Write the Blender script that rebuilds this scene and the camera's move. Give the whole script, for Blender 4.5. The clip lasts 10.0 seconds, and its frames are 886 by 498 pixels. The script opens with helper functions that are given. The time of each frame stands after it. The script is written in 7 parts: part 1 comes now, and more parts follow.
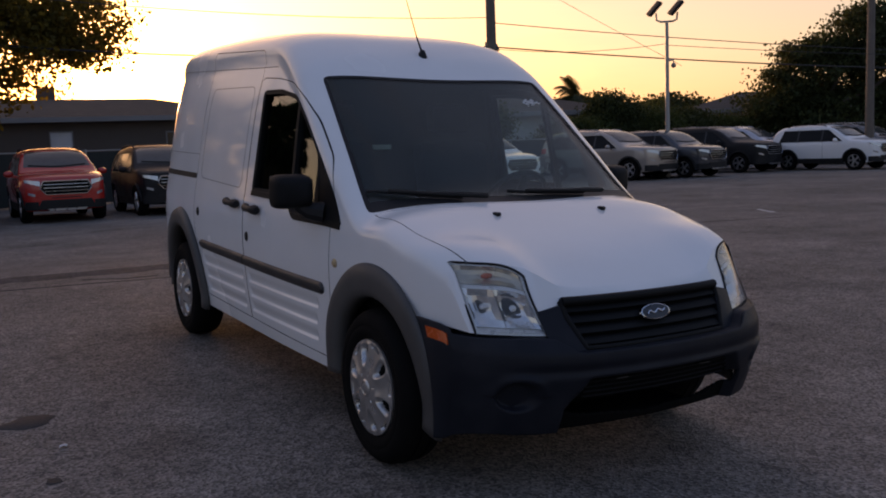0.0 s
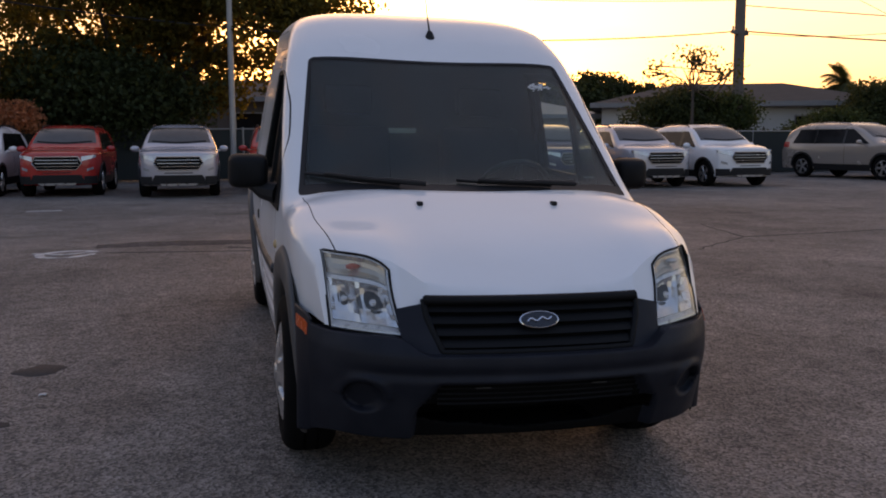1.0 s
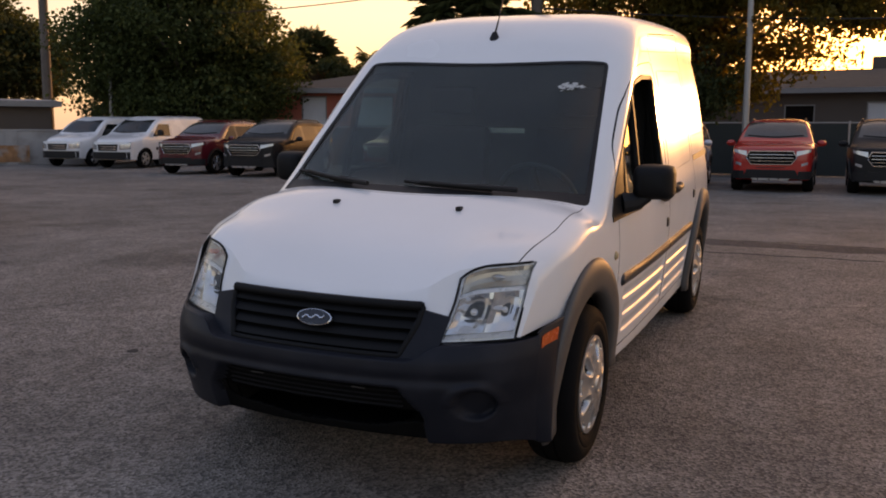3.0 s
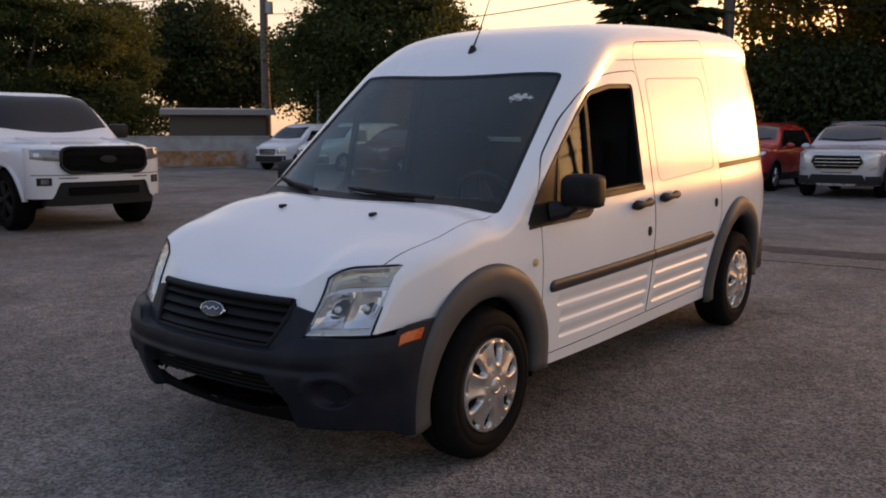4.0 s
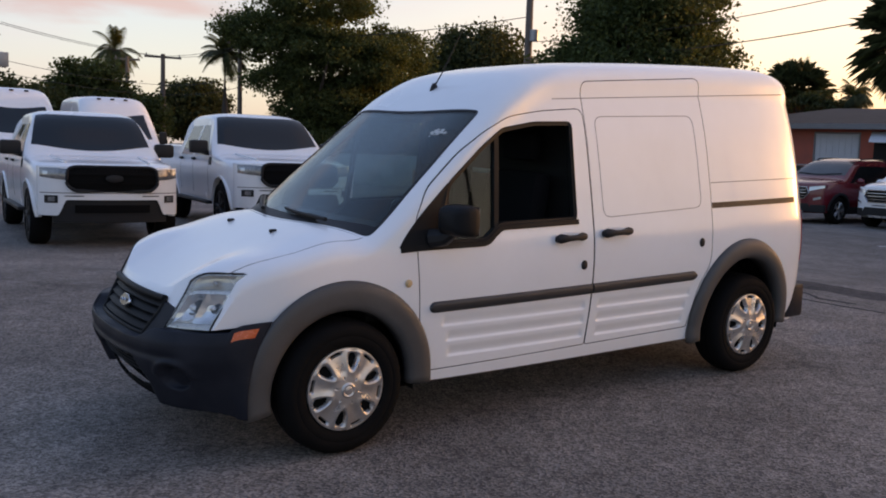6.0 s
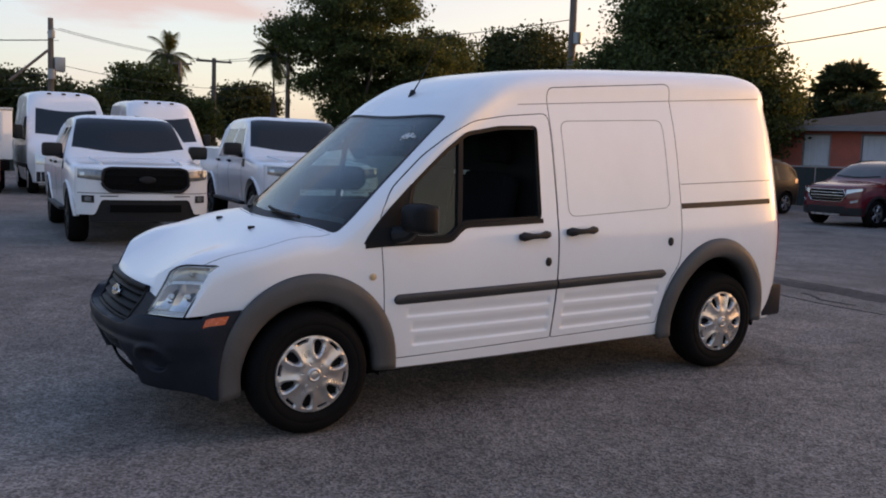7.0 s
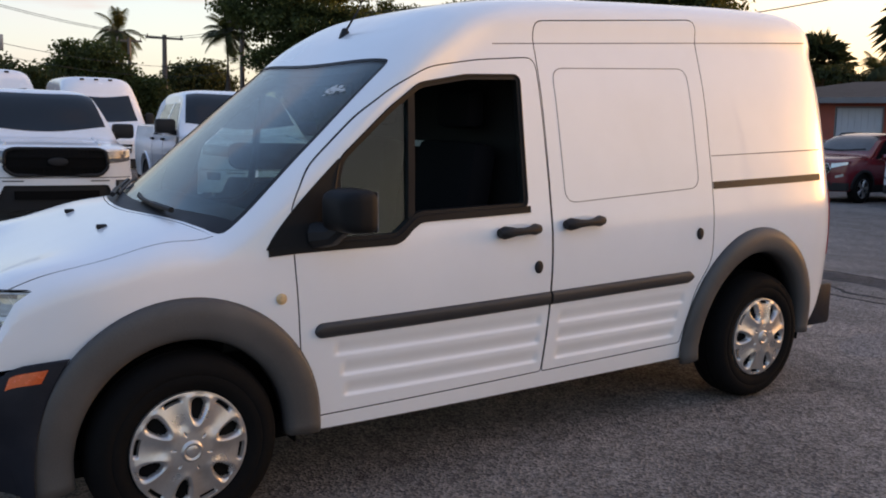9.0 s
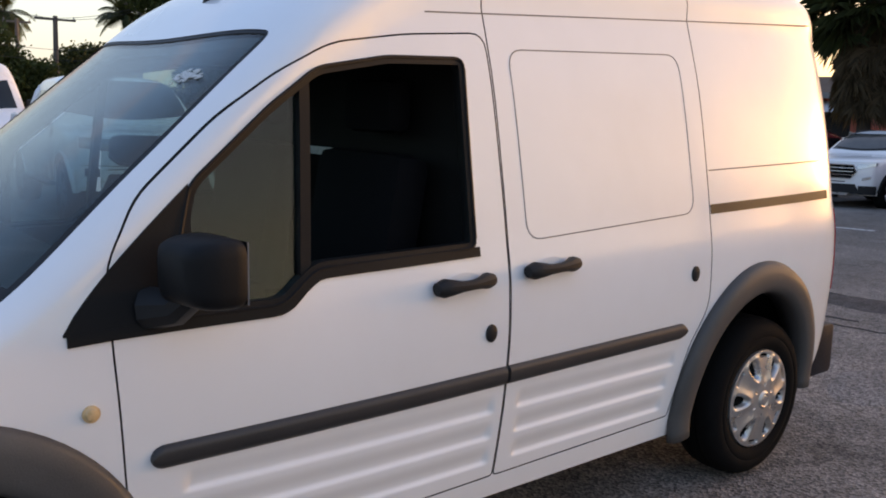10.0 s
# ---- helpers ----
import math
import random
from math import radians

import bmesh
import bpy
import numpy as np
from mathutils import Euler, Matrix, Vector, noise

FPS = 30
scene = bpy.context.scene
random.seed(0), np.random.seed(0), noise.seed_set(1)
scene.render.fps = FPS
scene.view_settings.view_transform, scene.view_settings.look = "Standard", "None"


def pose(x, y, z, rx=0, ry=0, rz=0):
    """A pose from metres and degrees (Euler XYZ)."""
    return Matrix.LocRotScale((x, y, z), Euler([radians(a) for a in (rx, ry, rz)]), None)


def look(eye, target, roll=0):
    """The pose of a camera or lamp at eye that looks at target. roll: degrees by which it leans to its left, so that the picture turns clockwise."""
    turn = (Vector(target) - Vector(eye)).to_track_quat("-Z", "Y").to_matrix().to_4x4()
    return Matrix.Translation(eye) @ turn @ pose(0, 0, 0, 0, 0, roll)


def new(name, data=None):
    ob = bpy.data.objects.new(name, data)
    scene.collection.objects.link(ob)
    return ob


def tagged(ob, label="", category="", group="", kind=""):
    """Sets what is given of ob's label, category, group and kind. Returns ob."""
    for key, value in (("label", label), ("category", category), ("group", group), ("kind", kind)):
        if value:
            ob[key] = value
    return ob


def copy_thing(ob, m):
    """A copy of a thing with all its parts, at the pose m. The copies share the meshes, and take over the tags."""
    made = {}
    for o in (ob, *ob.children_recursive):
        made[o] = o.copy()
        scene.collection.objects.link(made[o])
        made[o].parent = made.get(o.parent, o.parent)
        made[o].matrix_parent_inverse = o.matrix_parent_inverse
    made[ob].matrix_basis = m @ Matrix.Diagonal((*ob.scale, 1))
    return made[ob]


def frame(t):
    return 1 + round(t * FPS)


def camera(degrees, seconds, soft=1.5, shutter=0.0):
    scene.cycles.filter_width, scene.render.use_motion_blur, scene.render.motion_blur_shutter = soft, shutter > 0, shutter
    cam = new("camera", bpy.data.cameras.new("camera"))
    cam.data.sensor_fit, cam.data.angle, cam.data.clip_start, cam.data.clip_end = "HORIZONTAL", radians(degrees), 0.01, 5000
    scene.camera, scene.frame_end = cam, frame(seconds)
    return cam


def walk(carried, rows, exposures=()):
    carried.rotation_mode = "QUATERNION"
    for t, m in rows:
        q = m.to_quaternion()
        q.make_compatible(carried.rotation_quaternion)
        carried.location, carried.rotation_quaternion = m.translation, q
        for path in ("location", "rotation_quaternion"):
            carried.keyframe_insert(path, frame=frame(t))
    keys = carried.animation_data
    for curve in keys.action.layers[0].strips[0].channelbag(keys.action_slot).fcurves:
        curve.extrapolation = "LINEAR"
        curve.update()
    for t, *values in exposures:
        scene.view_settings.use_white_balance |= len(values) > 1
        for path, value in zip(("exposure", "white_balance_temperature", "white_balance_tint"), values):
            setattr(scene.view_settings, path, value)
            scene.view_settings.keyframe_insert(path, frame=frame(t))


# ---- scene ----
cam = camera(52.4, 10.0, 1.9)
# the van stands a little askew on the lot: its own frame leans against the level ground
LEAN = Vector((-0.0195, 0.025, 1.0)).rotation_difference(Vector((0, 0, 1))).to_matrix().to_4x4()
PATH = [
    (0, (-2.356, -3.244, 1.329), (-1.357, -1.53, 1.083), -0.43),
    (0.5, (-1.711, -3.488, 1.345), (-0.958, -1.654, 1.082), 0.5),
    (1, (-1.026, -3.596, 1.335), (-0.557, -1.671, 1.053), 1.2),
    (1.5, (-0.334, -3.68, 1.364), (-0.214, -1.705, 1.071), 0.85),
    (2, (0.334, -3.629, 1.37), (0.145, -1.662, 1.063), 0.25),
    (2.5, (0.983, -3.571, 1.395), (0.485, -1.66, 1.08), 0.65),
    (4, (2.842, -3.001, 1.469), (1.646, -1.429, 1.155), -0.1),
    (4.5, (3.349, -2.756, 1.482), (2.011, -1.3, 1.18), -0.1),
    (5, (3.763, -2.462, 1.505), (2.297, -1.131, 1.22), 0.3),
    (6.5, (4.703, -1.783, 1.546), (3.026, -0.726, 1.281), 1.4),
    (7, (4.909, -1.726, 1.555), (3.213, -0.701, 1.29), 1.2),
    (7.5, (4.901, -1.657, 1.556), (3.197, -0.646, 1.281), 1.0),
    (8, (4.572, -1.405, 1.532), (2.871, -0.396, 1.238), 1.4),
    (8.5, (4.122, -1.155, 1.488), (2.437, -0.124, 1.176), 1.5),
    (9, (3.643, -0.872, 1.444), (1.993, 0.216, 1.135), 0.6),
    (9.5, (3.147, -0.572, 1.431), (1.546, 0.588, 1.131), 0.2),
    (10, (2.69, -0.246, 1.465), (1.16, 1.0, 1.137), 1.3),
]
walk(cam, [(t, LEAN @ look(eye, target, roll)) for t, eye, target, roll in PATH], exposures=[(0.0, 1.16, 7900, 28), (1.0, 1.64, 8600, 26), (2.0, 1.92, 10000, 27), (2.7, 1.92, 10200, 27), (4.5, 1.90, 8600, 25), (7.5, 2.00, 7500, 20), (8.6, 2.06, 7600, 19), (10.0, 2.24, 7700, 18)])

# ---- world and sun ----
SUN_AZ, SUN_EL = 10.8, 4.0
world = bpy.data.worlds.new("dusk_sky")
scene.world = world
world.use_nodes = True
wn, wl = world.node_tree.nodes, world.node_tree.links
sky = wn.new("ShaderNodeTexSky")
sky.sky_type, sky.sun_disc = "NISHITA", False
sky.sun_elevation, sky.sun_rotation = radians(SUN_EL), radians(SUN_AZ)
sky.air_density, sky.dust_density, sky.ozone_density = 1.0, 2.0, 2.0
# a thin veil of haze over the whole sky, warm at its foot, and faint rosy clouds in it
tcw, mpw, nzw, rgw, mxw = wn.new("ShaderNodeTexCoord"), wn.new("ShaderNodeMapping"), wn.new("ShaderNodeTexNoise"), wn.new("ShaderNodeMapRange"), wn.new("ShaderNodeMix")
mpw.inputs["Scale"].default_value, mpw.inputs["Location"].default_value = (1.6, 1.6, 9.0), (0.35, 0.2, 0.15)
nzw.inputs["Scale"].default_value, nzw.inputs["Detail"].default_value = 1.7, 5
rgw.inputs["From Min"].default_value, rgw.inputs["From Max"].default_value = 0.52, 0.68
rgw.inputs["To Min"].default_value, rgw.inputs["To Max"].default_value = 0.0, 1.0
# thicker overhead than near the horizon
lift, thick = wn.new("ShaderNodeMapRange"), wn.new("ShaderNodeMath")
lift.inputs["From Min"].default_value, lift.inputs["From Max"].default_value = 0.30, 0.60
lift.inputs["To Min"].default_value, lift.inputs["To Max"].default_value = 0.20, 0.16
thick.operation = "MULTIPLY"
mxw.data_type = "RGBA"
mxw.inputs["B"].default_value = (0.78, 0.66, 0.70, 1)
wl.new(tcw.outputs["Generated"], mpw.inputs["Vector"])
wl.new(mpw.outputs[0], nzw.inputs["Vector"])
wl.new(nzw.outputs["Fac"], rgw.inputs["Value"])
wl.new(rgw.outputs[0], thick.inputs[0])
wl.new(lift.outputs[0], thick.inputs[1])
wl.new(thick.outputs[0], mxw.inputs["Factor"])
sep, foot, hue, veil = wn.new("ShaderNodeSeparateXYZ"), wn.new("ShaderNodeMapRange"), wn.new("ShaderNodeMix"), wn.new("ShaderNodeMix")
wl.new(tcw.outputs["Generated"], sep.inputs[0])
wl.new(sep.outputs["Z"], foot.inputs["Value"])
wl.new(sep.outputs["Z"], lift.inputs["Value"])
foot.inputs["From Max"].default_value = 0.46
hue.data_type = veil.data_type = "RGBA"
hue.inputs["A"].default_value, hue.inputs["B"].default_value = (0.62, 0.68, 0.73, 1), (0.18, 0.34, 0.70, 1)
wl.new(foot.outputs[0], hue.inputs["Factor"])
wl.new(hue.outputs["Result"], veil.inputs["B"])
wl.new(sky.outputs[0], veil.inputs["A"])
veil.inputs["Factor"].default_value = 0.68
wl.new(veil.outputs["Result"], mxw.inputs["A"])
# one rosy cloud low in the west
mpc, ngc, bkc, thr, cmx = wn.new("ShaderNodeMapping"), wn.new("ShaderNodeTexNoise"), wn.new("ShaderNodeVectorMath"), wn.new("ShaderNodeMapRange"), wn.new("ShaderNodeMix")
CLOUD_AZ, CLOUD_EL, CLOUD_SIZE = -77.0, 9.0, (1.5, 6.5, 26.0)
cd = (math.sin(radians(CLOUD_AZ)) * math.cos(radians(CLOUD_EL)), math.cos(radians(CLOUD_AZ)) * math.cos(radians(CLOUD_EL)), math.sin(radians(CLOUD_EL)))
mpc.inputs["Scale"].default_value = CLOUD_SIZE
mpc.inputs["Location"].default_value = [-a * b for a, b in zip(cd, CLOUD_SIZE)]
ngc.inputs["Scale"].default_value, ngc.inputs["Detail"].default_value = 1.3, 5
bkc.operation = "LENGTH"
wl.new(tcw.outputs["Generated"], mpc.inputs["Vector"])
wl.new(mpc.outputs[0], ngc.inputs["Vector"])
wl.new(mpc.outputs[0], bkc.inputs[0])
edge = wn.new("ShaderNodeMath")
edge.operation = "MULTIPLY_ADD"
edge.inputs[1].default_value = 1.6
wl.new(ngc.outputs["Fac"], edge.inputs[0])
wl.new(bkc.outputs["Value"], edge.inputs[2])
thr.inputs["From Min"].default_value, thr.inputs["From Max"].default_value = 1.75, 1.25
thr.inputs["To Max"].default_value = 0.75
wl.new(edge.outputs[0], thr.inputs["Value"])
cmx.data_type = "RGBA"
cmx.inputs["B"].default_value = (0.62, 0.50, 0.50, 1)
wl.new(thr.outputs[0], cmx.inputs["Factor"])
wl.new(mxw.outputs["Result"], cmx.inputs["A"])
# the bright haze round the low sun
way, dot = Vector((math.sin(radians(SUN_AZ)), math.cos(radians(SUN_AZ)), math.tan(radians(SUN_EL)))).normalized(), wn.new("ShaderNodeVectorMath")
dot.operation, dot.inputs[1].default_value = "DOT_PRODUCT", way
wl.new(tcw.outputs["Generated"], dot.inputs[0])
# the haze takes the blue out of the sky on the sun's side
amber, side_of_sun = wn.new("ShaderNodeMix"), wn.new("ShaderNodeMapRange")
amber.data_type, amber.blend_type = "RGBA", "MULTIPLY"
amber.inputs["B"].default_value = (0.92, 0.74, 0.60, 1)
side_of_sun.inputs["From Min"].default_value = 0.0
wl.new(dot.outputs["Value"], side_of_sun.inputs["Value"])
wl.new(side_of_sun.outputs[0], amber.inputs["Factor"])
wl.new(cmx.outputs["Result"], amber.inputs["A"])
# and the eastern sky behind it is duller
dusk, off_sun = wn.new("ShaderNodeMix"), wn.new("ShaderNodeMapRange")
dusk.data_type, dusk.blend_type = "RGBA", "MULTIPLY"
dusk.inputs["B"].default_value = (0.66, 0.69, 0.76, 1)
off_sun.inputs["From Min"].default_value, off_sun.inputs["From Max"].default_value = 0.1, -0.8
wl.new(dot.outputs["Value"], off_sun.inputs["Value"])
wl.new(off_sun.outputs[0], dusk.inputs["Factor"])
wl.new(amber.outputs["Result"], dusk.inputs["A"])
glow = dusk.outputs["Result"]
for reach, power, colour in ((80, 1.3, (0.42, 0.26, 0.10)), (24, 2.0, (0.85, 0.52, 0.18)), (10, 2.0, (5.0, 2.8, 0.8)), (2.6, 1.6, (20.0, 11.5, 4.0))):
    near, fall, tint = wn.new("ShaderNodeMapRange"), wn.new("ShaderNodeMath"), wn.new("ShaderNodeVectorMath")
    near.inputs["From Min"].default_value, near.inputs["From Max"].default_value = math.cos(radians(reach)), 1.0
    fall.operation, fall.inputs[1].default_value = "POWER", power
    tint.operation, tint.inputs[1].default_value = "MULTIPLY_ADD", colour
    wl.new(dot.outputs["Value"], near.inputs["Value"])
    wl.new(near.outputs[0], fall.inputs[0])
    wl.new(fall.outputs[0], tint.inputs[0])
    wl.new(glow, tint.inputs[2])
    glow = tint.outputs[0]
wl.new(glow, wn["Background"].inputs[0])
wn["Background"].inputs[1].default_value = 0.30
sun = new("sun", bpy.data.lights.new("sun", "SUN"))
sun.data.energy, sun.data.angle, sun.data.color = 0.6, radians(1.0), (1.0, 0.62, 0.30)
sd = Vector((math.sin(radians(SUN_AZ)) * math.cos(radians(SUN_EL)), math.cos(radians(SUN_AZ)) * math.cos(radians(SUN_EL)), math.sin(radians(SUN_EL))))
sun.matrix_world = look(sd * 60, (0, 0, 0))


# ---- small tools ----
def pchip(xs, ys):
    """A smooth curve through the knots that never overshoots them."""
    xs, ys = np.array(xs, float), np.array(ys, float)
    h, d = np.diff(xs), np.diff(ys) / np.diff(xs)
    m = np.r_[d[0], np.where(d[1:] * d[:-1] > 0, 2 * d[1:] * d[:-1] / np.where(np.abs(d[1:] + d[:-1]) < 1e-9, 1, d[1:] + d[:-1]), 0), d[-1]]

    def f(x):
        x = min(max(x, xs[0]), xs[-1])
        i = int(min(max(np.searchsorted(xs, x) - 1, 0), len(h) - 1))
        t = (x - xs[i]) / h[i]
        return float((2 * t**3 - 3 * t**2 + 1) * ys[i] + (t**3 - 2 * t**2 + t) * h[i] * m[i] + (3 * t**2 - 2 * t**3) * ys[i + 1] + (t**3 - t**2) * h[i] * m[i + 1])

    return f


def sstep(a, b, x):
    t = min(max((x - a) / (b - a), 0), 1)
    return t * t * (3 - 2 * t)


def group_of(name, label, category, m=None, group="", kind=""):
    ob = new(name)
    ob.empty_display_size = 0.2
    if m is not None:
        ob.matrix_basis = m
    return tagged(ob, label, category, group, kind)


def finish(me, angle=35):
    me.polygons.foreach_set("use_smooth", [True] * len(me.polygons))
    me.set_sharp_from_angle(angle=radians(angle))


def part(name, bm, material, parent=None, label="", angle=35):
    me = bpy.data.meshes.new(name)
    bm.to_mesh(me)
    bm.free()
    for mt in material if isinstance(material, (list, tuple)) else [material]:
        me.materials.append(mt)
    finish(me, angle)
    ob = new(name, me)
    ob.parent = parent
    return tagged(ob, label)


def add_box(bm, x0, x1, y0, y1, z0, z1, bevel=0.0, m=None, mi=0):
    r = bmesh.ops.create_cube(bm, size=1.0, matrix=Matrix.LocRotScale(((x0 + x1) / 2, (y0 + y1) / 2, (z0 + z1) / 2), None, (x1 - x0, y1 - y0, z1 - z0)))
    vs = r["verts"]
    if bevel:
        es = list({e for v in vs for e in v.link_edges})
        r2 = bmesh.ops.bevel(bm, geom=es, offset=bevel, segments=2, affect="EDGES", profile=0.6)
        vs = list({v for f in r2["faces"] for v in f.verts} | {v for v in vs if v.is_valid})
    if m is not None:
        bmesh.ops.transform(bm, matrix=m, verts=vs)
    if mi:
        for f in {f for v in vs for f in v.link_faces}:
            f.material_index = mi
    return vs


def box(x0, x1, y0, y1, z0, z1, bevel=0.0):
    bm = bmesh.new()
    add_box(bm, x0, x1, y0, y1, z0, z1, bevel)
    return bm


def add_tube(bm, pts, r, n=8, cap=True):
    """A round bar along points; r is one radius or one for each point."""
    pts = [Vector(p) for p in pts]
    rs = [r] * len(pts) if isinstance(r, (int, float)) else r
    rings = []
    for i, p in enumerate(pts):
        d = (pts[min(i + 1, len(pts) - 1)] - pts[max(i - 1, 0)]).normalized()
        q = d.to_track_quat("Z", "X")
        rings.append([bm.verts.new(p + q @ Vector((rs[i] * math.cos(2 * math.pi * k / n), rs[i] * math.sin(2 * math.pi * k / n), 0))) for k in range(n)])
    for a, b in zip(rings, rings[1:]):
        for k in range(n):
            bm.faces.new((a[k], a[(k + 1) % n], b[(k + 1) % n], b[k]))
    if cap:
        bm.faces.new(rings[0][::-1])
        bm.faces.new(rings[-1])
    return bm


def tube(pts, r, n=8):
    return add_tube(bmesh.new(), pts, r, n)


def add_lathe(bm, prof, n=48, axis="x", m=None, close=False):
    """Turns a profile of (radius, along) about the axis."""
    rings = []
    for rad, al in prof:
        ring = []
        for k in range(n):
            a = 2 * math.pi * k / n
            c, s = rad * math.cos(a), rad * math.sin(a)
            ring.append(bm.verts.new((al, c, s) if axis == "x" else (c, s, al) if axis == "z" else (s, al, c)))
        rings.append(ring)
    pairs = list(zip(rings, rings[1:])) + ([(rings[-1], rings[0])] if close else [])
    for a, b in pairs:
        for k in range(n):
            bm.faces.new((a[k], a[(k + 1) % n], b[(k + 1) % n], b[k]))
    if not close:
        bm.faces.new(rings[0][::-1])
        bm.faces.new(rings[-1])
    bmesh.ops.recalc_face_normals(bm, faces=bm.faces)
    if m is not None:
        bmesh.ops.transform(bm, matrix=m, verts=[v for r in rings for v in r])
    return bm


def lathe(prof, n=48, axis="x", close=False):
    return add_lathe(bmesh.new(), prof, n, axis, close=close)


def sheet(fn, nu, nv, thick, bm=None):
    """A curved plate: fn(u, v) gives its outer place, thick the way in."""
    bm = bm or bmesh.new()
    t = Vector(thick)
    out = [[bm.verts.new(fn(i / nu, j / nv)) for j in range(nv + 1)] for i in range(nu + 1)]
    inn = [[bm.verts.new(v.co + t) for v in row] for row in out]
    for i in range(nu):
        for j in range(nv):
            bm.faces.new((out[i][j], out[i + 1][j], out[i + 1][j + 1], out[i][j + 1]))
            bm.faces.new((inn[i][j], inn[i][j + 1], inn[i + 1][j + 1], inn[i + 1][j]))
    rim = [(i, 0) for i in range(nu)] + [(nu, j) for j in range(nv)] + [(i, nv) for i in range(nu, 0, -1)] + [(0, j) for j in range(nv, 0, -1)]
    for (a, b), (c, d) in zip(rim, rim[1:] + rim[:1]):
        bm.faces.new((out[c][d], out[a][b], inn[a][b], inn[c][d]))
    bmesh.ops.recalc_face_normals(bm, faces=bm.faces)
    return bm


def prism(outline, lo, hi, axis="x", bm=None):
    """An outline (two coordinates a corner) drawn out along the axis."""
    bm = bm or bmesh.new()

    def at(p, w):
        return (w, p[0], p[1]) if axis == "x" else (p[0], p[1], w) if axis == "z" else (p[0], w, p[1])

    a = [bm.verts.new(at(p, lo)) for p in outline]
    b = [bm.verts.new(at(p, hi)) for p in outline]
    n = len(a)
    fs = [bm.faces.new(a), bm.faces.new(b)] + [bm.faces.new((a[i], a[(i + 1) % n], b[(i + 1) % n], b[i])) for i in range(n)]
    bmesh.ops.recalc_face_normals(bm, faces=fs)
    return bm


def rounded(pts, r, n=5):
    """The outline with its corners rounded."""
    out = []
    k = len(pts)
    for i in range(k):
        p, a, b = Vector(pts[i]), Vector(pts[i - 1]), Vector(pts[(i + 1) % k])
        ra = min(r, (a - p).length * 0.45, (b - p).length * 0.45)
        s, e = p + (a - p).normalized() * ra, p + (b - p).normalized() * ra
        for j in range(n + 1):
            t = j / n
            out.append(tuple((1 - t) ** 2 * s + 2 * t * (1 - t) * p + t * t * e))
    return out


def boolean(ob, bm, op="DIFFERENCE", mi=1):
    cm = bpy.data.meshes.new("cutter")
    bmesh.ops.recalc_face_normals(bm, faces=bm.faces)
    for f in bm.faces:
        f.material_index = mi
    bm.to_mesh(cm)
    bm.free()
    for mt in ob.data.materials:
        cm.materials.append(mt)
    c = new("cutter", cm)
    c.matrix_basis = ob.parent.matrix_basis @ ob.matrix_basis if ob.parent else ob.matrix_basis
    mod = ob.modifiers.new("cut", "BOOLEAN")
    mod.object, mod.operation, mod.solver = c, op, "MANIFOLD"
    dg = bpy.context.evaluated_depsgraph_get()
    me = bpy.data.meshes.new_from_object(ob.evaluated_get(dg))
    ob.modifiers.clear()
    old, ob.data = ob.data, me
    bpy.data.meshes.remove(old)
    bpy.data.objects.remove(c)
    bpy.data.meshes.remove(cm)
    return ob


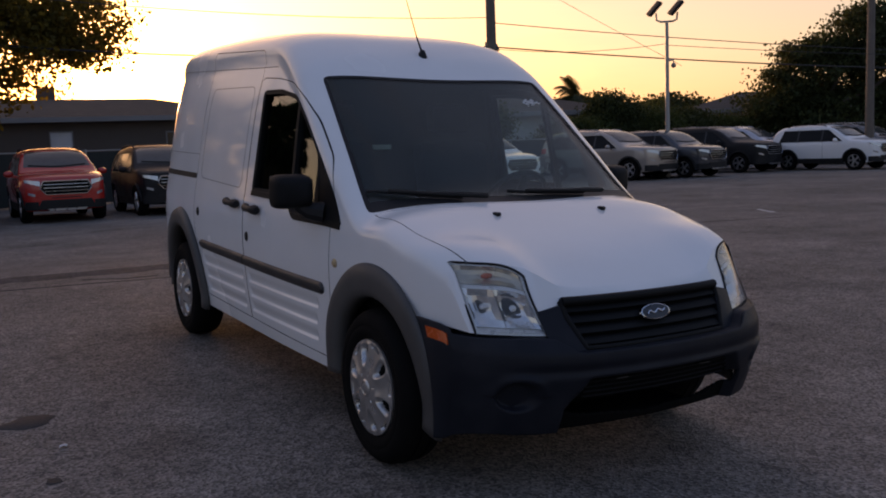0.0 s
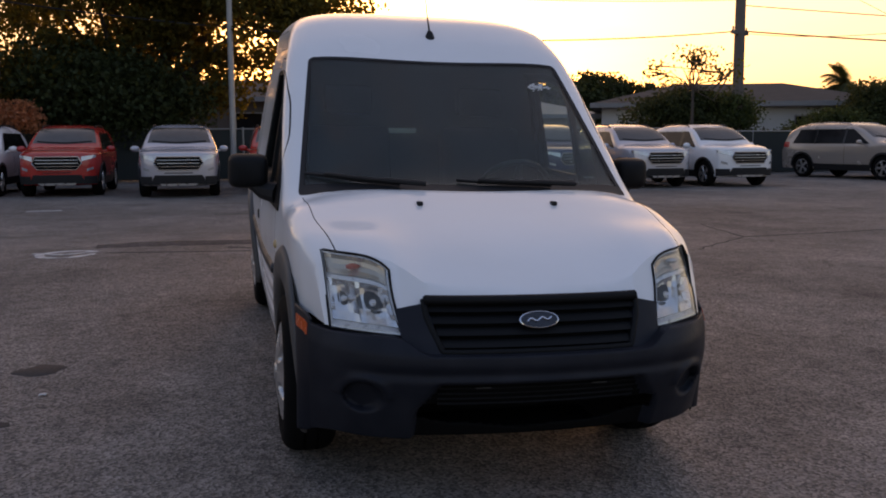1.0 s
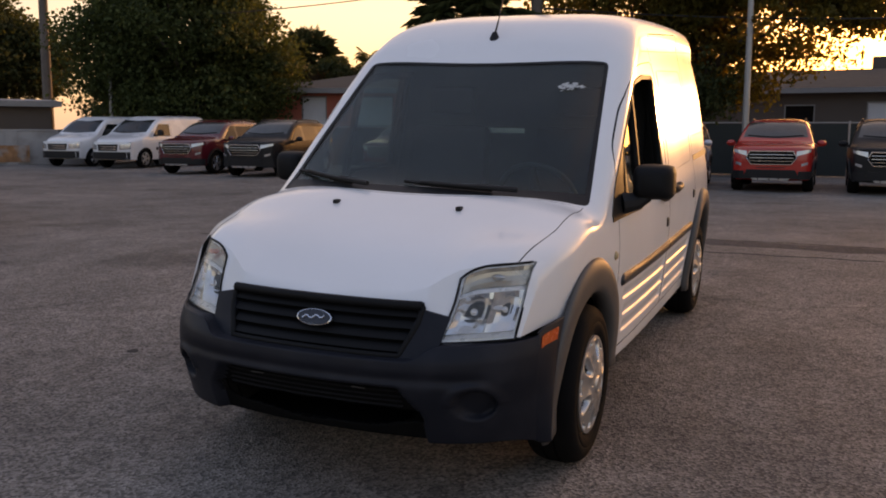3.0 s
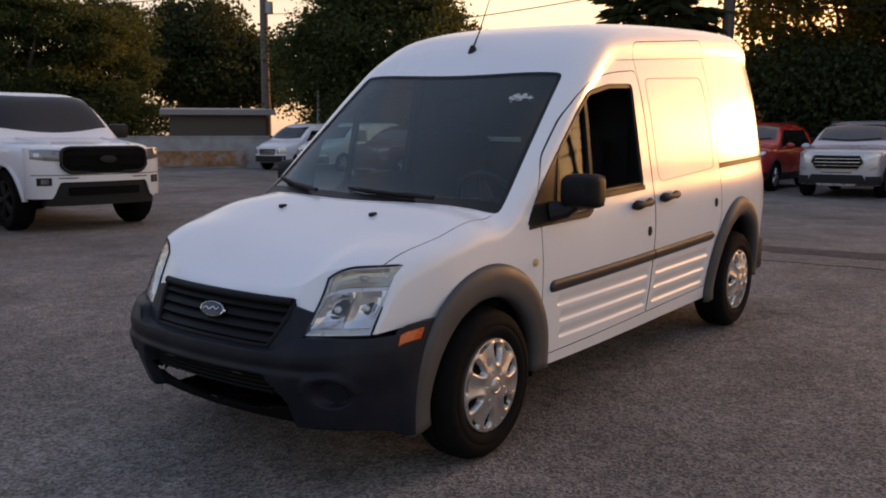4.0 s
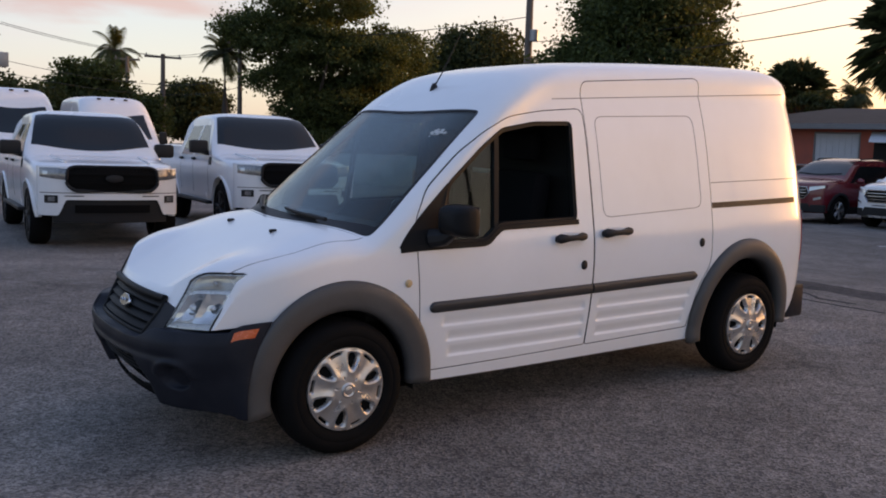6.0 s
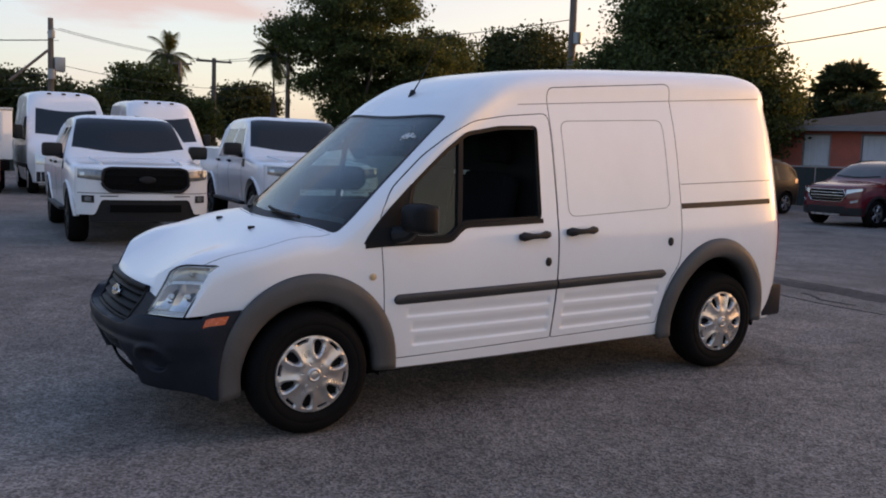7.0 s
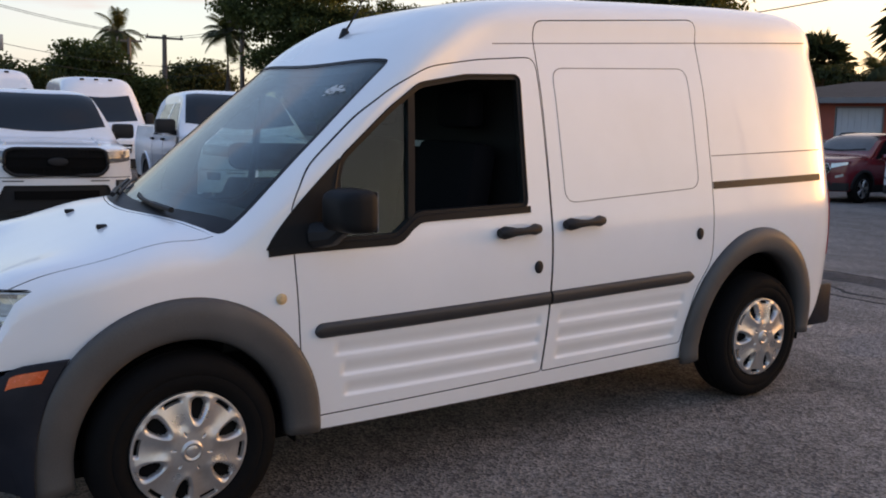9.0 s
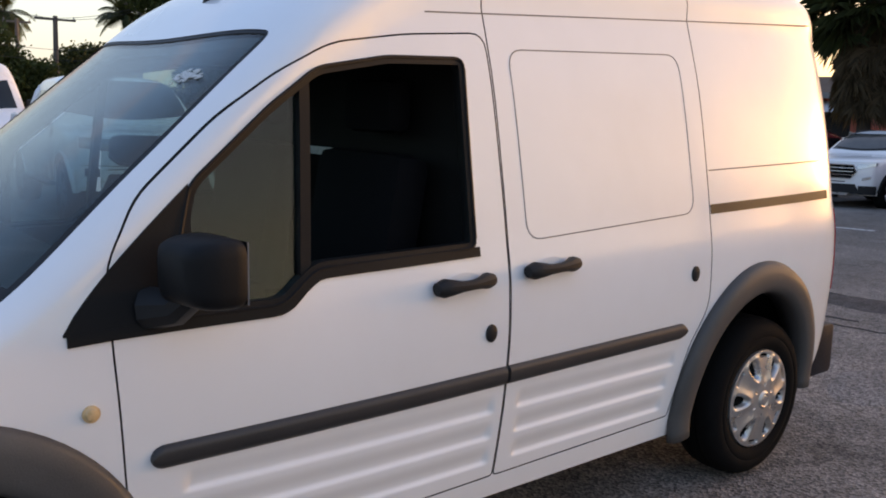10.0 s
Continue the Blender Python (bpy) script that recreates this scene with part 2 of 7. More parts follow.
# ---- materials ----
def material(name, base, rough=0.5, metal=0.0, coat=0.0, vary=0.06, scale=3.0, fine=60.0, bump=0.0, rvary=0.08, spec=0.5, random_obj=0.0, dirt=None, dirt_amt=0.0, dirt_scale=1.5, emit=0.0):
    mt = bpy.data.materials.new(name)
    mt.use_nodes = True
    n, l = mt.node_tree.nodes, mt.node_tree.links
    p = n["Principled BSDF"]
    p.inputs["Roughness"].default_value, p.inputs["Metallic"].default_value = rough, metal
    p.inputs["Coat Weight"].default_value, p.inputs["Coat Roughness"].default_value = coat, 0.04
    p.inputs["Specular IOR Level"].default_value = spec
    tc = n.new("ShaderNodeTexCoord")
    big, small = n.new("ShaderNodeTexNoise"), n.new("ShaderNodeTexNoise")
    for tex, s, d in ((big, scale, 4), (small, fine, 3)):
        tex.inputs["Scale"].default_value, tex.inputs["Detail"].default_value = s, d
        l.new(tc.outputs["Object"], tex.inputs["Vector"])
    mix = n.new("ShaderNodeMath")
    mix.operation = "MULTIPLY_ADD"
    mix.inputs[1].default_value, mix.inputs[2].default_value = 0.5, 0.0
    l.new(small.outputs["Fac"], mix.inputs[0])
    add = n.new("ShaderNodeMath")
    add.operation = "MULTIPLY_ADD"
    add.inputs[1].default_value = 0.5
    l.new(big.outputs["Fac"], add.inputs[0])
    l.new(mix.outputs[0], add.inputs[2])
    ramp = n.new("ShaderNodeMapRange")
    ramp.inputs["From Min"].default_value, ramp.inputs["From Max"].default_value = 0.3, 0.7
    ramp.inputs["To Min"].default_value, ramp.inputs["To Max"].default_value = 1 - vary, 1 + vary
    l.new(add.outputs[0], ramp.inputs["Value"])
    val = ramp.outputs[0]
    if random_obj:
        oi, rr, mu = n.new("ShaderNodeObjectInfo"), n.new("ShaderNodeMapRange"), n.new("ShaderNodeMath")
        rr.inputs["To Min"].default_value, rr.inputs["To Max"].default_value = 1 - random_obj, 1 + random_obj
        mu.operation = "MULTIPLY"
        l.new(oi.outputs["Random"], rr.inputs["Value"])
        l.new(rr.outputs[0], mu.inputs[0])
        l.new(val, mu.inputs[1])
        val = mu.outputs[0]
    col = n.new("ShaderNodeVectorMath")
    col.operation = "SCALE"
    col.inputs[0].default_value = base
    l.new(val, col.inputs["Scale"])
    out = col.outputs[0]
    if dirt is not None:
        dn, dr, dm = n.new("ShaderNodeTexNoise"), n.new("ShaderNodeMapRange"), n.new("ShaderNodeMix")
        dn.inputs["Scale"].default_value, dn.inputs["Detail"].default_value = dirt_scale, 6
        l.new(tc.outputs["Object"], dn.inputs["Vector"])
        dr.inputs["From Min"].default_value, dr.inputs["From Max"].default_value = 0.48, 0.72
        dr.inputs["To Max"].default_value = dirt_amt
        l.new(dn.outputs["Fac"], dr.inputs["Value"])
        dm.data_type = "RGBA"
        dm.inputs["B"].default_value = (*dirt, 1)
        l.new(dr.outputs[0], dm.inputs["Factor"])
        l.new(out, dm.inputs["A"])
        out = dm.outputs["Result"]
    l.new(out, p.inputs["Base Color"])
    r2 = n.new("ShaderNodeMapRange")
    r2.inputs["From Min"].default_value, r2.inputs["From Max"].default_value = 0.3, 0.7
    r2.inputs["To Min"].default_value, r2.inputs["To Max"].default_value = max(rough - rvary, 0.02), min(rough + rvary, 1)
    l.new(big.outputs["Fac"], r2.inputs["Value"])
    l.new(r2.outputs[0], p.inputs["Roughness"])
    if bump:
        b = n.new("ShaderNodeBump")
        b.inputs["Strength"].default_value, b.inputs["Distance"].default_value = 0.6, bump
        l.new(small.outputs["Fac"], b.inputs["Height"])
        l.new(b.outputs[0], p.inputs["Normal"])
    if emit:
        p.inputs["Emission Strength"].default_value = emit
        p.inputs["Emission Color"].default_value = (*base, 1)
    return mt


def glass(name, tint=(0.8, 0.9, 0.88), haze=0.0, dust=(0.6, 0.62, 0.62), steep=4.0):
    """Thin glazing: clear transmission with a sharp reflection over it, stronger at a slant; haze: a film of dust."""
    mt = bpy.data.materials.new(name)
    mt.use_nodes = True
    n, l = mt.node_tree.nodes, mt.node_tree.links
    n.remove(n["Principled BSDF"])
    tr, gl, lw, mx = n.new("ShaderNodeBsdfTransparent"), n.new("ShaderNodeBsdfGlossy"), n.new("ShaderNodeLayerWeight"), n.new("ShaderNodeMixShader")
    pw, sc = n.new("ShaderNodeMath"), n.new("ShaderNodeMath")
    pw.operation, pw.inputs[1].default_value = "POWER", steep
    sc.operation, sc.inputs[1].default_value, sc.inputs[2].default_value = "MULTIPLY_ADD", 0.85, 0.03
    tr.inputs[0].default_value = (*tint, 1)
    gl.inputs["Roughness"].default_value = 0.02
    lw.inputs["Blend"].default_value = 0.5
    l.new(lw.outputs["Facing"], pw.inputs[0])
    l.new(pw.outputs[0], sc.inputs[0])
    l.new(sc.outputs[0], mx.inputs[0])
    clear = tr.outputs[0]
    if haze:
        df, tl, m1, m2 = n.new("ShaderNodeBsdfDiffuse"), n.new("ShaderNodeBsdfTranslucent"), n.new("ShaderNodeMixShader"), n.new("ShaderNodeMixShader")
        nz, rg, tc = n.new("ShaderNodeTexNoise"), n.new("ShaderNodeMapRange"), n.new("ShaderNodeTexCoord")
        nz.inputs["Scale"].default_value, nz.inputs["Detail"].default_value = 4.0, 5
        rg.inputs["From Min"].default_value, rg.inputs["From Max"].default_value = 0.3, 0.7
        rg.inputs["To Min"].default_value, rg.inputs["To Max"].default_value = haze * 0.6, haze * 1.4
        l.new(tc.outputs["Object"], nz.inputs["Vector"])
        l.new(nz.outputs["Fac"], rg.inputs["Value"])
        df.inputs[0].default_value = tl.inputs[0].default_value = (*dust, 1)
        m1.inputs[0].default_value = 0.5
        l.new(df.outputs[0], m1.inputs[1])
        l.new(tl.outputs[0], m1.inputs[2])
        l.new(rg.outputs[0], m2.inputs[0])
        l.new(tr.outputs[0], m2.inputs[1])
        l.new(m1.outputs[0], m2.inputs[2])
        clear = m2.outputs[0]
    l.new(clear, mx.inputs[1])
    l.new(gl.outputs[0], mx.inputs[2])
    l.new(mx.outputs[0], n["Material Output"].inputs[0])
    return mt


VAN_WHITE = material("van_white_paint", (0.84, 0.84, 0.84), 0.24, coat=0.4, vary=0.015, scale=1.2, fine=9, rvary=0.05, dirt=(0.55, 0.52, 0.47), dirt_amt=0.10, dirt_scale=2.2)
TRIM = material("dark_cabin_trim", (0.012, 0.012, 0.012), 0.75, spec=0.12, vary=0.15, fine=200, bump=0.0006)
GREY_PLASTIC = material("weathered_grey_plastic", (0.072, 0.069, 0.067), 0.52, spec=0.4, vary=0.16, scale=5, fine=220, bump=0.0008, dirt=(0.115, 0.11, 0.105), dirt_amt=0.45, dirt_scale=4)
STRIP_PLASTIC = material("dark_grey_strip_plastic", (0.026, 0.026, 0.028), 0.5, vary=0.16, scale=5, fine=220, bump=0.0008, dirt=(0.05, 0.048, 0.046), dirt_amt=0.35, dirt_scale=4)
BUMPER_PLASTIC = material("dark_bumper_plastic", (0.010, 0.012, 0.018), 0.5, vary=0.2, scale=6, fine=240, bump=0.0008, dirt=(0.026, 0.028, 0.036), dirt_amt=0.45, spec=0.22, dirt_scale=7)
BLACK_PLASTIC = material("black_plastic", (0.016, 0.016, 0.017), 0.55, spec=0.25, vary=0.15, fine=180, bump=0.0004)
GRILLE_BLACK = material("grille_black_plastic", (0.0075, 0.0078, 0.0085), 0.6, spec=0.18, vary=0.15, fine=180, bump=0.0004)
BLACK_GLOSS = material("black_gloss", (0.010, 0.010, 0.011), 0.12, vary=0.05)
RUBBER = material("tyre_rubber", (0.0065, 0.0063, 0.0064), 0.8, spec=0.08, vary=0.2, scale=8, fine=150, bump=0.0008, dirt=(0.011, 0.0105, 0.010), dirt_amt=0.35, dirt_scale=10)
SILVER = material("silver_wheel_cover", (0.55, 0.535, 0.52), 0.33, 0.78, vary=0.06, scale=12, fine=120, dirt=(0.30, 0.26, 0.22), dirt_amt=0.35, dirt_scale=14)
# near black for dark parts and for shade painted into recesses
DARK_HOLE = material("shaded_recess_black", (0.005, 0.005, 0.005), 0.8, spec=0.08)
CHROME = material("chrome", (0.75, 0.75, 0.76), 0.08, 1.0, vary=0.02)
LAMP_SILVER = material("lamp_reflector", (0.86, 0.85, 0.85), 0.16, 0.95, vary=0.12, scale=30, fine=90)
LAMP_RIM = material("bright_lamp_trim", (0.78, 0.78, 0.78), 0.30, 0.35, vary=0.06, scale=20)
LAMP_CREAM = material("yellowed_lamp_reflector", (0.66, 0.58, 0.47), 0.22, 0.6, vary=0.12, scale=18, fine=60)
LAMP_HAZE = material("hazy_lamp_shell", (0.56, 0.54, 0.53), 0.22, 0.7, vary=0.15, scale=20, fine=90)
AMBER = material("amber_lens", (0.62, 0.085, 0.010), 0.25, coat=0.4, vary=0.08, scale=60)
AMBER_FADED = material("faded_amber_lens", (0.60, 0.42, 0.22), 0.3, coat=0.3, vary=0.1, scale=90)
RED_LENS = material("red_lens", (0.45, 0.02, 0.02), 0.2, coat=0.5, vary=0.05)
BADGE_BLUE = material("badge_blue_enamel", (0.010, 0.012, 0.020), 0.3, coat=0.3, vary=0.05)
GLASS = glass("tinted_door_glass", (0.58, 0.67, 0.66))
SCREEN_GLASS = glass("dusty_windscreen_glass", (0.80, 0.90, 0.89), 0.036, (0.66, 0.62, 0.55), 5.0)
LENS = glass("lamp_lens", (0.95, 0.955, 0.95), 0.045, (0.75, 0.73, 0.68))
CAR_GLASS = material("dark_car_glass", (0.010, 0.012, 0.013), 0.06, vary=0.1, spec=0.35)
# car windscreens: the grey base stands in for the sky they reflect
SKY_GREY_GLASS = material("sky_grey_car_glass", (0.060, 0.061, 0.059), 0.08, vary=0.2, scale=5, spec=0.55)
SIDE_GLASS = material("dark_side_glass", (0.008, 0.009, 0.010), 0.12, vary=0.1, spec=0.14)
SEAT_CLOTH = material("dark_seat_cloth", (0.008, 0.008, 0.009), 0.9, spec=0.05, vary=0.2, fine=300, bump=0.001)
# grey that paints the shade in pressed grooves and creases
SEAM_GREY = material("seam_shadow_grey", (0.16, 0.155, 0.15), 0.7, vary=0.1)
STICKER = material("pale_sticker", (0.55, 0.56, 0.55), 0.5, vary=0.3, scale=50, fine=300)

# ---- the ground ----
def mound(x, y):
    """The lot is level but for the low swell that the van stands on."""
    dx, dy = max(abs(x) - 1.0, 0), max(-0.5 - y, y - 3.4, 0)
    return (-0.0195 * x + 0.025 * y) * (1 - sstep(0.4, 7.0, math.hypot(dx, dy)))


def asphalt_material(name, base):
    mt = bpy.data.materials.new(name)
    mt.use_nodes = True
    n, l = mt.node_tree.nodes, mt.node_tree.links
    p = n["Principled BSDF"]
    tc = n.new("ShaderNodeTexCoord")

    def noise_tex(scale, detail, rough=0.55):
        t = n.new("ShaderNodeTexNoise")
        t.inputs["Scale"].default_value, t.inputs["Detail"].default_value, t.inputs["Roughness"].default_value = scale, detail, rough
        l.new(tc.outputs["Object"], t.inputs["Vector"])
        return t.outputs["Fac"]

    def rng(v, a, b, c, d):
        r = n.new("ShaderNodeMapRange")
        for k, x in zip(("From Min", "From Max", "To Min", "To Max"), (a, b, c, d)):
            r.inputs[k].default_value = x
        l.new(v, r.inputs["Value"])
        return r.outputs[0]

    def mul(a, b):
        m = n.new("ShaderNodeMath")
        m.operation = "MULTIPLY"
        l.new(a, m.inputs[0])
        l.new(b, m.inputs[1])
        return m.outputs[0]

    stones = n.new("ShaderNodeTexVoronoi")
    stones.inputs["Scale"].default_value = 88
    l.new(tc.outputs["Object"], stones.inputs["Vector"])
    stone_val = rng(stones.outputs["Color"], 0.2, 0.8, 0.50, 1.52)
    v = mul(rng(noise_tex(0.35, 5), 0.3, 0.7, 0.72, 1.28), rng(noise_tex(1.7, 6, 0.65), 0.3, 0.7, 0.76, 1.24))
    v = mul(v, rng(noise_tex(12, 4), 0.3, 0.7, 0.80, 1.20))
    v = mul(v, stone_val)
    # old oil and damp stains
    st = noise_tex(0.55, 3, 0.5)
    v = mul(v, rng(st, 0.60, 0.72, 1.0, 0.62))
    # cracks
    ck = n.new("ShaderNodeTexVoronoi")
    ck.feature = "DISTANCE_TO_EDGE"
    ck.inputs["Scale"].default_value = 0.16
    warp = n.new("ShaderNodeVectorMath")
    warp.operation = "MULTIPLY_ADD"
    wn_ = n.new("ShaderNodeTexNoise")
    wn_.inputs["Scale"].default_value, wn_.inputs["Detail"].default_value = 0.9, 5
    l.new(tc.outputs["Object"], wn_.inputs["Vector"])
    l.new(wn_.outputs["Color"], warp.inputs[0])
    warp.inputs[1].default_value = (1.6, 1.6, 0)
    l.new(tc.outputs["Object"], warp.inputs[2])
    l.new(warp.outputs[0], ck.inputs["Vector"])
    crack = rng(ck.outputs["Distance"], 0.0, 0.004, 0.72, 1.0)
    v = mul(v, crack)
    col = n.new("ShaderNodeVectorMath")
    col.operation = "SCALE"
    col.inputs[0].default_value = base
    l.new(v, col.inputs["Scale"])
    l.new(col.outputs[0], p.inputs["Base Color"])
    p.inputs["Specular IOR Level"].default_value = 0.22
    l.new(rng(noise_tex(2.5, 5), 0.3, 0.7, 0.78, 0.95), p.inputs["Roughness"])
    b = n.new("ShaderNodeBump")
    b.inputs["Strength"].default_value, b.inputs["Distance"].default_value = 0.9, 0.007
    l.new(stones.outputs["Distance"], b.inputs["Height"])
    l.new(b.outputs[0], p.inputs["Normal"])
    return mt


ASPHALT = asphalt_material("worn_asphalt", (0.183, 0.161, 0.144))
PATCH = asphalt_material("dark_patched_asphalt", (0.070, 0.064, 0.062))


def build_ground():
    near = list(np.linspace(-12, 12, 81))
    far = [12 * 1.25**k for k in range(1, 22)]
    cs = [-f for f in far[::-1]] + near + far
    bm = bmesh.new()
    grid = [[bm.verts.new((x, y + 1.5, mound(x, y + 1.5))) for y in cs] for x in cs]
    for i in range(len(cs) - 1):
        for j in range(len(cs) - 1):
            bm.faces.new((grid[i][j], grid[i + 1][j], grid[i + 1][j + 1], grid[i][j + 1]))
    return tagged(part("ground", bm, ASPHALT, None, "worn grey asphalt of a parking lot with cracks", 80), category="ground", kind="structure")


build_ground()

# ---- the white van ----
SIDE = pchip([0.20, 0.285, 0.36, 0.6, 0.8, 0.93, 1.0, 1.06, 1.2, 1.5, 1.65, 1.78, 1.90], [0.77, 0.798, 0.810, 0.835, 0.846, 0.840, 0.830, 0.818, 0.796, 0.743, 0.704, 0.664, 0.62])
PLAN = pchip([-0.95, -0.7, -0.48, -0.2, 0.2, 0.5, 0.9, 1.3, 2.4, 3.0, 3.30, 3.48, 3.56, 3.60], [0.78, 0.86, 0.91, 0.935, 0.955, 0.975, 0.993, 1.0, 1.0, 0.985, 0.968, 0.944, 0.91, 0.85])
TOP = pchip([-0.95, -0.8, -0.7, -0.46, -0.13, 0.0, 0.07, 0.4, 0.8, 1.0, 1.2, 1.5, 2.0, 2.5, 3.0, 3.3, 3.50, 3.57, 3.60], [0.60, 0.69, 0.76, 0.888, 1.006, 1.045, 1.066, 1.298, 1.600, 1.760, 1.86, 1.915, 1.948, 1.967, 1.978, 1.978, 1.962, 1.93, 1.86])
EDGE = pchip([-0.95, -0.46, -0.1, 0.15, 0.5, 0.835, 1.0, 1.35, 2.6, 3.3, 3.60], [0.52, 0.72, 0.86, 0.94, 1.18, 1.45, 1.56, 1.72, 1.76, 1.77, 1.72])
FULL = pchip([-0.95, -0.46, -0.1, 0.15, 0.5, 0.835, 1.0, 1.4, 2.6, 3.6], [6.0, 6.0, 4.5, 2.1, 2.8, 3.7, 3.9, 3.9, 3.9, 4.0])


def tail_lean(y, z):
    """How far the tail stands forward of its station; it leans forward towards the roof."""
    return (0.055 + 0.085 * min(max((z - 0.95) / 0.95, 0), 1.05) ** 1.5) * sstep(2.9, 3.6, y)


RIBS = ((0.525, 1.478), (1.555, 2.335))
RIB_STEP = (0.0, 0.030, 0.042)


def van_x(y, z):
    """Half width of the van's skin at a place along it and a height."""
    ze, zt = EDGE(y), TOP(y)
    x = SIDE(min(z, ze)) * PLAN(y)
    if z > ze:
        q = min((z - ze) / (zt - ze), 1.0)
        x *= max(1 - q ** FULL(y), 0) ** (1 / FULL(y))
    for a, b in RIBS:
        if a - 0.05 < y < b + 0.05 and 0.38 < z < 0.64:
            # scooped ribs: each sinks slowly downward and comes back over a sharp lip
            q = (0.632 - z) / 0.08
            k = int(q)
            if 0 <= q < 3:
                p, e = q - k, RIB_STEP[k]
                ends = sstep(a + e * (a < 1), a + e * (a < 1) + 0.028, y) * (1 - sstep(b - 0.028 - e * (a > 1), b - e * (a > 1), y))
                x -= 0.009 * ends * sstep(0.10, 0.72, p) * (1 - sstep(0.76, 0.96, p))
    return x


def van_z(x, y):
    """Height of the van's upper skin."""
    ze, zt, n = EDGE(y), TOP(y), FULL(y)
    q = min(abs(x) / (SIDE(ze) * PLAN(y)), 0.999)
    return ze + (zt - ze) * (1 - q**n) ** (1 / n)


def nose_y(x, z):
    return -0.775 + 0.16 * x * x + 0.42 * x**4 + 0.50 * (z - 0.63)


def loft(section, ys, bm=None):
    """A closed skin through half sections of (x, z) from the floor's middle to the top's."""
    bm = bm or bmesh.new()
    rings = []
    for y in ys:
        half = section(y)
        ring = [bm.verts.new((x, y, z)) for x, z in half]
        ring += [bm.verts.new((-x, y, z)) for x, z in half[-2:0:-1]]
        rings.append(ring)
    n = len(rings[0])
    for a, b in zip(rings, rings[1:]):
        for k in range(n):
            bm.faces.new((a[k], a[(k + 1) % n], b[(k + 1) % n], b[k]))
    m = n // 2
    for ring, flip in ((rings[0], False), (rings[-1], True)):
        for k in range(m):
            a, b, c, d = ring[k], ring[k + 1], ring[(n - k - 1) % n], ring[(n - k) % n]
            vs = [v for i, v in enumerate((a, b, c, d)) if v not in (a, b, c, d)[:i]]
            if len(vs) > 2:
                bm.faces.new(vs[::-1] if flip else vs)
    bmesh.ops.recalc_face_normals(bm, faces=bm.faces)
    return bm


def van_section(y, inset=0.0, floor=0.27):
    ze, zt = EDGE(y), TOP(y) - inset
    half = [(0, floor), (0.35, floor), (max(van_x(y, floor + 0.02) - inset - 0.03, 0.36), floor)]
    # close rows where the doors are ribbed, wider ones above
    low = np.r_[np.linspace(floor + 0.015, 0.385, 5) if floor < 0.38 else np.linspace(floor + 0.005, floor + 0.01, 5), np.linspace(0.392, 0.64, 65) if floor < 0.38 else np.linspace(floor + 0.015, 0.64, 65)]
    cap = min(1.0, (ze - floor) * 0.9 / (0.64 - floor))
    zs = [floor + (z - floor) * cap for z in low]
    zs += [zs[-1] + (ze - zs[-1]) * k / 32 for k in range(1, 33)]
    for z in zs:
        half.append((van_x(y, z) - inset, z))
    xe, n = half[-1][0], FULL(y)
    for k in range(1, 22):
        a = math.pi / 2 * k / 22
        half.append((xe * math.cos(a) ** (2 / n), ze + (zt - ze) * math.sin(a) ** (2 / n)))
    half.append((0, zt))
    return half


van = group_of("cargo_van", "white high-roof cargo van with grey bumpers parked on asphalt", "van", LEAN)
ys = sorted(set([round(v, 4) for v in np.r_[np.linspace(-0.95, 0.4, 46), np.linspace(0.4, 2.5, 71), np.linspace(0.52, 0.60, 11), np.linspace(1.445, 1.485, 6), np.linspace(1.55, 1.59, 6), np.linspace(2.26, 2.34, 11), np.linspace(2.5, 3.3, 22), np.linspace(3.3, 3.6, 16)]]))
skin_bm = loft(lambda y: van_section(y, 0.0, 0.27 + 0.21 * (1 - sstep(-0.52, -0.44, y))), ys)
for v in skin_bm.verts:
    v.co.y -= tail_lean(v.co.y, v.co.z)
    # the bonnet and wings sweep back round the nose, and the wings stand up over the lamps
    fade = 1 - sstep(-0.80, -0.12, v.co.y)
    up = sstep(0.60, 0.74, v.co.z)
    v.co.z += 0.080 * min(abs(v.co.x) / 0.73, 1.1) ** 2 * fade * up
    ax = abs(v.co.x)
    v.co.z += 0.042 * sstep(0.33, 0.50, ax) * (1 - 0.6 * sstep(0.62, 0.72, ax)) * (1 - sstep(-0.66, -0.22, v.co.y)) * up
    v.co.y += (0.16 * v.co.x**2 + 0.42 * v.co.x**4) * fade
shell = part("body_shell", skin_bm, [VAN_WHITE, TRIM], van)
# the raked, rounded nose
nose = bmesh.new()
xs = np.linspace(-1.0, 1.0, 41)
lo = [(x, nose_y(x, 0.0), 0.0) for x in xs] + [(1.0, -2, 0.0), (-1.0, -2, 0.0)]
hi = [(x, nose_y(x, 1.3), 1.3) for x in xs] + [(1.0, -2, 1.3), (-1.0, -2, 1.3)]
va, vb = [nose.verts.new(p) for p in lo], [nose.verts.new(p) for p in hi]
nose.faces.new(va), nose.faces.new(vb)
for k in range(len(va)):
    nose.faces.new((va[k], va[(k + 1) % len(va)], vb[(k + 1) % len(va)], vb[k]))
boolean(shell, nose, mi=0)
# below the bumper line the front belongs to the bumper
boolean(shell, prism([(-1.2, 0.1), (-0.30, 0.1), (-0.43, 0.652), (-0.6, 0.640), (-1.2, 0.61)], -1.2, 1.2))
# the mouth behind the grille
boolean(shell, box(-0.372, 0.372, -1.0, -0.56, 0.50, 0.733))


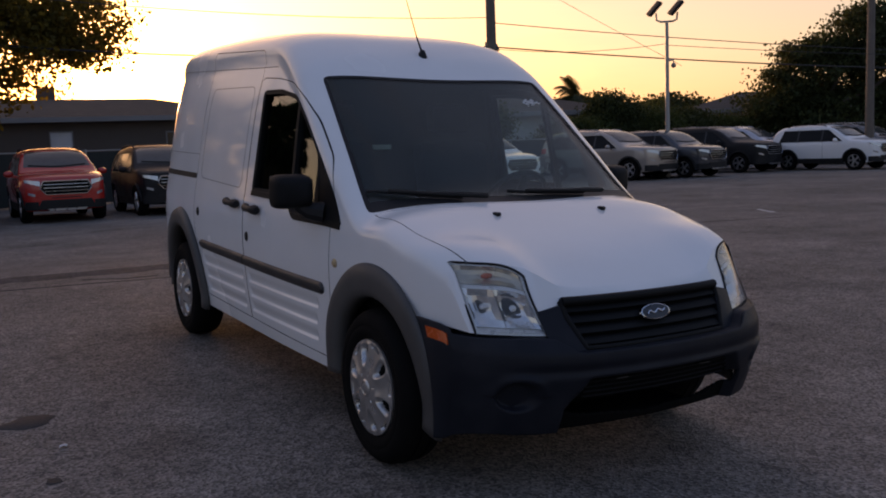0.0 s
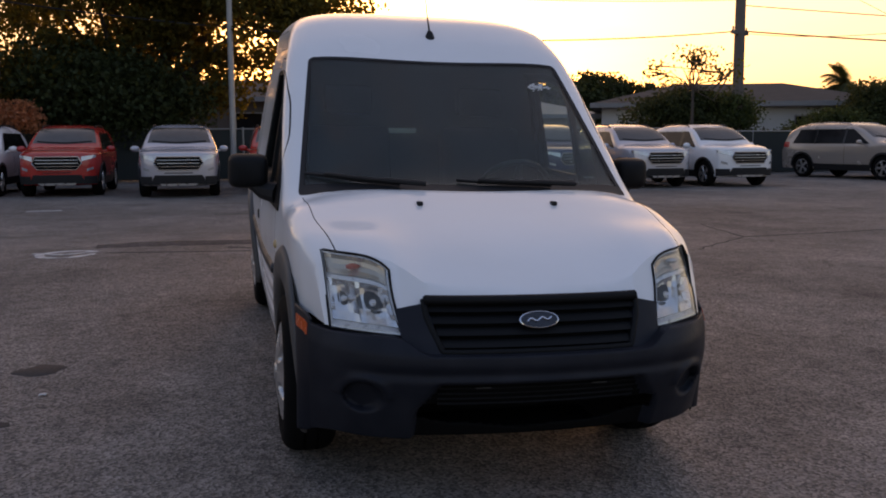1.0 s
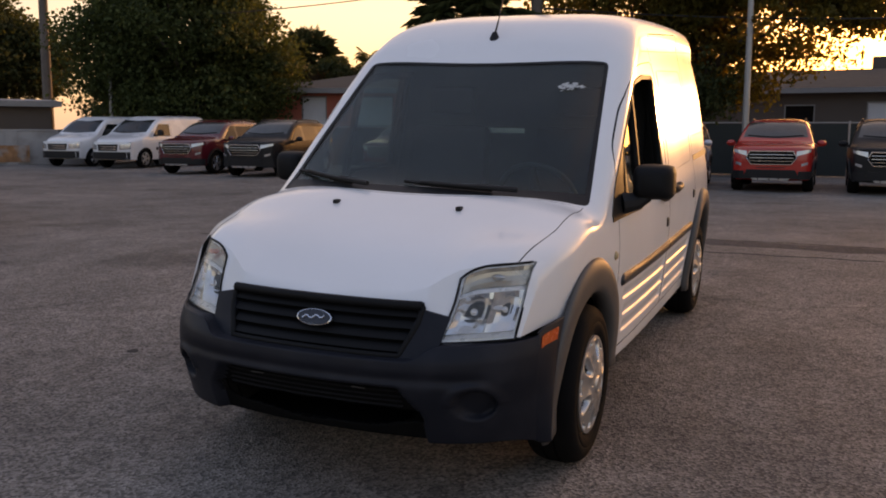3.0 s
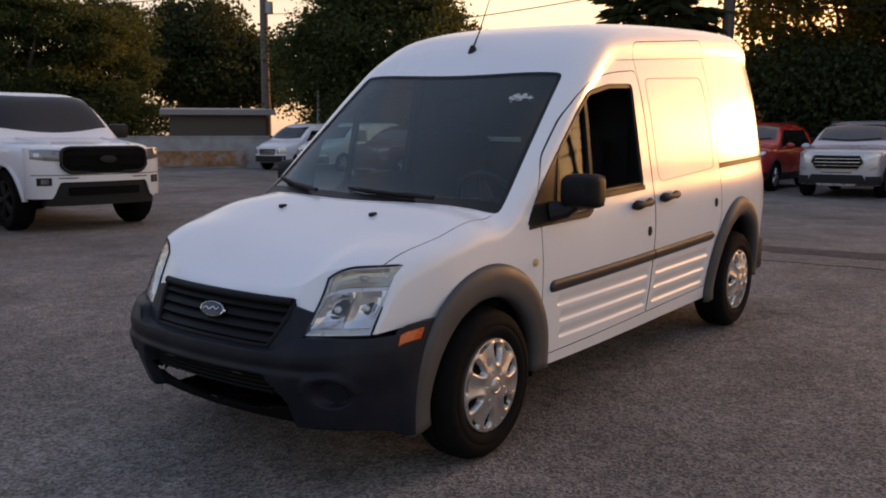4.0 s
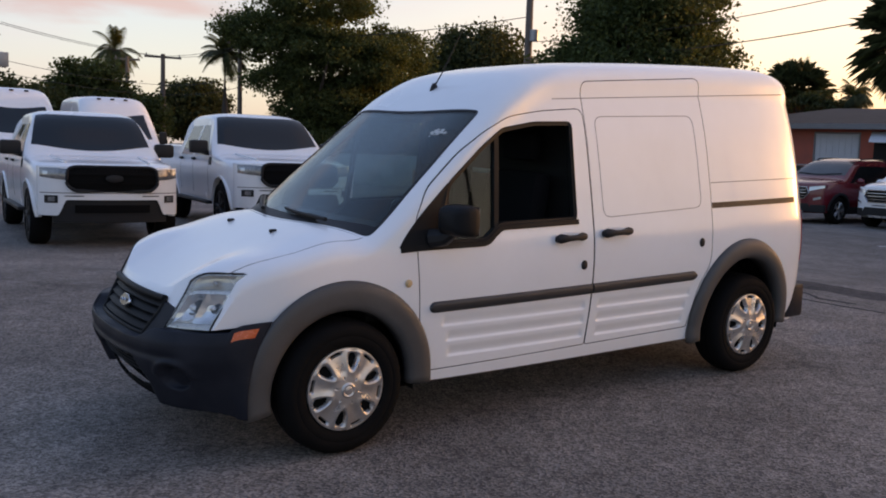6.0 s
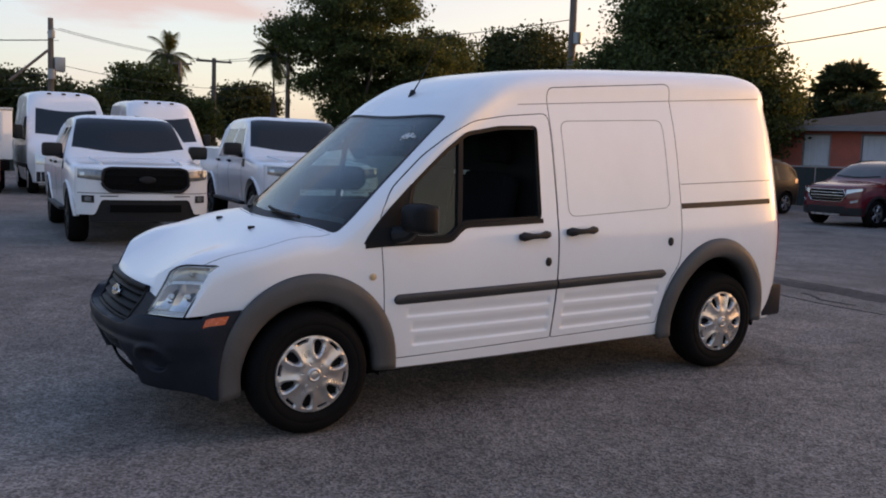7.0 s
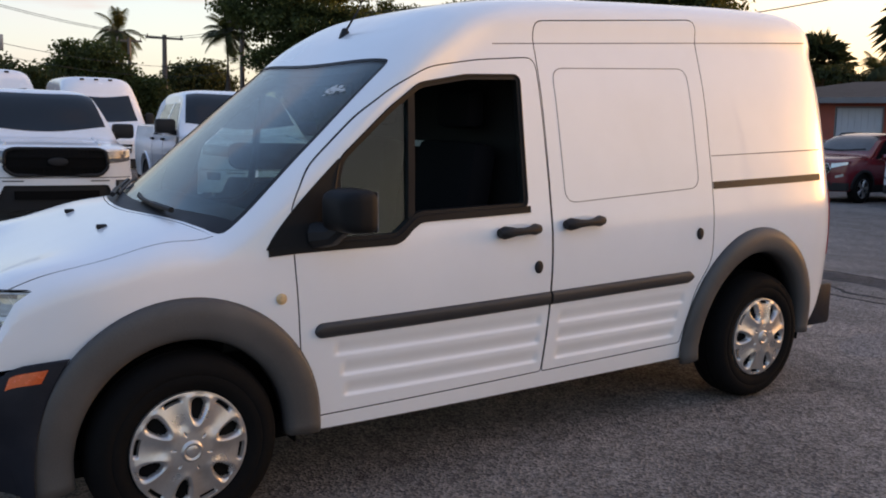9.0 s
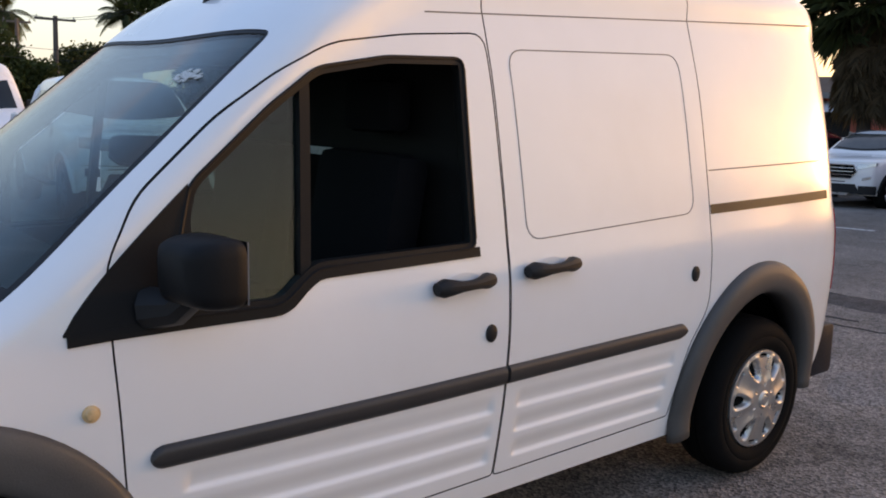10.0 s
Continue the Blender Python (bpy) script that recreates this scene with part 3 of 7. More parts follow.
def lamp_at(s, u, v, out=0.0):
    """A place on a headlight: u from its inner to its outer edge, v upward, out of the nose."""
    lo_, hi_ = Vector((0.446, 0.622)).lerp(Vector((0.686, 0.635)), u), Vector((0.488, 0.874)).lerp(Vector((0.700, 0.878)), u)
    hi_.y -= 0.045 * (1 - u) ** 5
    p = lo_.lerp(hi_, v)
    p.x += 0.012 * math.sin(math.pi * v) * (1 - u)
    # the outer upper corner runs back to a point along the wing
    sweep = 0.050 * max(u - 0.55, 0) / 0.45 * v**2 * max(u - 0.55, 0) / 0.45
    return (s * (p.x + 0.10 * sweep), nose_y(p.x, p.y) - 0.004 - out - 0.012 * math.sin(math.pi * u) * math.sin(math.pi * v) + sweep, p.y)


for s in (1, -1):
    boolean(shell, sheet(lambda u, v: lamp_at(s, u, v, 0.10), 10, 10, (0, 0.15, 0)))
# cabin
boolean(shell, loft(lambda y: van_section(y, 0.05, 0.42), np.linspace(0.14, 1.46, 45)))
# windscreen opening


def screen_xy(u, v):
    """u across from -1 to 1, v from the foot to the head of the windscreen."""
    x0, x1 = 0.735 * u, 0.628 * u
    y0, y1 = 0.005 + 0.145 * u * u, 0.828 + 0.041 * u * u
    return x0 + (x1 - x0) * v, y0 + (y1 - y0) * v


line = [screen_xy(u, 0) for u in np.linspace(-1, 1, 21)] + [screen_xy(u, 1) for u in np.linspace(1, -1, 21)]
boolean(shell, prism(rounded(line, 0.035, 3), 0.98, 2.4, "z"))
# wheel arches
for y, r in ((0.0, 0.41), (2.87, 0.447)):
    for s in (-1, 1):
        c = lathe([(r, 0.50 * s), (r, 1.2 * s)], 48)
        bmesh.ops.translate(c, vec=(0, y, 0.335), verts=c.verts)
        boolean(shell, c)
# doors: each is cut out of the skin, with a gap all round
FRONT_DOOR = [(0.455, 0.341), (0.43, 0.340), (0.428, 0.365), (0.405, 0.6), (0.385, 0.93), (0.385, 1.10), (0.46, 1.232), (0.669, 1.416), (0.819, 1.519), (0.977, 1.597), (1.216, 1.632), (1.50, 1.652), (1.513, 1.1), (1.505, 0.60), (1.492, 0.38), (1.49, 0.358), (1.465, 0.357)]
SLIDE_DOOR = [(1.525, 0.357), (1.50, 0.358), (1.502, 0.38), (1.515, 0.60), (1.523, 1.1), (1.512, 1.70), (1.515, 1.80), (2.49, 1.862), (2.488, 1.70), (2.505, 1.1), (2.49, 0.75), (2.40, 0.62), (2.335, 0.39), (2.33, 0.368), (2.305, 0.367)]


def offset_line(pts, d):
    """The outline moved outward by d."""
    c = Vector((sum(p[0] for p in pts) / len(pts), sum(p[1] for p in pts) / len(pts)))
    out = []
    for i, p in enumerate(pts):
        a, b = Vector(pts[i - 1]), Vector(pts[(i + 1) % len(pts)])
        t = (b - a).normalized()
        nrm = Vector((t.y, -t.x))
        if nrm.dot(Vector(p) - c) < 0:
            nrm = -nrm
        out.append(tuple(Vector(p) + nrm * d))
    return out


WINDOW = [(0.50, 0.972), (0.785, 0.972), (0.885, 1.047), (1.395, 1.055), (1.408, 1.578), (1.15, 1.572), (0.93, 1.535), (0.79, 1.44), (0.58, 1.265)]
doors = {}
whole = shell.data.copy()
for s, side in ((1, "left"), (-1, "right")):
    for kind_, line in (("front_door", FRONT_DOOR), ("sliding_door", SLIDE_DOOR)):
        d = new(kind_, whole.copy())
        d.parent = van
        rl = rounded(line, 0.05, 4)
        boolean(d, prism(rl, 0.55 * s, 1.2 * s), "INTERSECT")
        if kind_ == "front_door":
            boolean(d, prism(rounded(WINDOW, 0.03, 4), 0.4 * s, 1.3 * s))
        boolean(shell, prism(offset_line(rl, 0.0048), 0.548 * s, 1.3 * s))
        finish(d.data)
        doors[kind_, s] = tagged(d, "white steel " + ("front door with a dark window" if kind_ == "front_door" else "sliding door with a blanked window"))
bpy.data.meshes.remove(whole)
# bonnet
BONNET = [(x, nose_y(x, 0.75) - 0.2) for x in np.linspace(-0.60, 0.60, 5)] + [(0.66, -0.46), (0.70, -0.2), (0.715, 0.13)] + [(x, 0.01 + 0.13 * (x / 0.7) ** 2 - 0.02) for x in np.linspace(0.6, -0.6, 9)] + [(-0.715, 0.13), (-0.70, -0.2), (-0.66, -0.46)]
bonnet = new("bonnet", shell.data.copy())
bonnet.parent = van
boolean(bonnet, prism(BONNET, 0.70, 1.3, "z"), "INTERSECT")
boolean(shell, prism(offset_line(BONNET, 0.0035), 0.69, 1.3, "z"))
finish(bonnet.data), finish(shell.data)
tagged(bonnet, "white painted bonnet")


def on_side(s, y, z, out=0.0):
    return Vector((s * (van_x(y, z) + out), y, z))


def side_plate(outline_fn, s, nu, nv, out, thick):
    """A plate that follows the van's flank: outline_fn(u, v) gives (y, z)."""
    return sheet(lambda u, v: on_side(s, *outline_fn(u, v), out), nu, nv, (-s * thick, 0, 0))


# windscreen with its black border
pane = sheet(lambda u, v: (lambda x, y: (x, y, van_z(x, y) - 0.006))(*screen_xy(2 * u - 1, v)), 28, 20, (0, 0.003, -0.005))
ws = part("windscreen", pane, SCREEN_GLASS, van, "tilted clear windscreen")
border = bmesh.new()
for a, b, c, d in ((0, 1, 0, 0.09), (0, 1, 0.988, 1), (0, 0.014, 0, 1), (0.986, 1, 0, 1)):
    sheet(lambda u, v: (lambda x, y: (x, y, van_z(x, y) - 0.0025))(*screen_xy(2 * (a + (b - a) * u) - 1, c + (d - c) * v)), 28 if b - a > 0.5 else 2, 20 if d - c > 0.5 else 2, (0, 0.001, -0.003), border)
part("black_border", border, BLACK_PLASTIC, ws)
st, srng = bmesh.new(), random.Random(5)
for k in range(46):
    # shreds of an old sticker
    uu, vv = srng.gauss(0.75, 0.04), srng.gauss(0.805, 0.010)
    du, dv = srng.uniform(0.010, 0.026), srng.uniform(0.004, 0.009)
    sheet(lambda u, v: (lambda x, y: (x, y, van_z(x, y) - 0.0012 - 0.00002 * k))(*screen_xy(uu + du * (u - 0.5) + 0.01 * (v - 0.5), vv + dv * (v - 0.5))), 1, 1, (0, 0, -0.002), st)
part("sticker", st, STICKER, ws, "pale torn shreds of a sticker")["kind"] = "stuff"

# windows in the front doors
for s in (1, -1):
    d = doors["front_door", s]

    # quarter pane and, only where it is wound up, the main pane
    q = side_plate(lambda u, v: ((0.50 + 0.365 * u) + 0.028 * v * u, 0.972 + v * ((0.195 + 0.33 * u))), s, 8, 8, -0.022, 0.004)
    part("quarter_pane", q, GLASS, d)
    if s < 0:
        m = side_plate(lambda u, v: (0.895 + 0.50 * u, 1.04 + v * (0.48 + 0.055 * min(u * 3, 1))), s, 8, 8, -0.022, 0.004)
        part("main_pane", m, GLASS, d)
    bar = side_plate(lambda u, v: (0.838 + 0.028 * u + 0.045 * v, 1.0 + 0.505 * v), s, 2, 12, -0.004, 0.03)
    part("divider_bar", bar, GRILLE_BLACK, d)
    sail = side_plate(lambda u, v: (0.285 + 0.29 * u, 0.962 + v * (0.004 + 0.30 * u ** 0.85)), s, 12, 8, 0.004, 0.02)
    part("sail_panel", sail, GRILLE_BLACK, d, "black plastic sail panel")
    ring = rounded(WINDOW, 0.03, 4)
    inner = offset_line(ring, -0.017)
    fr = bmesh.new()
    rows = [[fr.verts.new(on_side(s, *p, h)) for p, h in ((a, -0.006), (a, 0.002), (b, 0.0015), (b, -0.03))] for a, b in zip(ring, inner)]
    for i in range(len(rows)):
        r0, r1 = rows[i], rows[(i + 1) % len(rows)]
        for k in range(3):
            fr.faces.new((r0[k], r0[k + 1], r1[k + 1], r1[k]))
    bmesh.ops.recalc_face_normals(fr, faces=fr.faces)
    fo = part("window_frame", fr, GRILLE_BLACK, d, "dull black window frame")
    fo.modifiers.new("thick", "SOLIDIFY").thickness = 0.003
    seal = bmesh.new()
    add_tube(seal, [on_side(s, y, z, 0.001) for y, z in ring + ring[:1]], 0.0055, 6)
    part("window_seal", seal, GRILLE_BLACK, d)
    belt = [(0.292, 0.952), (0.40, 0.957), (0.60, 0.960), (0.765, 0.961), (0.80, 0.970), (0.865, 1.020), (0.90, 1.036), (1.15, 1.041), (1.408, 1.046)]
    belt_z = pchip([p[0] for p in belt], [p[1] for p in belt])
    part("belt_trim", side_plate(lambda u, v: (0.292 + 1.116 * u, belt_z(0.292 + 1.116 * u) + 0.026 * (v - 0.5)), s, 60, 2, 0.005, 0.02), GRILLE_BLACK, d)

# handles and locks
for s in (1, -1):
    for kind_, y0, y1, z in (("front_door", 1.228, 1.432, 0.963), ("sliding_door", 1.568, 1.782, 0.976)):
        d = doors[kind_, s]
        h = bmesh.new()
        pts = [on_side(s, y0 + (y1 - y0) * t, z + 0.006 * t, 0.012 + 0.026 * math.sin(math.pi * min(max(t, 0.12), 0.88))) for t in np.linspace(0, 1, 9)]
        add_tube(h, pts, [0.018, 0.027, 0.022, 0.016, 0.015, 0.015, 0.018, 0.024, 0.017], 10)
        part("handle", h, BLACK_PLASTIC, d)
        cup = lathe([(0.001, 0), (0.05, 0.001), (0.052, 0.003), (0.001, 0.0035)], 24)
        bmesh.ops.transform(cup, matrix=Matrix.Translation(on_side(s, (y0 + y1) / 2 + 0.01, z, -0.001)) @ Matrix.Diagonal((s, 1.15, 0.62, 1)), verts=cup.verts)
        bmesh.ops.recalc_face_normals(cup, faces=cup.faces)
        part("handle_cup", cup, VAN_WHITE, d)
    for nm, y, z, r, par in (("lock", 1.440, 0.810, 0.021, doors["front_door", s]), ("lock", 2.402, 0.881, 0.022, doors["sliding_door", s])):
        k = lathe([(0.001, -0.004), (r, -0.004), (r, 0.004), (r * 0.7, 0.008), (0.001, 0.008)], 20)
        bmesh.ops.transform(k, matrix=Matrix.Translation(on_side(s, y, z)) @ Matrix.Diagonal((s, 1, 1.25, 1)), verts=k.verts)
        bmesh.ops.recalc_face_normals(k, faces=k.faces)
        part(nm, k, BLACK_PLASTIC, par)
    k = lathe([(0.001, -0.004), (0.019, -0.004), (0.019, 0.005), (0.015, 0.006), (0.012, 0.011), (0.001, 0.013)], 20)
    bmesh.ops.transform(k, matrix=Matrix.Translation(on_side(s, 0.331, 0.792)) @ Matrix.Diagonal((s, 1, 1, 1)), verts=k.verts)
    bmesh.ops.recalc_face_normals(k, faces=k.faces)
    part("side_repeater", k, AMBER_FADED, van, "faded round amber repeater lamp")

# rub strips along the doors
for s in (1, -1):
    for kind_, y0, y1, tip in (("front_door", 0.455, 1.503, 0), ("sliding_door", 1.515, 2.365, 1)):
        def rub(u, v):
            u = 0.5 - 0.5 * math.cos(math.pi * u)
            e = (1 - u if tip else u) * (y1 - y0)
            half = 0.028 * math.sqrt(max(1 - max(1 - e / 0.03, 0) ** 2, 0.02))
            return y0 + (y1 - y0) * u, 0.661 + 0.022 * (y0 + (y1 - y0) * u - 0.455) / 1.9 + half * (2 * v - 1)
        bm = sheet(lambda u, v: on_side(s, *rub(u, v), 0.004 + 0.012 * (1 - (2 * v - 1) ** 4)), 40, 6, (-s * 0.02, 0, 0))
        part("rub_strip", bm, STRIP_PLASTIC, doors[kind_, s], "faded grey rub strip", 60)
    # blanked window panel: a raised rounded field, its groove's shade drawn as a grey line
    bl = rounded([(1.60, 1.06), (2.415, 1.092), (2.395, 1.635), (1.585, 1.612)], 0.06, 5)
    seam = bmesh.new()
    dense = [tuple(Vector(a).lerp(Vector(b), k / 6)) for a, b in zip(bl, bl[1:] + bl[:1]) for k in range(6)]
    add_tube(seam, [on_side(s, y, z, -0.0006) for y, z in dense + dense[:1]], 0.0022, 6)
    part("panel_groove", seam, SEAM_GREY, doors["sliding_door", s])
    # slide rail, and grey lines that paint the shade of the rear panel's swage lines
    rail = side_plate(lambda u, v: (2.512 + 0.87 * u, 1.082 + 0.034 * v + 0.010 * u), s, 16, 2, 0.0015, 0.012)
    part("slide_rail", rail, BLACK_PLASTIC, van)
    for y0, z0, y1, z1 in ((2.515, 1.236, 3.40, 1.250), (1.30, 1.700, 3.36, 1.800)):
        ln = [on_side(s, y0 + (y1 - y0) * t, z0 + (z1 - z0) * t, -0.0005) for t in np.linspace(0, 1, 24)]
        part("swage_line", tube(ln, 0.0024, 5), SEAM_GREY, van)
    tl = sheet(lambda u, v: on_side(s, 3.548 + 0.045 * u, 0.69 + 0.35 * v, 0.005) - Vector((0, tail_lean(3.57, 0.69 + 0.35 * v), 0)), 4, 10, (-s * 0.03, 0, 0))
    part("tail_lamp", tl, RED_LENS, van, "tall red tail lamp")


# wheel arch flares
def flare(s, yc, zc, ry, rz, width, out, a0, a1, name_label):
    bm = bmesh.new()
    rows = []
    prof = [(0.0, 0.0), (0.12, 0.75), (0.4, 1.0), (0.75, 1.0), (0.92, 0.8), (1.0, 0.2), (1.03, -2.2)]
    for a in np.linspace(a0, a1, 44):
        row = []
        for t, h in prof:
            k = 1 - t * width / rz
            y, z = yc - ry * k * math.cos(a), zc + rz * k * math.sin(a)
            x = van_x(max(y, -0.20), max(z, 0.34))
            row.append(bm.verts.new((s * (x + out * h), y, z)))
        rows.append(row)
    for r0, r1 in zip(rows, rows[1:]):
        for i in range(len(prof) - 1):
            bm.faces.new((r0[i], r0[i + 1], r1[i + 1], r1[i]))
    bmesh.ops.recalc_face_normals(bm, faces=bm.faces)
    ob = part("wheel_arch_flare", bm, GREY_PLASTIC, van, name_label, 60)
    sol = ob.modifiers.new("thick", "SOLIDIFY")
    sol.thickness, sol.offset = 0.006, 0
    return ob


for s in (1, -1):
    flare(s, 0.0, 0.31, 0.485, 0.517, 0.136, 0.020, radians(-10), radians(183), "faded grey plastic wheel arch flare")
    flare(s, 2.845, 0.325, 0.50, 0.555, 0.118, 0.030, radians(-7), radians(184), "faded grey plastic wheel arch flare")


# wheels
def van_wheel(s, y, x, turn):
    w = new("wheel")
    w.parent = van
    w.matrix_basis = Matrix.Translation((x * s, y, 0.319)) @ Matrix.Diagonal((s, 1, 1, 1))
    R, W = 0.320, 0.10
    half = [(R + 0.001, 0.02), (R - 0.006, 0.022), (R - 0.006, 0.028), (R + 0.001, 0.03), (R - 0.003, 0.058), (0.309, 0.078), (0.298, 0.091), (0.28, W + 0.001), (0.258, W + 0.005), (0.252, W + 0.002), (0.246, W + 0.005), (0.225, W + 0.002), (0.205, 0.094), (0.19, 0.08)]
    prof = half + [(r, -al) for r, al in half[::-1]]
    t = part("tyre", lathe([(a, b - 0.10) for a, b in prof], 64, close=True), RUBBER, w, angle=50)
    part("rim", lathe([(0.05, -0.12), (0.192, -0.13), (0.192, -0.045), (0.05, -0.045)], 32), DARK_HOLE, w)
    bm = bmesh.new()
    nr, na = 60, 288
    grid = []
    for i in range(nr + 1):
        r = 0.012 + (0.196 - 0.012) * i / nr
        row = []
        for k in range(na):
            a = 2 * math.pi * k / na
            dome = 0.020 - 0.022 * (r / 0.196) ** 2 + 0.007 * sstep(0.036, 0.031, r) - 0.004 * sstep(0.026, 0.023, r) - 0.006 * math.exp(-(((r - 0.062) / 0.006) ** 2 + (math.sin(3 * (a - turn)) * 0.062 / 0.006 * 0.8) ** 2))
            ph = ((a - turn) * 6 / (2 * math.pi)) % 1 - 0.5
            dx, dr = ph * 2 * math.pi / 6 * r, r - 0.138
            wide = 0.0225 * (1 + 9.0 * dr)
            far = (abs(dx / wide) ** 2.6 + abs(dr / 0.039) ** 2.6) ** (1 / 2.6)
            hole = 1 - sstep(0.86, 1.02, far)
            bevel = 1 - sstep(0.95, 1.42, far)
            p2 = (((a - turn) * 6 / (2 * math.pi) + 0.5) % 1) - 0.5
            nick = (1 - sstep(0.75, 1.0, max(abs(p2) * 2 * math.pi / 6 * r / 0.032, abs(r - 0.177) / 0.0085)))
            spoke = 0.006 * math.cos(6 * (a - turn) + math.pi) * sstep(0.06, 0.1, r) * (1 - sstep(0.18, 0.19, r))
            row.append((dome + spoke - 0.009 * bevel - 0.018 * hole - 0.014 * nick, r, a, max(hole, nick)))
        grid.append(row)
    vs = [[bm.verts.new((x0, r * math.cos(a), r * math.sin(a))) for x0, r, a, _ in row] for row in grid]
    for i in range(nr):
        for k in range(na):
            f = bm.faces.new((vs[i][k], vs[i][(k + 1) % na], vs[i + 1][(k + 1) % na], vs[i + 1][k]))
            # hole floors are coloured near black for the shade inside them
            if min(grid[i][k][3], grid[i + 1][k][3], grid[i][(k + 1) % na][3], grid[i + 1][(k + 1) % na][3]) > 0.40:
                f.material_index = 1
    bm.faces.new(vs[0])
    outer = [bm.verts.new((-0.05, 0.199 * math.cos(2 * math.pi * k / na), 0.199 * math.sin(2 * math.pi * k / na))) for k in range(na)]
    for k in range(na):
        bm.faces.new((vs[-1][k], vs[-1][(k + 1) % na], outer[(k + 1) % na], outer[k]))
    bmesh.ops.recalc_face_normals(bm, faces=bm.faces)
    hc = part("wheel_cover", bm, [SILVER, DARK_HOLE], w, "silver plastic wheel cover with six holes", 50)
    part("centre_cap", lathe([(0.001, 0.0255), (0.018, 0.0255), (0.021, 0.024), (0.021, 0.015), (0.001, 0.015)], 24), SILVER, w)
    return w


for s in (1, -1):
    van_wheel(s, 0.0, 0.815, radians(-12))
    van_wheel(s, 2.912, 0.825, radians(24))
# near-black liners stand in for the arches' shade, so that no white shows behind the wheels
for s in (1, -1):
    for y, r in ((0.0, 0.405), (2.87, 0.442)):
        bm = bmesh.new()
        rr = [[bm.verts.new((s * x, y + r * math.cos(a), 0.335 + r * math.sin(a))) for x in (0.52, 0.765)] for a in np.linspace(radians(-12), radians(192), 30)]
        for p, q in zip(rr, rr[1:]):
            bm.faces.new((p[0], p[1], q[1], q[0]))
        bm.faces.new([p[0] for p in rr])
        bmesh.ops.recalc_face_normals(bm, faces=bm.faces)
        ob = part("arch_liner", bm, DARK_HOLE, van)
        ob.modifiers.new("thick", "SOLIDIFY").thickness = 0.004


# ---- front end ----
def front_bumper():
    root = new("front_bumper")
    root.parent = van
    tagged(root, "scuffed dark blue-grey plastic front bumper with a broken air intake")
    bow_of = pchip([0, 0.2, 0.36, 0.5, 0.62, 0.78, 0.92, 1.0], [0.085, 0.052, 0.028, 0.010, 0.0, 0.006, 0.036, 0.062])

    def skin(u, v, out=0.0):
        """u runs from one wheel arch round the nose to the other; v upward."""
        w = 2 * u - 1
        ax = abs(w)
        # the top edge dips under the lamps and more under the grille
        dip = 0.020 * (1 - sstep(0.66, 0.80, ax)) + 0.052 * (1 - sstep(0.225, 0.31, ax))
        z = 0.275 + (0.376 - dip) * v
        bow = bow_of((z - 0.275) / 0.376)
        if ax < 0.72:
            x = 0.754 * math.sin(ax / 0.72 * math.pi / 2) ** 0.92
            q = x / 0.754
            y = -0.885 + 0.125 * q**2 + 0.200 * q**6 + bow * (1 - 0.4 * q**4) - out
            x *= 1 - 0.15 * bow * q**2
        else:
            t = (ax - 0.72) / 0.28
            x = 0.754 * (1 - 0.15 * bow * (1 - t)) + 0.034 * math.sin(t * math.pi / 2) + out
            end = 0.012 - 0.485 * math.sqrt(max(1 - ((z - 0.31) / 0.517) ** 2, 0.1))
            start = -0.56 + 0.6 * bow
            y = start + (end - start) * t
        z += 0.020 * sstep(0.55, 0.95, ax) * v
        # the corners hang lower than the middle
        z -= 0.035 * sstep(0.45, 0.80, ax) * (1 - v) ** 2
        return math.copysign(x, w), y, z

    bm = bmesh.new()
    nu, nv = 200, 60

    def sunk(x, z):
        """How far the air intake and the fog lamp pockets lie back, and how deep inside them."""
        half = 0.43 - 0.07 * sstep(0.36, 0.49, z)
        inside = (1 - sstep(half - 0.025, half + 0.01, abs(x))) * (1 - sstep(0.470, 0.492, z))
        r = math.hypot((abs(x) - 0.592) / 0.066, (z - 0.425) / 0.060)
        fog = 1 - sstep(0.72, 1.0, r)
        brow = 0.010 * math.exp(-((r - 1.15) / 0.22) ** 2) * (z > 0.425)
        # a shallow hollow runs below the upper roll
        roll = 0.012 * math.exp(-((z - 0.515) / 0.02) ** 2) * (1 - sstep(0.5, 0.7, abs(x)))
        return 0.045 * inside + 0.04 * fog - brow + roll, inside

    vs, deep = [], []
    for i in range(nu + 1):
        row, drow = [], []
        for j in range(nv + 1):
            x, y, z = skin(i / nu, j / nv)
            front = 1 - sstep(-0.60, -0.50, y)
            h, k = sunk(x, z)
            row.append(bm.verts.new((x, y + h * front, z)))
            drow.append(k * front)
        vs.append(row)
        deep.append(drow)
    for i in range(nu):
        for j in range(nv):
            # the lower half of the intake is broken out, above a lip that thins towards the middle
            fx, fz = vs[i][j].co.x, vs[i][j].co.z
            if abs(fx) < 0.415 and vs[i][j].co.y < -0.5 and 0.298 + 0.045 * (fx / 0.42) ** 2 + 0.004 * math.sin(23 * fx) < fz < 0.395 + 0.006 * math.sin(31 * fx):
                continue
            f = bm.faces.new((vs[i][j], vs[i + 1][j], vs[i + 1][j + 1], vs[i][j + 1]))
            # the intake's shade is put into the colour of its deep faces
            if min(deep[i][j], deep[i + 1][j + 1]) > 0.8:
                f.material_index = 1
    bmesh.ops.recalc_face_normals(bm, faces=bm.faces)
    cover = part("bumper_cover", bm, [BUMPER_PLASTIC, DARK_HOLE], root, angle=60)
    sol = cover.modifiers.new("thick", "SOLIDIFY")
    sol.thickness, sol.offset = 0.012, -1
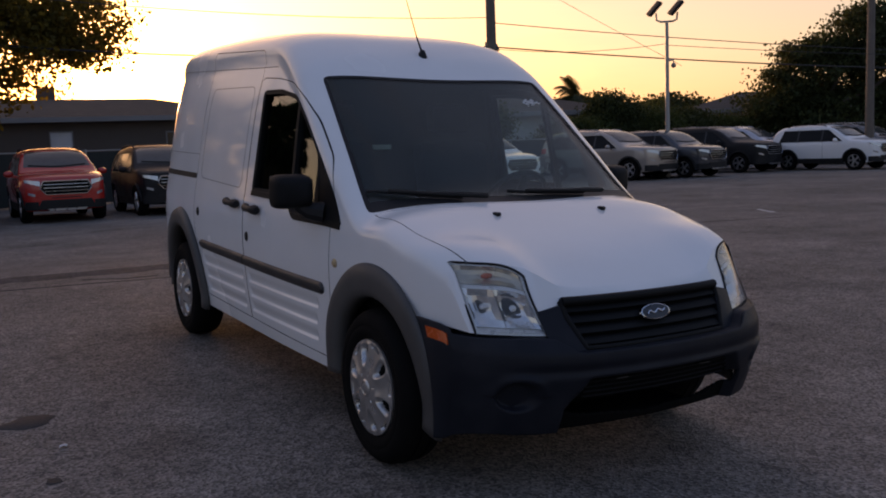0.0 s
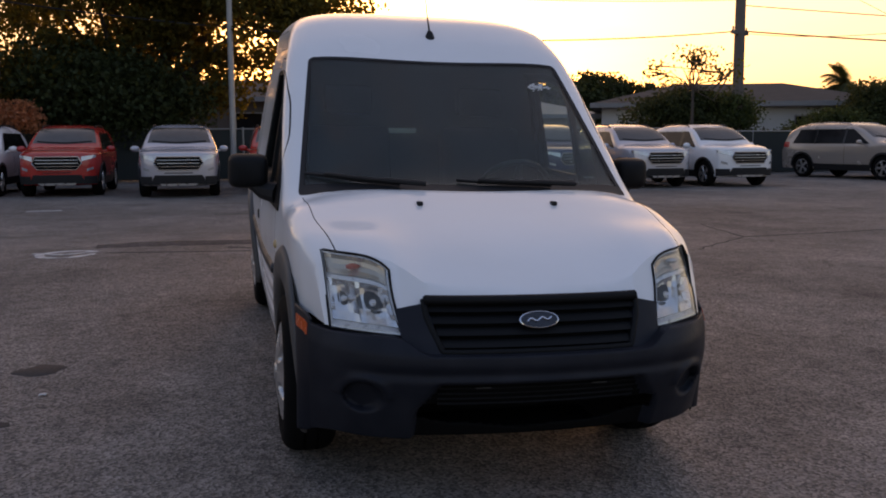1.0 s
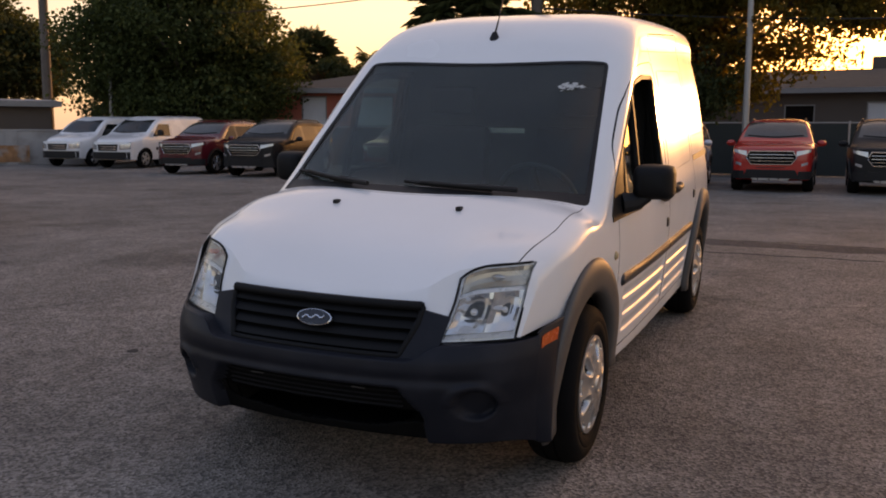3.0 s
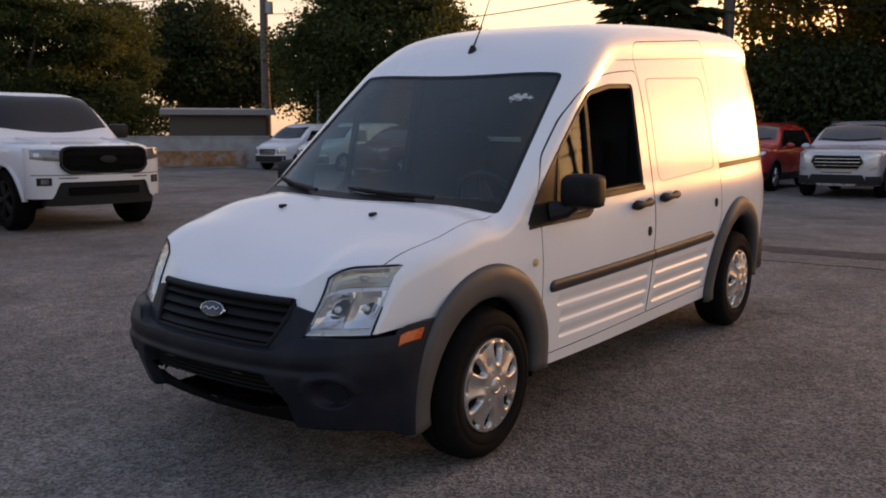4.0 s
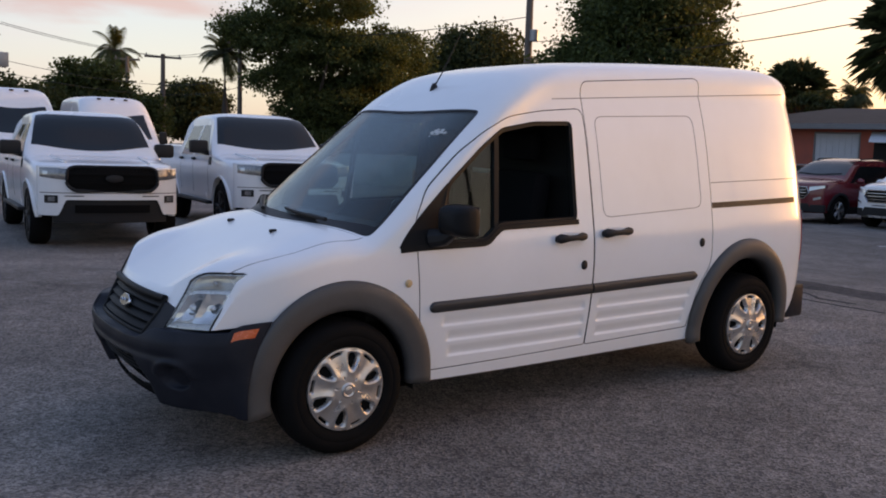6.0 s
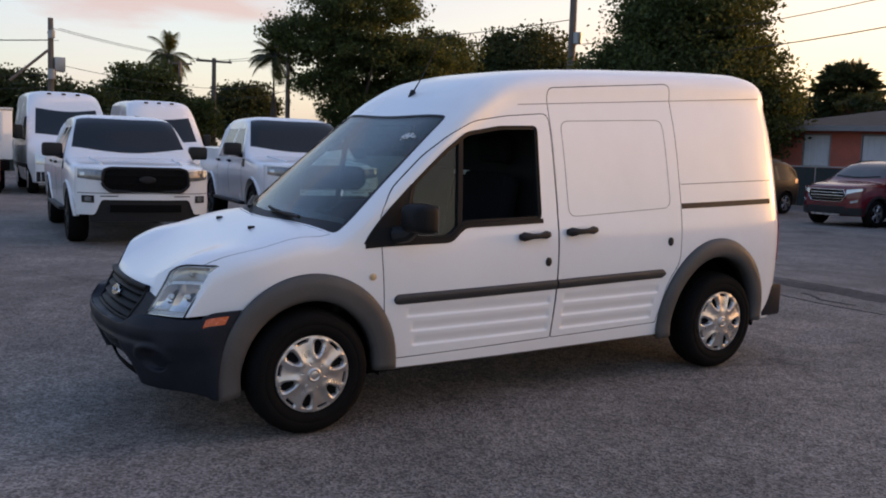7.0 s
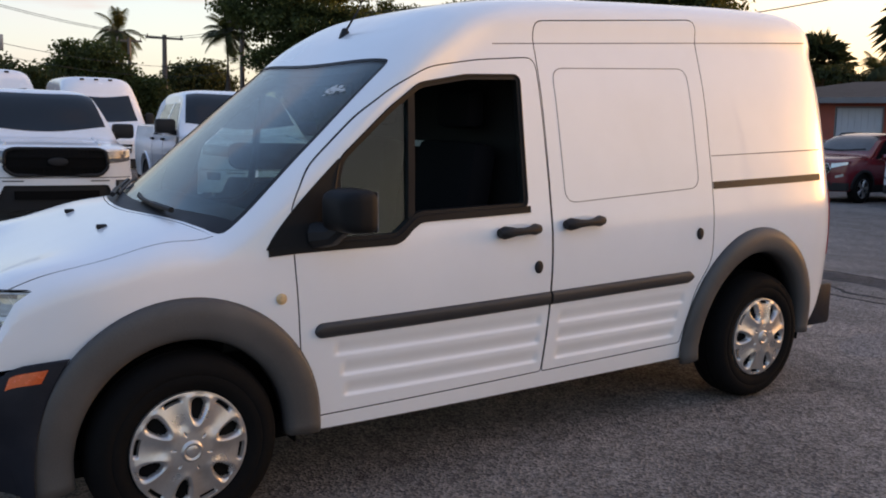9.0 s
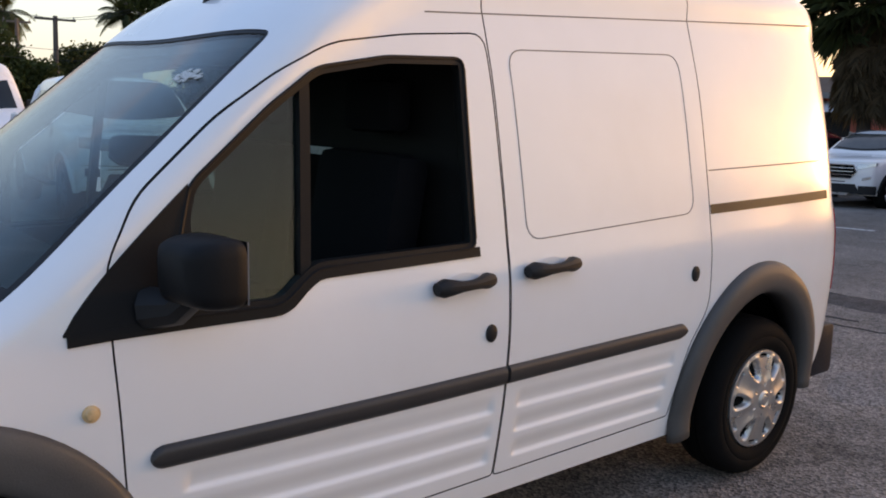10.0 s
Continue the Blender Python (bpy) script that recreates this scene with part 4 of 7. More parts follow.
    # top ledge under the lamps and round the grille
    led = bmesh.new()
    sheet(lambda u, v: (lambda p, x: (x, p[1] * (1 - v) + (nose_y(min(abs(x), 0.74), 0.64) + 0.06) * v, p[2] - 0.004))(skin(0.15 + 0.70 * u, 1), skin(0.15 + 0.70 * u, 1)[0]), 60, 3, (0, 0, -0.012), led)
    part("top_ledge", led, BUMPER_PLASTIC, root, angle=60)
    for s in (1, -1):
        u0 = lambda t: 0.5 + s * 0.5 * (0.72 + 0.28 * t)
        mk = sheet(lambda u, v: skin(u0(0.10 + 0.62 * u), 0.845 + 0.095 * v, 0.004), 6, 3, (-s * 0.015, 0.004, 0))
        part("side_marker", mk, AMBER, root, "orange side marker lamp")
        part("tow_slot", box(0.205 * s - 0.026, 0.205 * s + 0.026, -0.838, -0.83, 0.4635, 0.4665, 0.001), GREY_PLASTIC, root)
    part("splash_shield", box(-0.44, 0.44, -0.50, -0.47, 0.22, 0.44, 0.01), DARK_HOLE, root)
    # dark board added behind the lip, in place of shade on the ground
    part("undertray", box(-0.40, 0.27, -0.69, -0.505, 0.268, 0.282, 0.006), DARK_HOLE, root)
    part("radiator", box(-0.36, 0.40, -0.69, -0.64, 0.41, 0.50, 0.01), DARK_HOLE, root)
    for k in range(4):
        z = 0.402 + 0.019 * k
        v = (z - 0.275) / 0.376
        part("intake_slat", sheet(lambda u, w: (0.70 * (u - 0.5), skin(0.5, v)[1] + 0.125 * (0.70 * (u - 0.5) / 0.772) ** 2 + 0.026 + 0.012 * w, z + 0.006 * w), 16, 1, (0, 0.01, -0.002)), BLACK_PLASTIC, root)
    return root


front_bumper()


def grille():
    root = new("grille")
    root.parent = van
    tagged(root, "black slatted grille with an oval badge")

    def at(x, z, out=0.0):
        return (x, nose_y(x, z) - 0.008 - out - 0.05 * max(0.70 - z, 0), z)

    part("grille_backing", sheet(lambda u, v: at((2 * u - 1) * (0.33 + 0.06 * v), 0.575 + 0.16 * v, -0.03), 16, 4, (0, 0.02, 0)), DARK_HOLE, root)
    for k in range(4):
        z = 0.594 + 0.036 * k
        w = 0.335 + 0.014 * k
        part("slat", sheet(lambda u, v: at((2 * u - 1) * w, z + 0.019 * v, 0.004 - 0.012 * v), 20, 2, (0, 0.025, 0.004)), GRILLE_BLACK, root)
    fr = bmesh.new()
    loop = [(-0.385, 0.740), (0.385, 0.740), (0.378, 0.68), (0.335, 0.578), (-0.335, 0.578), (-0.378, 0.68)]
    rl = []
    for i, p in enumerate(loop):
        q = loop[(i + 1) % 6]
        rl += [Vector(p).lerp(Vector(q), t) for t in np.linspace(0, 1, 13)[:-1]]
    add_tube(fr, [at(p.x, p.y, 0.0) for p in rl + rl[:1]], 0.011, 8)
    add_tube(fr, [at(x, 0.739, 0.006) for x in np.linspace(-0.382, 0.382, 17)], 0.017, 8)
    part("grille_frame", fr, GRILLE_BLACK, root, angle=60)
    # plastic surround between the grille and the lamps
    for s in (1, -1):
        part("surround", sheet(lambda u, v: at(s * ((0.325 + 0.055 * v) + (0.125 - 0.025 * v) * u), 0.55 + 0.178 * v - 0.022 * u * v, 0.006 - 0.008 * u), 8, 8, (0, 0.05, 0)), BUMPER_PLASTIC, root)
    b = bmesh.new()
    add_lathe(b, [(0.001, -0.006), (0.07, -0.006), (0.073, 0.0), (0.07, 0.007), (0.066, 0.008), (0.0645, 0.006), (0.001, 0.007)], 40, "y")
    mtx = Matrix.Translation((0, -0.773, 0.675)) @ Matrix.Rotation(radians(-26), 4, "X") @ Matrix.Diagonal((1, -1, 0.42, 1))
    bmesh.ops.transform(b, matrix=mtx, verts=b.verts)
    bmesh.ops.recalc_face_normals(b, faces=b.faces)
    badge = part("badge", b, CHROME, root, "oval badge with a chrome rim")
    f = bmesh.new()
    add_lathe(f, [(0.001, 0.005), (0.0638, 0.005), (0.0638, 0.0078), (0.001, 0.0090)], 40, "y")
    bmesh.ops.transform(f, matrix=mtx, verts=f.verts)
    bmesh.ops.recalc_face_normals(f, faces=f.faces)
    part("badge_field", f, BADGE_BLUE, badge)
    sc = bmesh.new()
    pts = [Vector((0.044 * t, 0.0105, 0.012 * math.sin(t * 7.0) + 0.010 * t)) for t in np.linspace(-1, 1, 40)]
    add_tube(sc, [mtx @ p for p in pts], 0.0036, 5)
    part("badge_scroll", sc, CHROME, badge)


grille()


def headlight(s):
    root = new("headlight")
    root.parent = van
    tagged(root, "large hazy headlight with chrome reflectors")

    def at(u, v, out=0.0):
        return lamp_at(s, 0.012 + 0.976 * u, 0.012 + 0.976 * v, out)

    part("housing", sheet(lambda u, v: at(u, v, -0.062), 20, 12, (0, 0.02, 0)), LAMP_HAZE, root, angle=15)
    for a, b, c, d in ((0.0, 1, 0, 0.035), (0, 1, 0.972, 1), (0, 0.04, 0.035, 0.972), (0.965, 1, 0.035, 0.972), (0.04, 0.965, 0.64, 0.695)):
        part("bezel", sheet(lambda u, v: at(a + (b - a) * u, c + (d - c) * v, -0.006 if c != 0.64 else -0.014), 8, 4, (0, 0.045 if c == 0.64 else 0.085, 0)), LAMP_RIM, root)
    edge = [(t, 0.0) for t in np.linspace(0, 1, 13)[:-1]] + [(1.0, t) for t in np.linspace(0, 1, 13)[:-1]] + [(1 - t, 1.0) for t in np.linspace(0, 1, 17)[:-1]] + [(0.0, 1 - t) for t in np.linspace(0, 1, 13)]
    part("gasket", tube([lamp_at(s, u, v, -0.002) for u, v in edge], 0.0045, 6), GRILLE_BLACK, root, "thin black lamp gasket", 60)
    part("lens", sheet(lambda u, v: at(0.004 + 0.992 * u, 0.004 + 0.992 * v, 0.002), 12, 12, (0, 0.004, 0)), LENS, root)

    def bowl(u0, u1, v0, v1, deep, nu, nv, mt, name, label=""):
        """A hollow, facetted reflector."""
        part(name, sheet(lambda u, v: at(u0 + (u1 - u0) * u, v0 + (v1 - v0) * v, -0.016 - deep * (math.sin(math.pi * u) * math.sin(math.pi * v)) ** 0.7), nu, nv, (0, 0.004, 0)), mt, root, label, angle=6)

    bowl(0.05, 0.56, 0.10, 0.64, 0.048, 7, 6, LAMP_SILVER, "main_reflector")
    bowl(0.57, 0.955, 0.10, 0.64, 0.040, 6, 5, LAMP_SILVER, "side_reflector")
    bowl(0.05, 0.955, 0.705, 0.965, 0.030, 9, 4, LAMP_CREAM, "indicator_reflector", "yellowed indicator reflector")
    part("shelf", sheet(lambda u, v: at(0.045 + 0.915 * u, 0.04 + 0.08 * v, -0.008 - 0.030 * v + 0.006 * math.sin(math.pi * u)), 10, 3, (0, 0.004, 0)), LAMP_RIM, root, angle=15)
    for nm, u, v, rad, mt in (("bulb", 0.32, 0.38, 0.013, CHROME), ("bulb", 0.75, 0.38, 0.011, CHROME)):
        bb = bmesh.new()
        bmesh.ops.create_uvsphere(bb, u_segments=14, v_segments=8, radius=rad, matrix=Matrix.Translation(at(u, v, -0.036)) @ Matrix.Diagonal((1, 1.6, 1, 1)))
        part(nm, bb, mt, root)
    tb = bmesh.new()
    bmesh.ops.create_uvsphere(tb, u_segments=14, v_segments=8, radius=0.015, matrix=Matrix.Translation(at(0.55, 0.83, -0.026)) @ Matrix.Diagonal((1.7, 0.6, 0.7, 1)))
    part("indicator_bulb", tb, AMBER if s < 0 else LAMP_HAZE, root, "amber indicator bulb" if s < 0 else "pale indicator bulb")


headlight(1), headlight(-1)

# washer jets, wipers, cowl, aerial
for s in (1, -1):
    y = -0.13
    j = bmesh.new()
    z = van_z(0.28, y)
    add_box(j, 0.28 * s - 0.011, 0.28 * s + 0.011, y - 0.018, y + 0.018, z - 0.004, z + 0.013, 0.005)
    part("washer_jet", j, BLACK_PLASTIC, van)
cowl = sheet(lambda u, v: (lambda x: (x, 0.13 * (x / 0.7) ** 2 - 0.004 + 0.05 * v, van_z(x, 0.13 * (x / 0.7) ** 2 - 0.004 + 0.02 * v) - 0.022 + 0.012 * v))(1.34 * (u - 0.5)), 24, 3, (0, 0, -0.02))
part("cowl_panel", cowl, BLACK_PLASTIC, van)


def wiper(pivot, tip):
    root = new("wiper")
    root.parent = van
    arm, blade = [], []
    for t in np.linspace(0, 1, 14):
        u, v = pivot[0] + (tip[0] - pivot[0]) * t, pivot[1] + (tip[1] - pivot[1]) * t
        x, y = screen_xy(u, v)
        arm.append((x, y - 0.012, van_z(x, y) + 0.022 - 0.006 * t))
        u2, v2 = pivot[0] + (tip[0] - pivot[0]) * (0.25 + 0.95 * t), pivot[1] + (tip[1] - pivot[1]) * (0.25 + 0.95 * t)
        x, y = screen_xy(u2, v2)
        blade.append((x, y, van_z(x, y) + 0.008))
    part("arm", tube(arm, [0.011] * 6 + [0.008] * 8, 6), BLACK_PLASTIC, root)
    part("blade", tube(blade, 0.008, 5), BLACK_PLASTIC, root)


wiper((0.62, 0.03), (0.02, 0.10))
wiper((-0.30, 0.03), (-0.86, 0.13))
az = van_z(0, 1.0)
ant = new("aerial")
ant.parent = van
part("aerial_base", lathe([(0.001, az + 0.03), (0.012, az + 0.026), (0.022, az + 0.004), (0.03, az - 0.02), (0.001, az - 0.02)], 16, "z"), BLACK_PLASTIC, ant)
ant.children[0].data.transform(Matrix.Translation((0, 1.0, 0)))
part("mast", tube([(0, 1.0, az + 0.01), (0.0, 1.06, az + 0.10), (0.0, 1.20, az + 0.36)], [0.006, 0.0035, 0.0018], 6), BLACK_PLASTIC, ant)


def mirror(s):
    root = new("door_mirror")
    root.parent = doors["front_door", s]
    tagged(root, "large black plastic door mirror")
    bm = bmesh.new()
    rings = []
    c = Vector((0.925 * s, 0.530, 1.095))
    for t in np.linspace(0, 1, 9):
        k = pchip([0, 0.15, 0.5, 0.85, 1], [0.55, 0.84, 0.98, 1.0, 0.94])(t)
        ring = []
        for a in np.linspace(0, 2 * math.pi, 33)[:-1]:
            e = 0.42
            x = math.copysign(abs(math.cos(a)) ** e, math.cos(a)) * 0.088 * k
            z = math.copysign(abs(math.sin(a)) ** e, math.sin(a)) * 0.077 * k
            ring.append(bm.verts.new(c + Vector((x * 1.0, -0.06 + 0.115 * t + 0.02 * s * x / 0.1, z - 0.01 * s * x))))
        rings.append(ring)
    for r0, r1 in zip(rings, rings[1:]):
        for k in range(32):
            bm.faces.new((r0[k], r0[(k + 1) % 32], r1[(k + 1) % 32], r1[k]))
    bm.faces.new(rings[0]), bm.faces.new(rings[-1])
    bmesh.ops.recalc_face_normals(bm, faces=bm.faces)
    part("mirror_housing", bm, GRILLE_BLACK, root, angle=45)
    g = sheet(lambda u, v: c + Vector(((2 * u - 1) * 0.074, 0.059 + 0.02 * s * (2 * u - 1), (2 * v - 1) * 0.068)), 4, 4, (0, -0.003, 0))
    part("mirror_glass", g, CHROME, root)
    part("mirror_arm", tube([on_side(s, 0.47, 1.0, -0.01), (0.86 * s, 0.51, 1.01), (0.905 * s, 0.525, 1.04)], [0.05, 0.04, 0.03], 10), BLACK_PLASTIC, root)


mirror(1), mirror(-1)

# rear bumper, sills, underbody
rb = bmesh.new()
add_box(rb, -0.768, 0.768, 3.36, 3.590, 0.295, 0.525, 0.03)
add_box(rb, -0.70, 0.70, 3.52, 3.63, 0.40, 0.50, 0.02)
part("rear_bumper", rb, BUMPER_PLASTIC, van)
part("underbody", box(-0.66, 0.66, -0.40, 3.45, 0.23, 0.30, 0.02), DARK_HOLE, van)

# cabin: dashboard, wheel, seats, bulkhead
dash = bmesh.new()
rows = []
for t in np.linspace(-0.70, 0.70, 25):
    rows.append([(t, 0.12 + 0.10 * (t / 0.7) ** 2, 1.00), (t, 0.36, 1.035 + 0.015 * math.sin(6 * t)), (t, 0.50, 1.02), (t, 0.55, 0.95), (t, 0.52, 0.66), (t, 0.30, 0.60), (t, 0.16, 0.60)])
sec = [[dash.verts.new(p) for p in r] for r in rows]
for a, b in zip(sec, sec[1:]):
    for k in range(7):
        dash.faces.new((a[k], a[(k + 1) % 7], b[(k + 1) % 7], b[k]))
dash.faces.new(sec[0]), dash.faces.new(sec[-1])
bmesh.ops.recalc_face_normals(dash, faces=dash.faces)
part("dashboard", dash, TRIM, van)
sw = bmesh.new()
m = Matrix.Translation((0.36, 0.66, 0.99)) @ Matrix.Rotation(radians(-58), 4, "X")
add_tube(sw, [m @ Vector((0.185 * math.cos(a), 0.185 * math.sin(a), 0)) for a in np.linspace(0, 2 * math.pi, 33)], 0.014, 8)
add_tube(sw, [m @ Vector((-0.18, 0, 0)), m @ Vector((0, -0.01, -0.03)), m @ Vector((0.18, 0, 0))], [0.014, 0.05, 0.014], 8)
add_tube(sw, [m @ Vector((0, -0.18, 0)), m @ Vector((0, 0, -0.03))], [0.014, 0.04], 8)
part("steering_wheel", sw, BLACK_PLASTIC, van)
for x in (0.37, -0.37):
    seat = new("seat")
    seat.parent = van
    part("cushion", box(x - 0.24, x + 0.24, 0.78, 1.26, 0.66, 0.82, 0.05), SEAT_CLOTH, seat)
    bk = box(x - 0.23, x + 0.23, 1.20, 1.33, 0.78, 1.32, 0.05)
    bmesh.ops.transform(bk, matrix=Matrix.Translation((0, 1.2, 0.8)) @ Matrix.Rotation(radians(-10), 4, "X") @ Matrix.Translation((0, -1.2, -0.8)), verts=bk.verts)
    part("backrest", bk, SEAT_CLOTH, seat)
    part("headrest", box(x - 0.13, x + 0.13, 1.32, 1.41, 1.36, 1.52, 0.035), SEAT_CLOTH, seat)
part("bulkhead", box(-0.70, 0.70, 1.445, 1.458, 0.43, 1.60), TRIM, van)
part("bulkhead_plate", box(-0.20, 0.03, 1.434, 1.443, 1.262, 1.290, 0.003), STICKER, van, "pale plate on the bulkhead")


# ---- marks on the asphalt ----
CRACK = material("open_crack", (0.022, 0.020, 0.019), 0.95, vary=0.3, scale=6)
OIL = material("oil_stain", (0.062, 0.055, 0.052), 0.85, spec=0.15, vary=0.3, scale=5, fine=70, bump=0.002)
CHALK = material("worn_white_marking", (0.55, 0.54, 0.52), 0.9, vary=0.4, scale=7, fine=60, dirt=(0.12, 0.11, 0.10), dirt_amt=0.95, dirt_scale=9)
PALE_DUST = asphalt_material("pale_dusty_asphalt", (0.17, 0.155, 0.145))
PAPER = material("white_paper", (0.75, 0.75, 0.74), 0.8, vary=0.05)


def strip_on_ground(name, pts, widths, mt, label, rise=0.006, wander=0.0, seed=1, step=0.08, kind="structure", category="ground mark"):
    """A thin ribbon laid on the lot along points, with a wandering edge."""
    rng = np.random.default_rng(seed)
    line = []
    for (a, b), (wa, wb) in zip(zip(pts, pts[1:]), zip(widths, widths[1:])):
        a, b = Vector((*a, 0)), Vector((*b, 0))
        n = max(int((b - a).length / step), 1)
        line += [(a.lerp(b, i / n), wa + (wb - wa) * i / n) for i in range(n)]
    line.append((Vector((*pts[-1], 0)), widths[-1]))
    bm, rows = bmesh.new(), []
    drift = 0.0
    for i, (p, w) in enumerate(line):
        d = (line[min(i + 1, len(line) - 1)][0] - line[max(i - 1, 0)][0]).normalized()
        nrm = Vector((-d.y, d.x, 0))
        drift = 0.8 * drift + rng.normal() * wander
        q = p + nrm * drift
        w *= rng.uniform(0.75, 1.25)
        rows.append([bm.verts.new((e.x, e.y, mound(e.x, e.y) + h)) for e, h in ((q + nrm * w / 2, 0.0), (q + nrm * w * 0.45, rise), (q - nrm * w * 0.45, rise), (q - nrm * w / 2, 0.0))])
    for a, b in zip(rows, rows[1:]):
        for k in range(3):
            bm.faces.new((a[k], a[k + 1], b[k + 1], b[k]))
    bmesh.ops.recalc_face_normals(bm, faces=bm.faces)
    return tagged(part(name, bm, mt, None, label), category=category, kind=kind)


def blot(name, x, y, rx, ry, mt, label, seed, rise=0.005):
    """A low irregular spot on the lot."""
    rng = np.random.default_rng(seed)
    bm = bmesh.new()
    ph = rng.uniform(0, 6.28, 5)
    ring, mid = [], []
    for a in np.linspace(0, 2 * math.pi, 41)[:-1]:
        k = 1 + sum(0.14 / (j + 1) * math.sin((j + 2) * a + ph[j]) for j in range(5))
        for lst, q, h in ((ring, 1.0, 0.0), (mid, 0.9, rise)):
            ex, ey = x + rx * k * q * math.cos(a), y + ry * k * q * math.sin(a)
            lst.append(bm.verts.new((ex, ey, mound(ex, ey) + h)))
    for i in range(40):
        bm.faces.new((ring[i], ring[(i + 1) % 40], mid[(i + 1) % 40], mid[i]))
    bm.faces.new(mid)
    bmesh.ops.recalc_face_normals(bm, faces=bm.faces)
    return tagged(part(name, bm, mt, None, label), category="ground mark", kind="structure")


strip_on_ground("asphalt_patch", [(-2.4, 6.75), (-0.5, 6.85), (1.4, 6.95), (3.2, 7.1)], [0.5, 0.6, 0.6, 0.5], PATCH, "dark filled trench across the asphalt", 0.006, 0.012, 2, 0.15)
for i, (pts, w) in enumerate([([(-2.2, 5.95), (-1.2, 5.82), (-0.3, 5.8), (1.0, 5.95), (3.0, 6.2)], 0.028), ([(-5.3, 5.3), (-4.6, 5.85), (-3.9, 6.6)], 0.03), ([(-1.0, 6.2), (-0.6, 6.0), (-0.3, 6.05)], 0.05), ([(-2.1, 7.1), (0.2, 7.2), (3.2, 7.45)], 0.02), ([(4.1, 5.4), (5.4, 6.6), (5.8, 8.4)], 0.022), ([(5.4, 6.6), (7.6, 6.9), (9.6, 6.4)], 0.018)]):
    strip_on_ground("crack", pts, [w * 0.6] + [w] * (len(pts) - 2) + [w * 0.4], CRACK, "wandering crack in the asphalt", 0.004, 0.012, 10 + i, 0.05)
ring = [(-2.58 + 0.27 * math.cos(a) * (1 + 0.06 * math.sin(3 * a)), 5.98 + 0.34 * math.sin(a)) for a in np.linspace(0.2, 6.1, 22)]
strip_on_ground("scribbled_ring", ring, [0.085] * 22, CHALK, "scribbled white ring sprayed on the asphalt", 0.004, 0.012, 31, 0.05)
strip_on_ground("scribbled_line", [(-2.93, 6.12), (-2.60, 5.92), (-2.32, 6.08)], [0.04, 0.05, 0.03], CHALK, "white scribble sprayed on the asphalt", 0.0065, 0.012, 32, 0.05)
strip_on_ground("worn_line", [(10.2, 7.1), (10.6, 7.8)], [0.10, 0.08], CHALK, "worn white paint line on the asphalt", 0.004, 0.01, 33, 0.06)
strip_on_ground("worn_line", [(-4.5, 13.75), (-3.9, 13.85)], [0.10, 0.08], CHALK, "worn white paint line on the asphalt", 0.004, 0.01, 34, 0.06)
blot("oil_stain", -1.98, 1.33, 0.125, 0.10, OIL, "dark oil stain on the asphalt", 41)
blot("oil_stain", -1.97, 0.46, 0.035, 0.03, OIL, "small dark oil spot on the asphalt", 42)
blot("dusty_patch", 0.57, 4.5, 0.26, 0.34, PALE_DUST, "pale dusty patch on the asphalt", 43)
sc = bmesh.new()
sg = [[sc.verts.new((-1.90 + 0.016 * i + 0.005 * j, 0.86 + 0.013 * j, mound(-1.9, 0.87) + 0.006 + 0.006 * ((i + j) % 2))) for j in range(3)] for i in range(3)]
for i in range(2):
    for j in range(2):
        sc.faces.new((sg[i][j], sg[i + 1][j], sg[i + 1][j + 1], sg[i][j + 1]))
scrap = part("paper_scrap", sc, PAPER, None, "crumpled white paper scrap lying on the asphalt", 20)
scrap.modifiers.new("thick", "SOLIDIFY").thickness = 0.002
tagged(scrap, category="litter")

# ---- parked vehicles ----
def car_paint(name, base, metal=0.0, rough=0.25):
    return material("carpaint_" + name, base, rough, metal, coat=0.5, vary=0.03, scale=1.5, fine=20, rvary=0.04)


PAINTS = {
    "white": car_paint("white", (0.78, 0.78, 0.78)),
    "red": car_paint("red", (0.50, 0.028, 0.022)),
    "maroon": car_paint("maroon", (0.13, 0.012, 0.018)),
    "black": material("carpaint_black", (0.010, 0.011, 0.013), 0.45, spec=0.25, vary=0.03, scale=1.5, fine=20),
    "silver": car_paint("silver", (0.50, 0.50, 0.54), 0.4),
    "grey": car_paint("grey", (0.16, 0.15, 0.15), 0.4),
    "navy": car_paint("navy", (0.022, 0.030, 0.075), 0.2),
    "beige": car_paint("beige", (0.40, 0.35, 0.31), 0.4),
    "slate": car_paint("slate", (0.05, 0.055, 0.065), 0.3),
}
DULL_CHROME = material("dull_chrome", (0.50, 0.50, 0.51), 0.22, 1.0, vary=0.05)
ALLOY = material("alloy_rim", (0.45, 0.45, 0.46), 0.3, 0.9, vary=0.1, scale=10)
CAR_LAMP = material("car_headlamp", (0.55, 0.57, 0.58), 0.15, 0.6, coat=0.8, vary=0.25, scale=18)
DARK_LAMP = material("dark_headlamp", (0.20, 0.205, 0.21), 0.15, 0.4, coat=0.8, vary=0.5, scale=14)


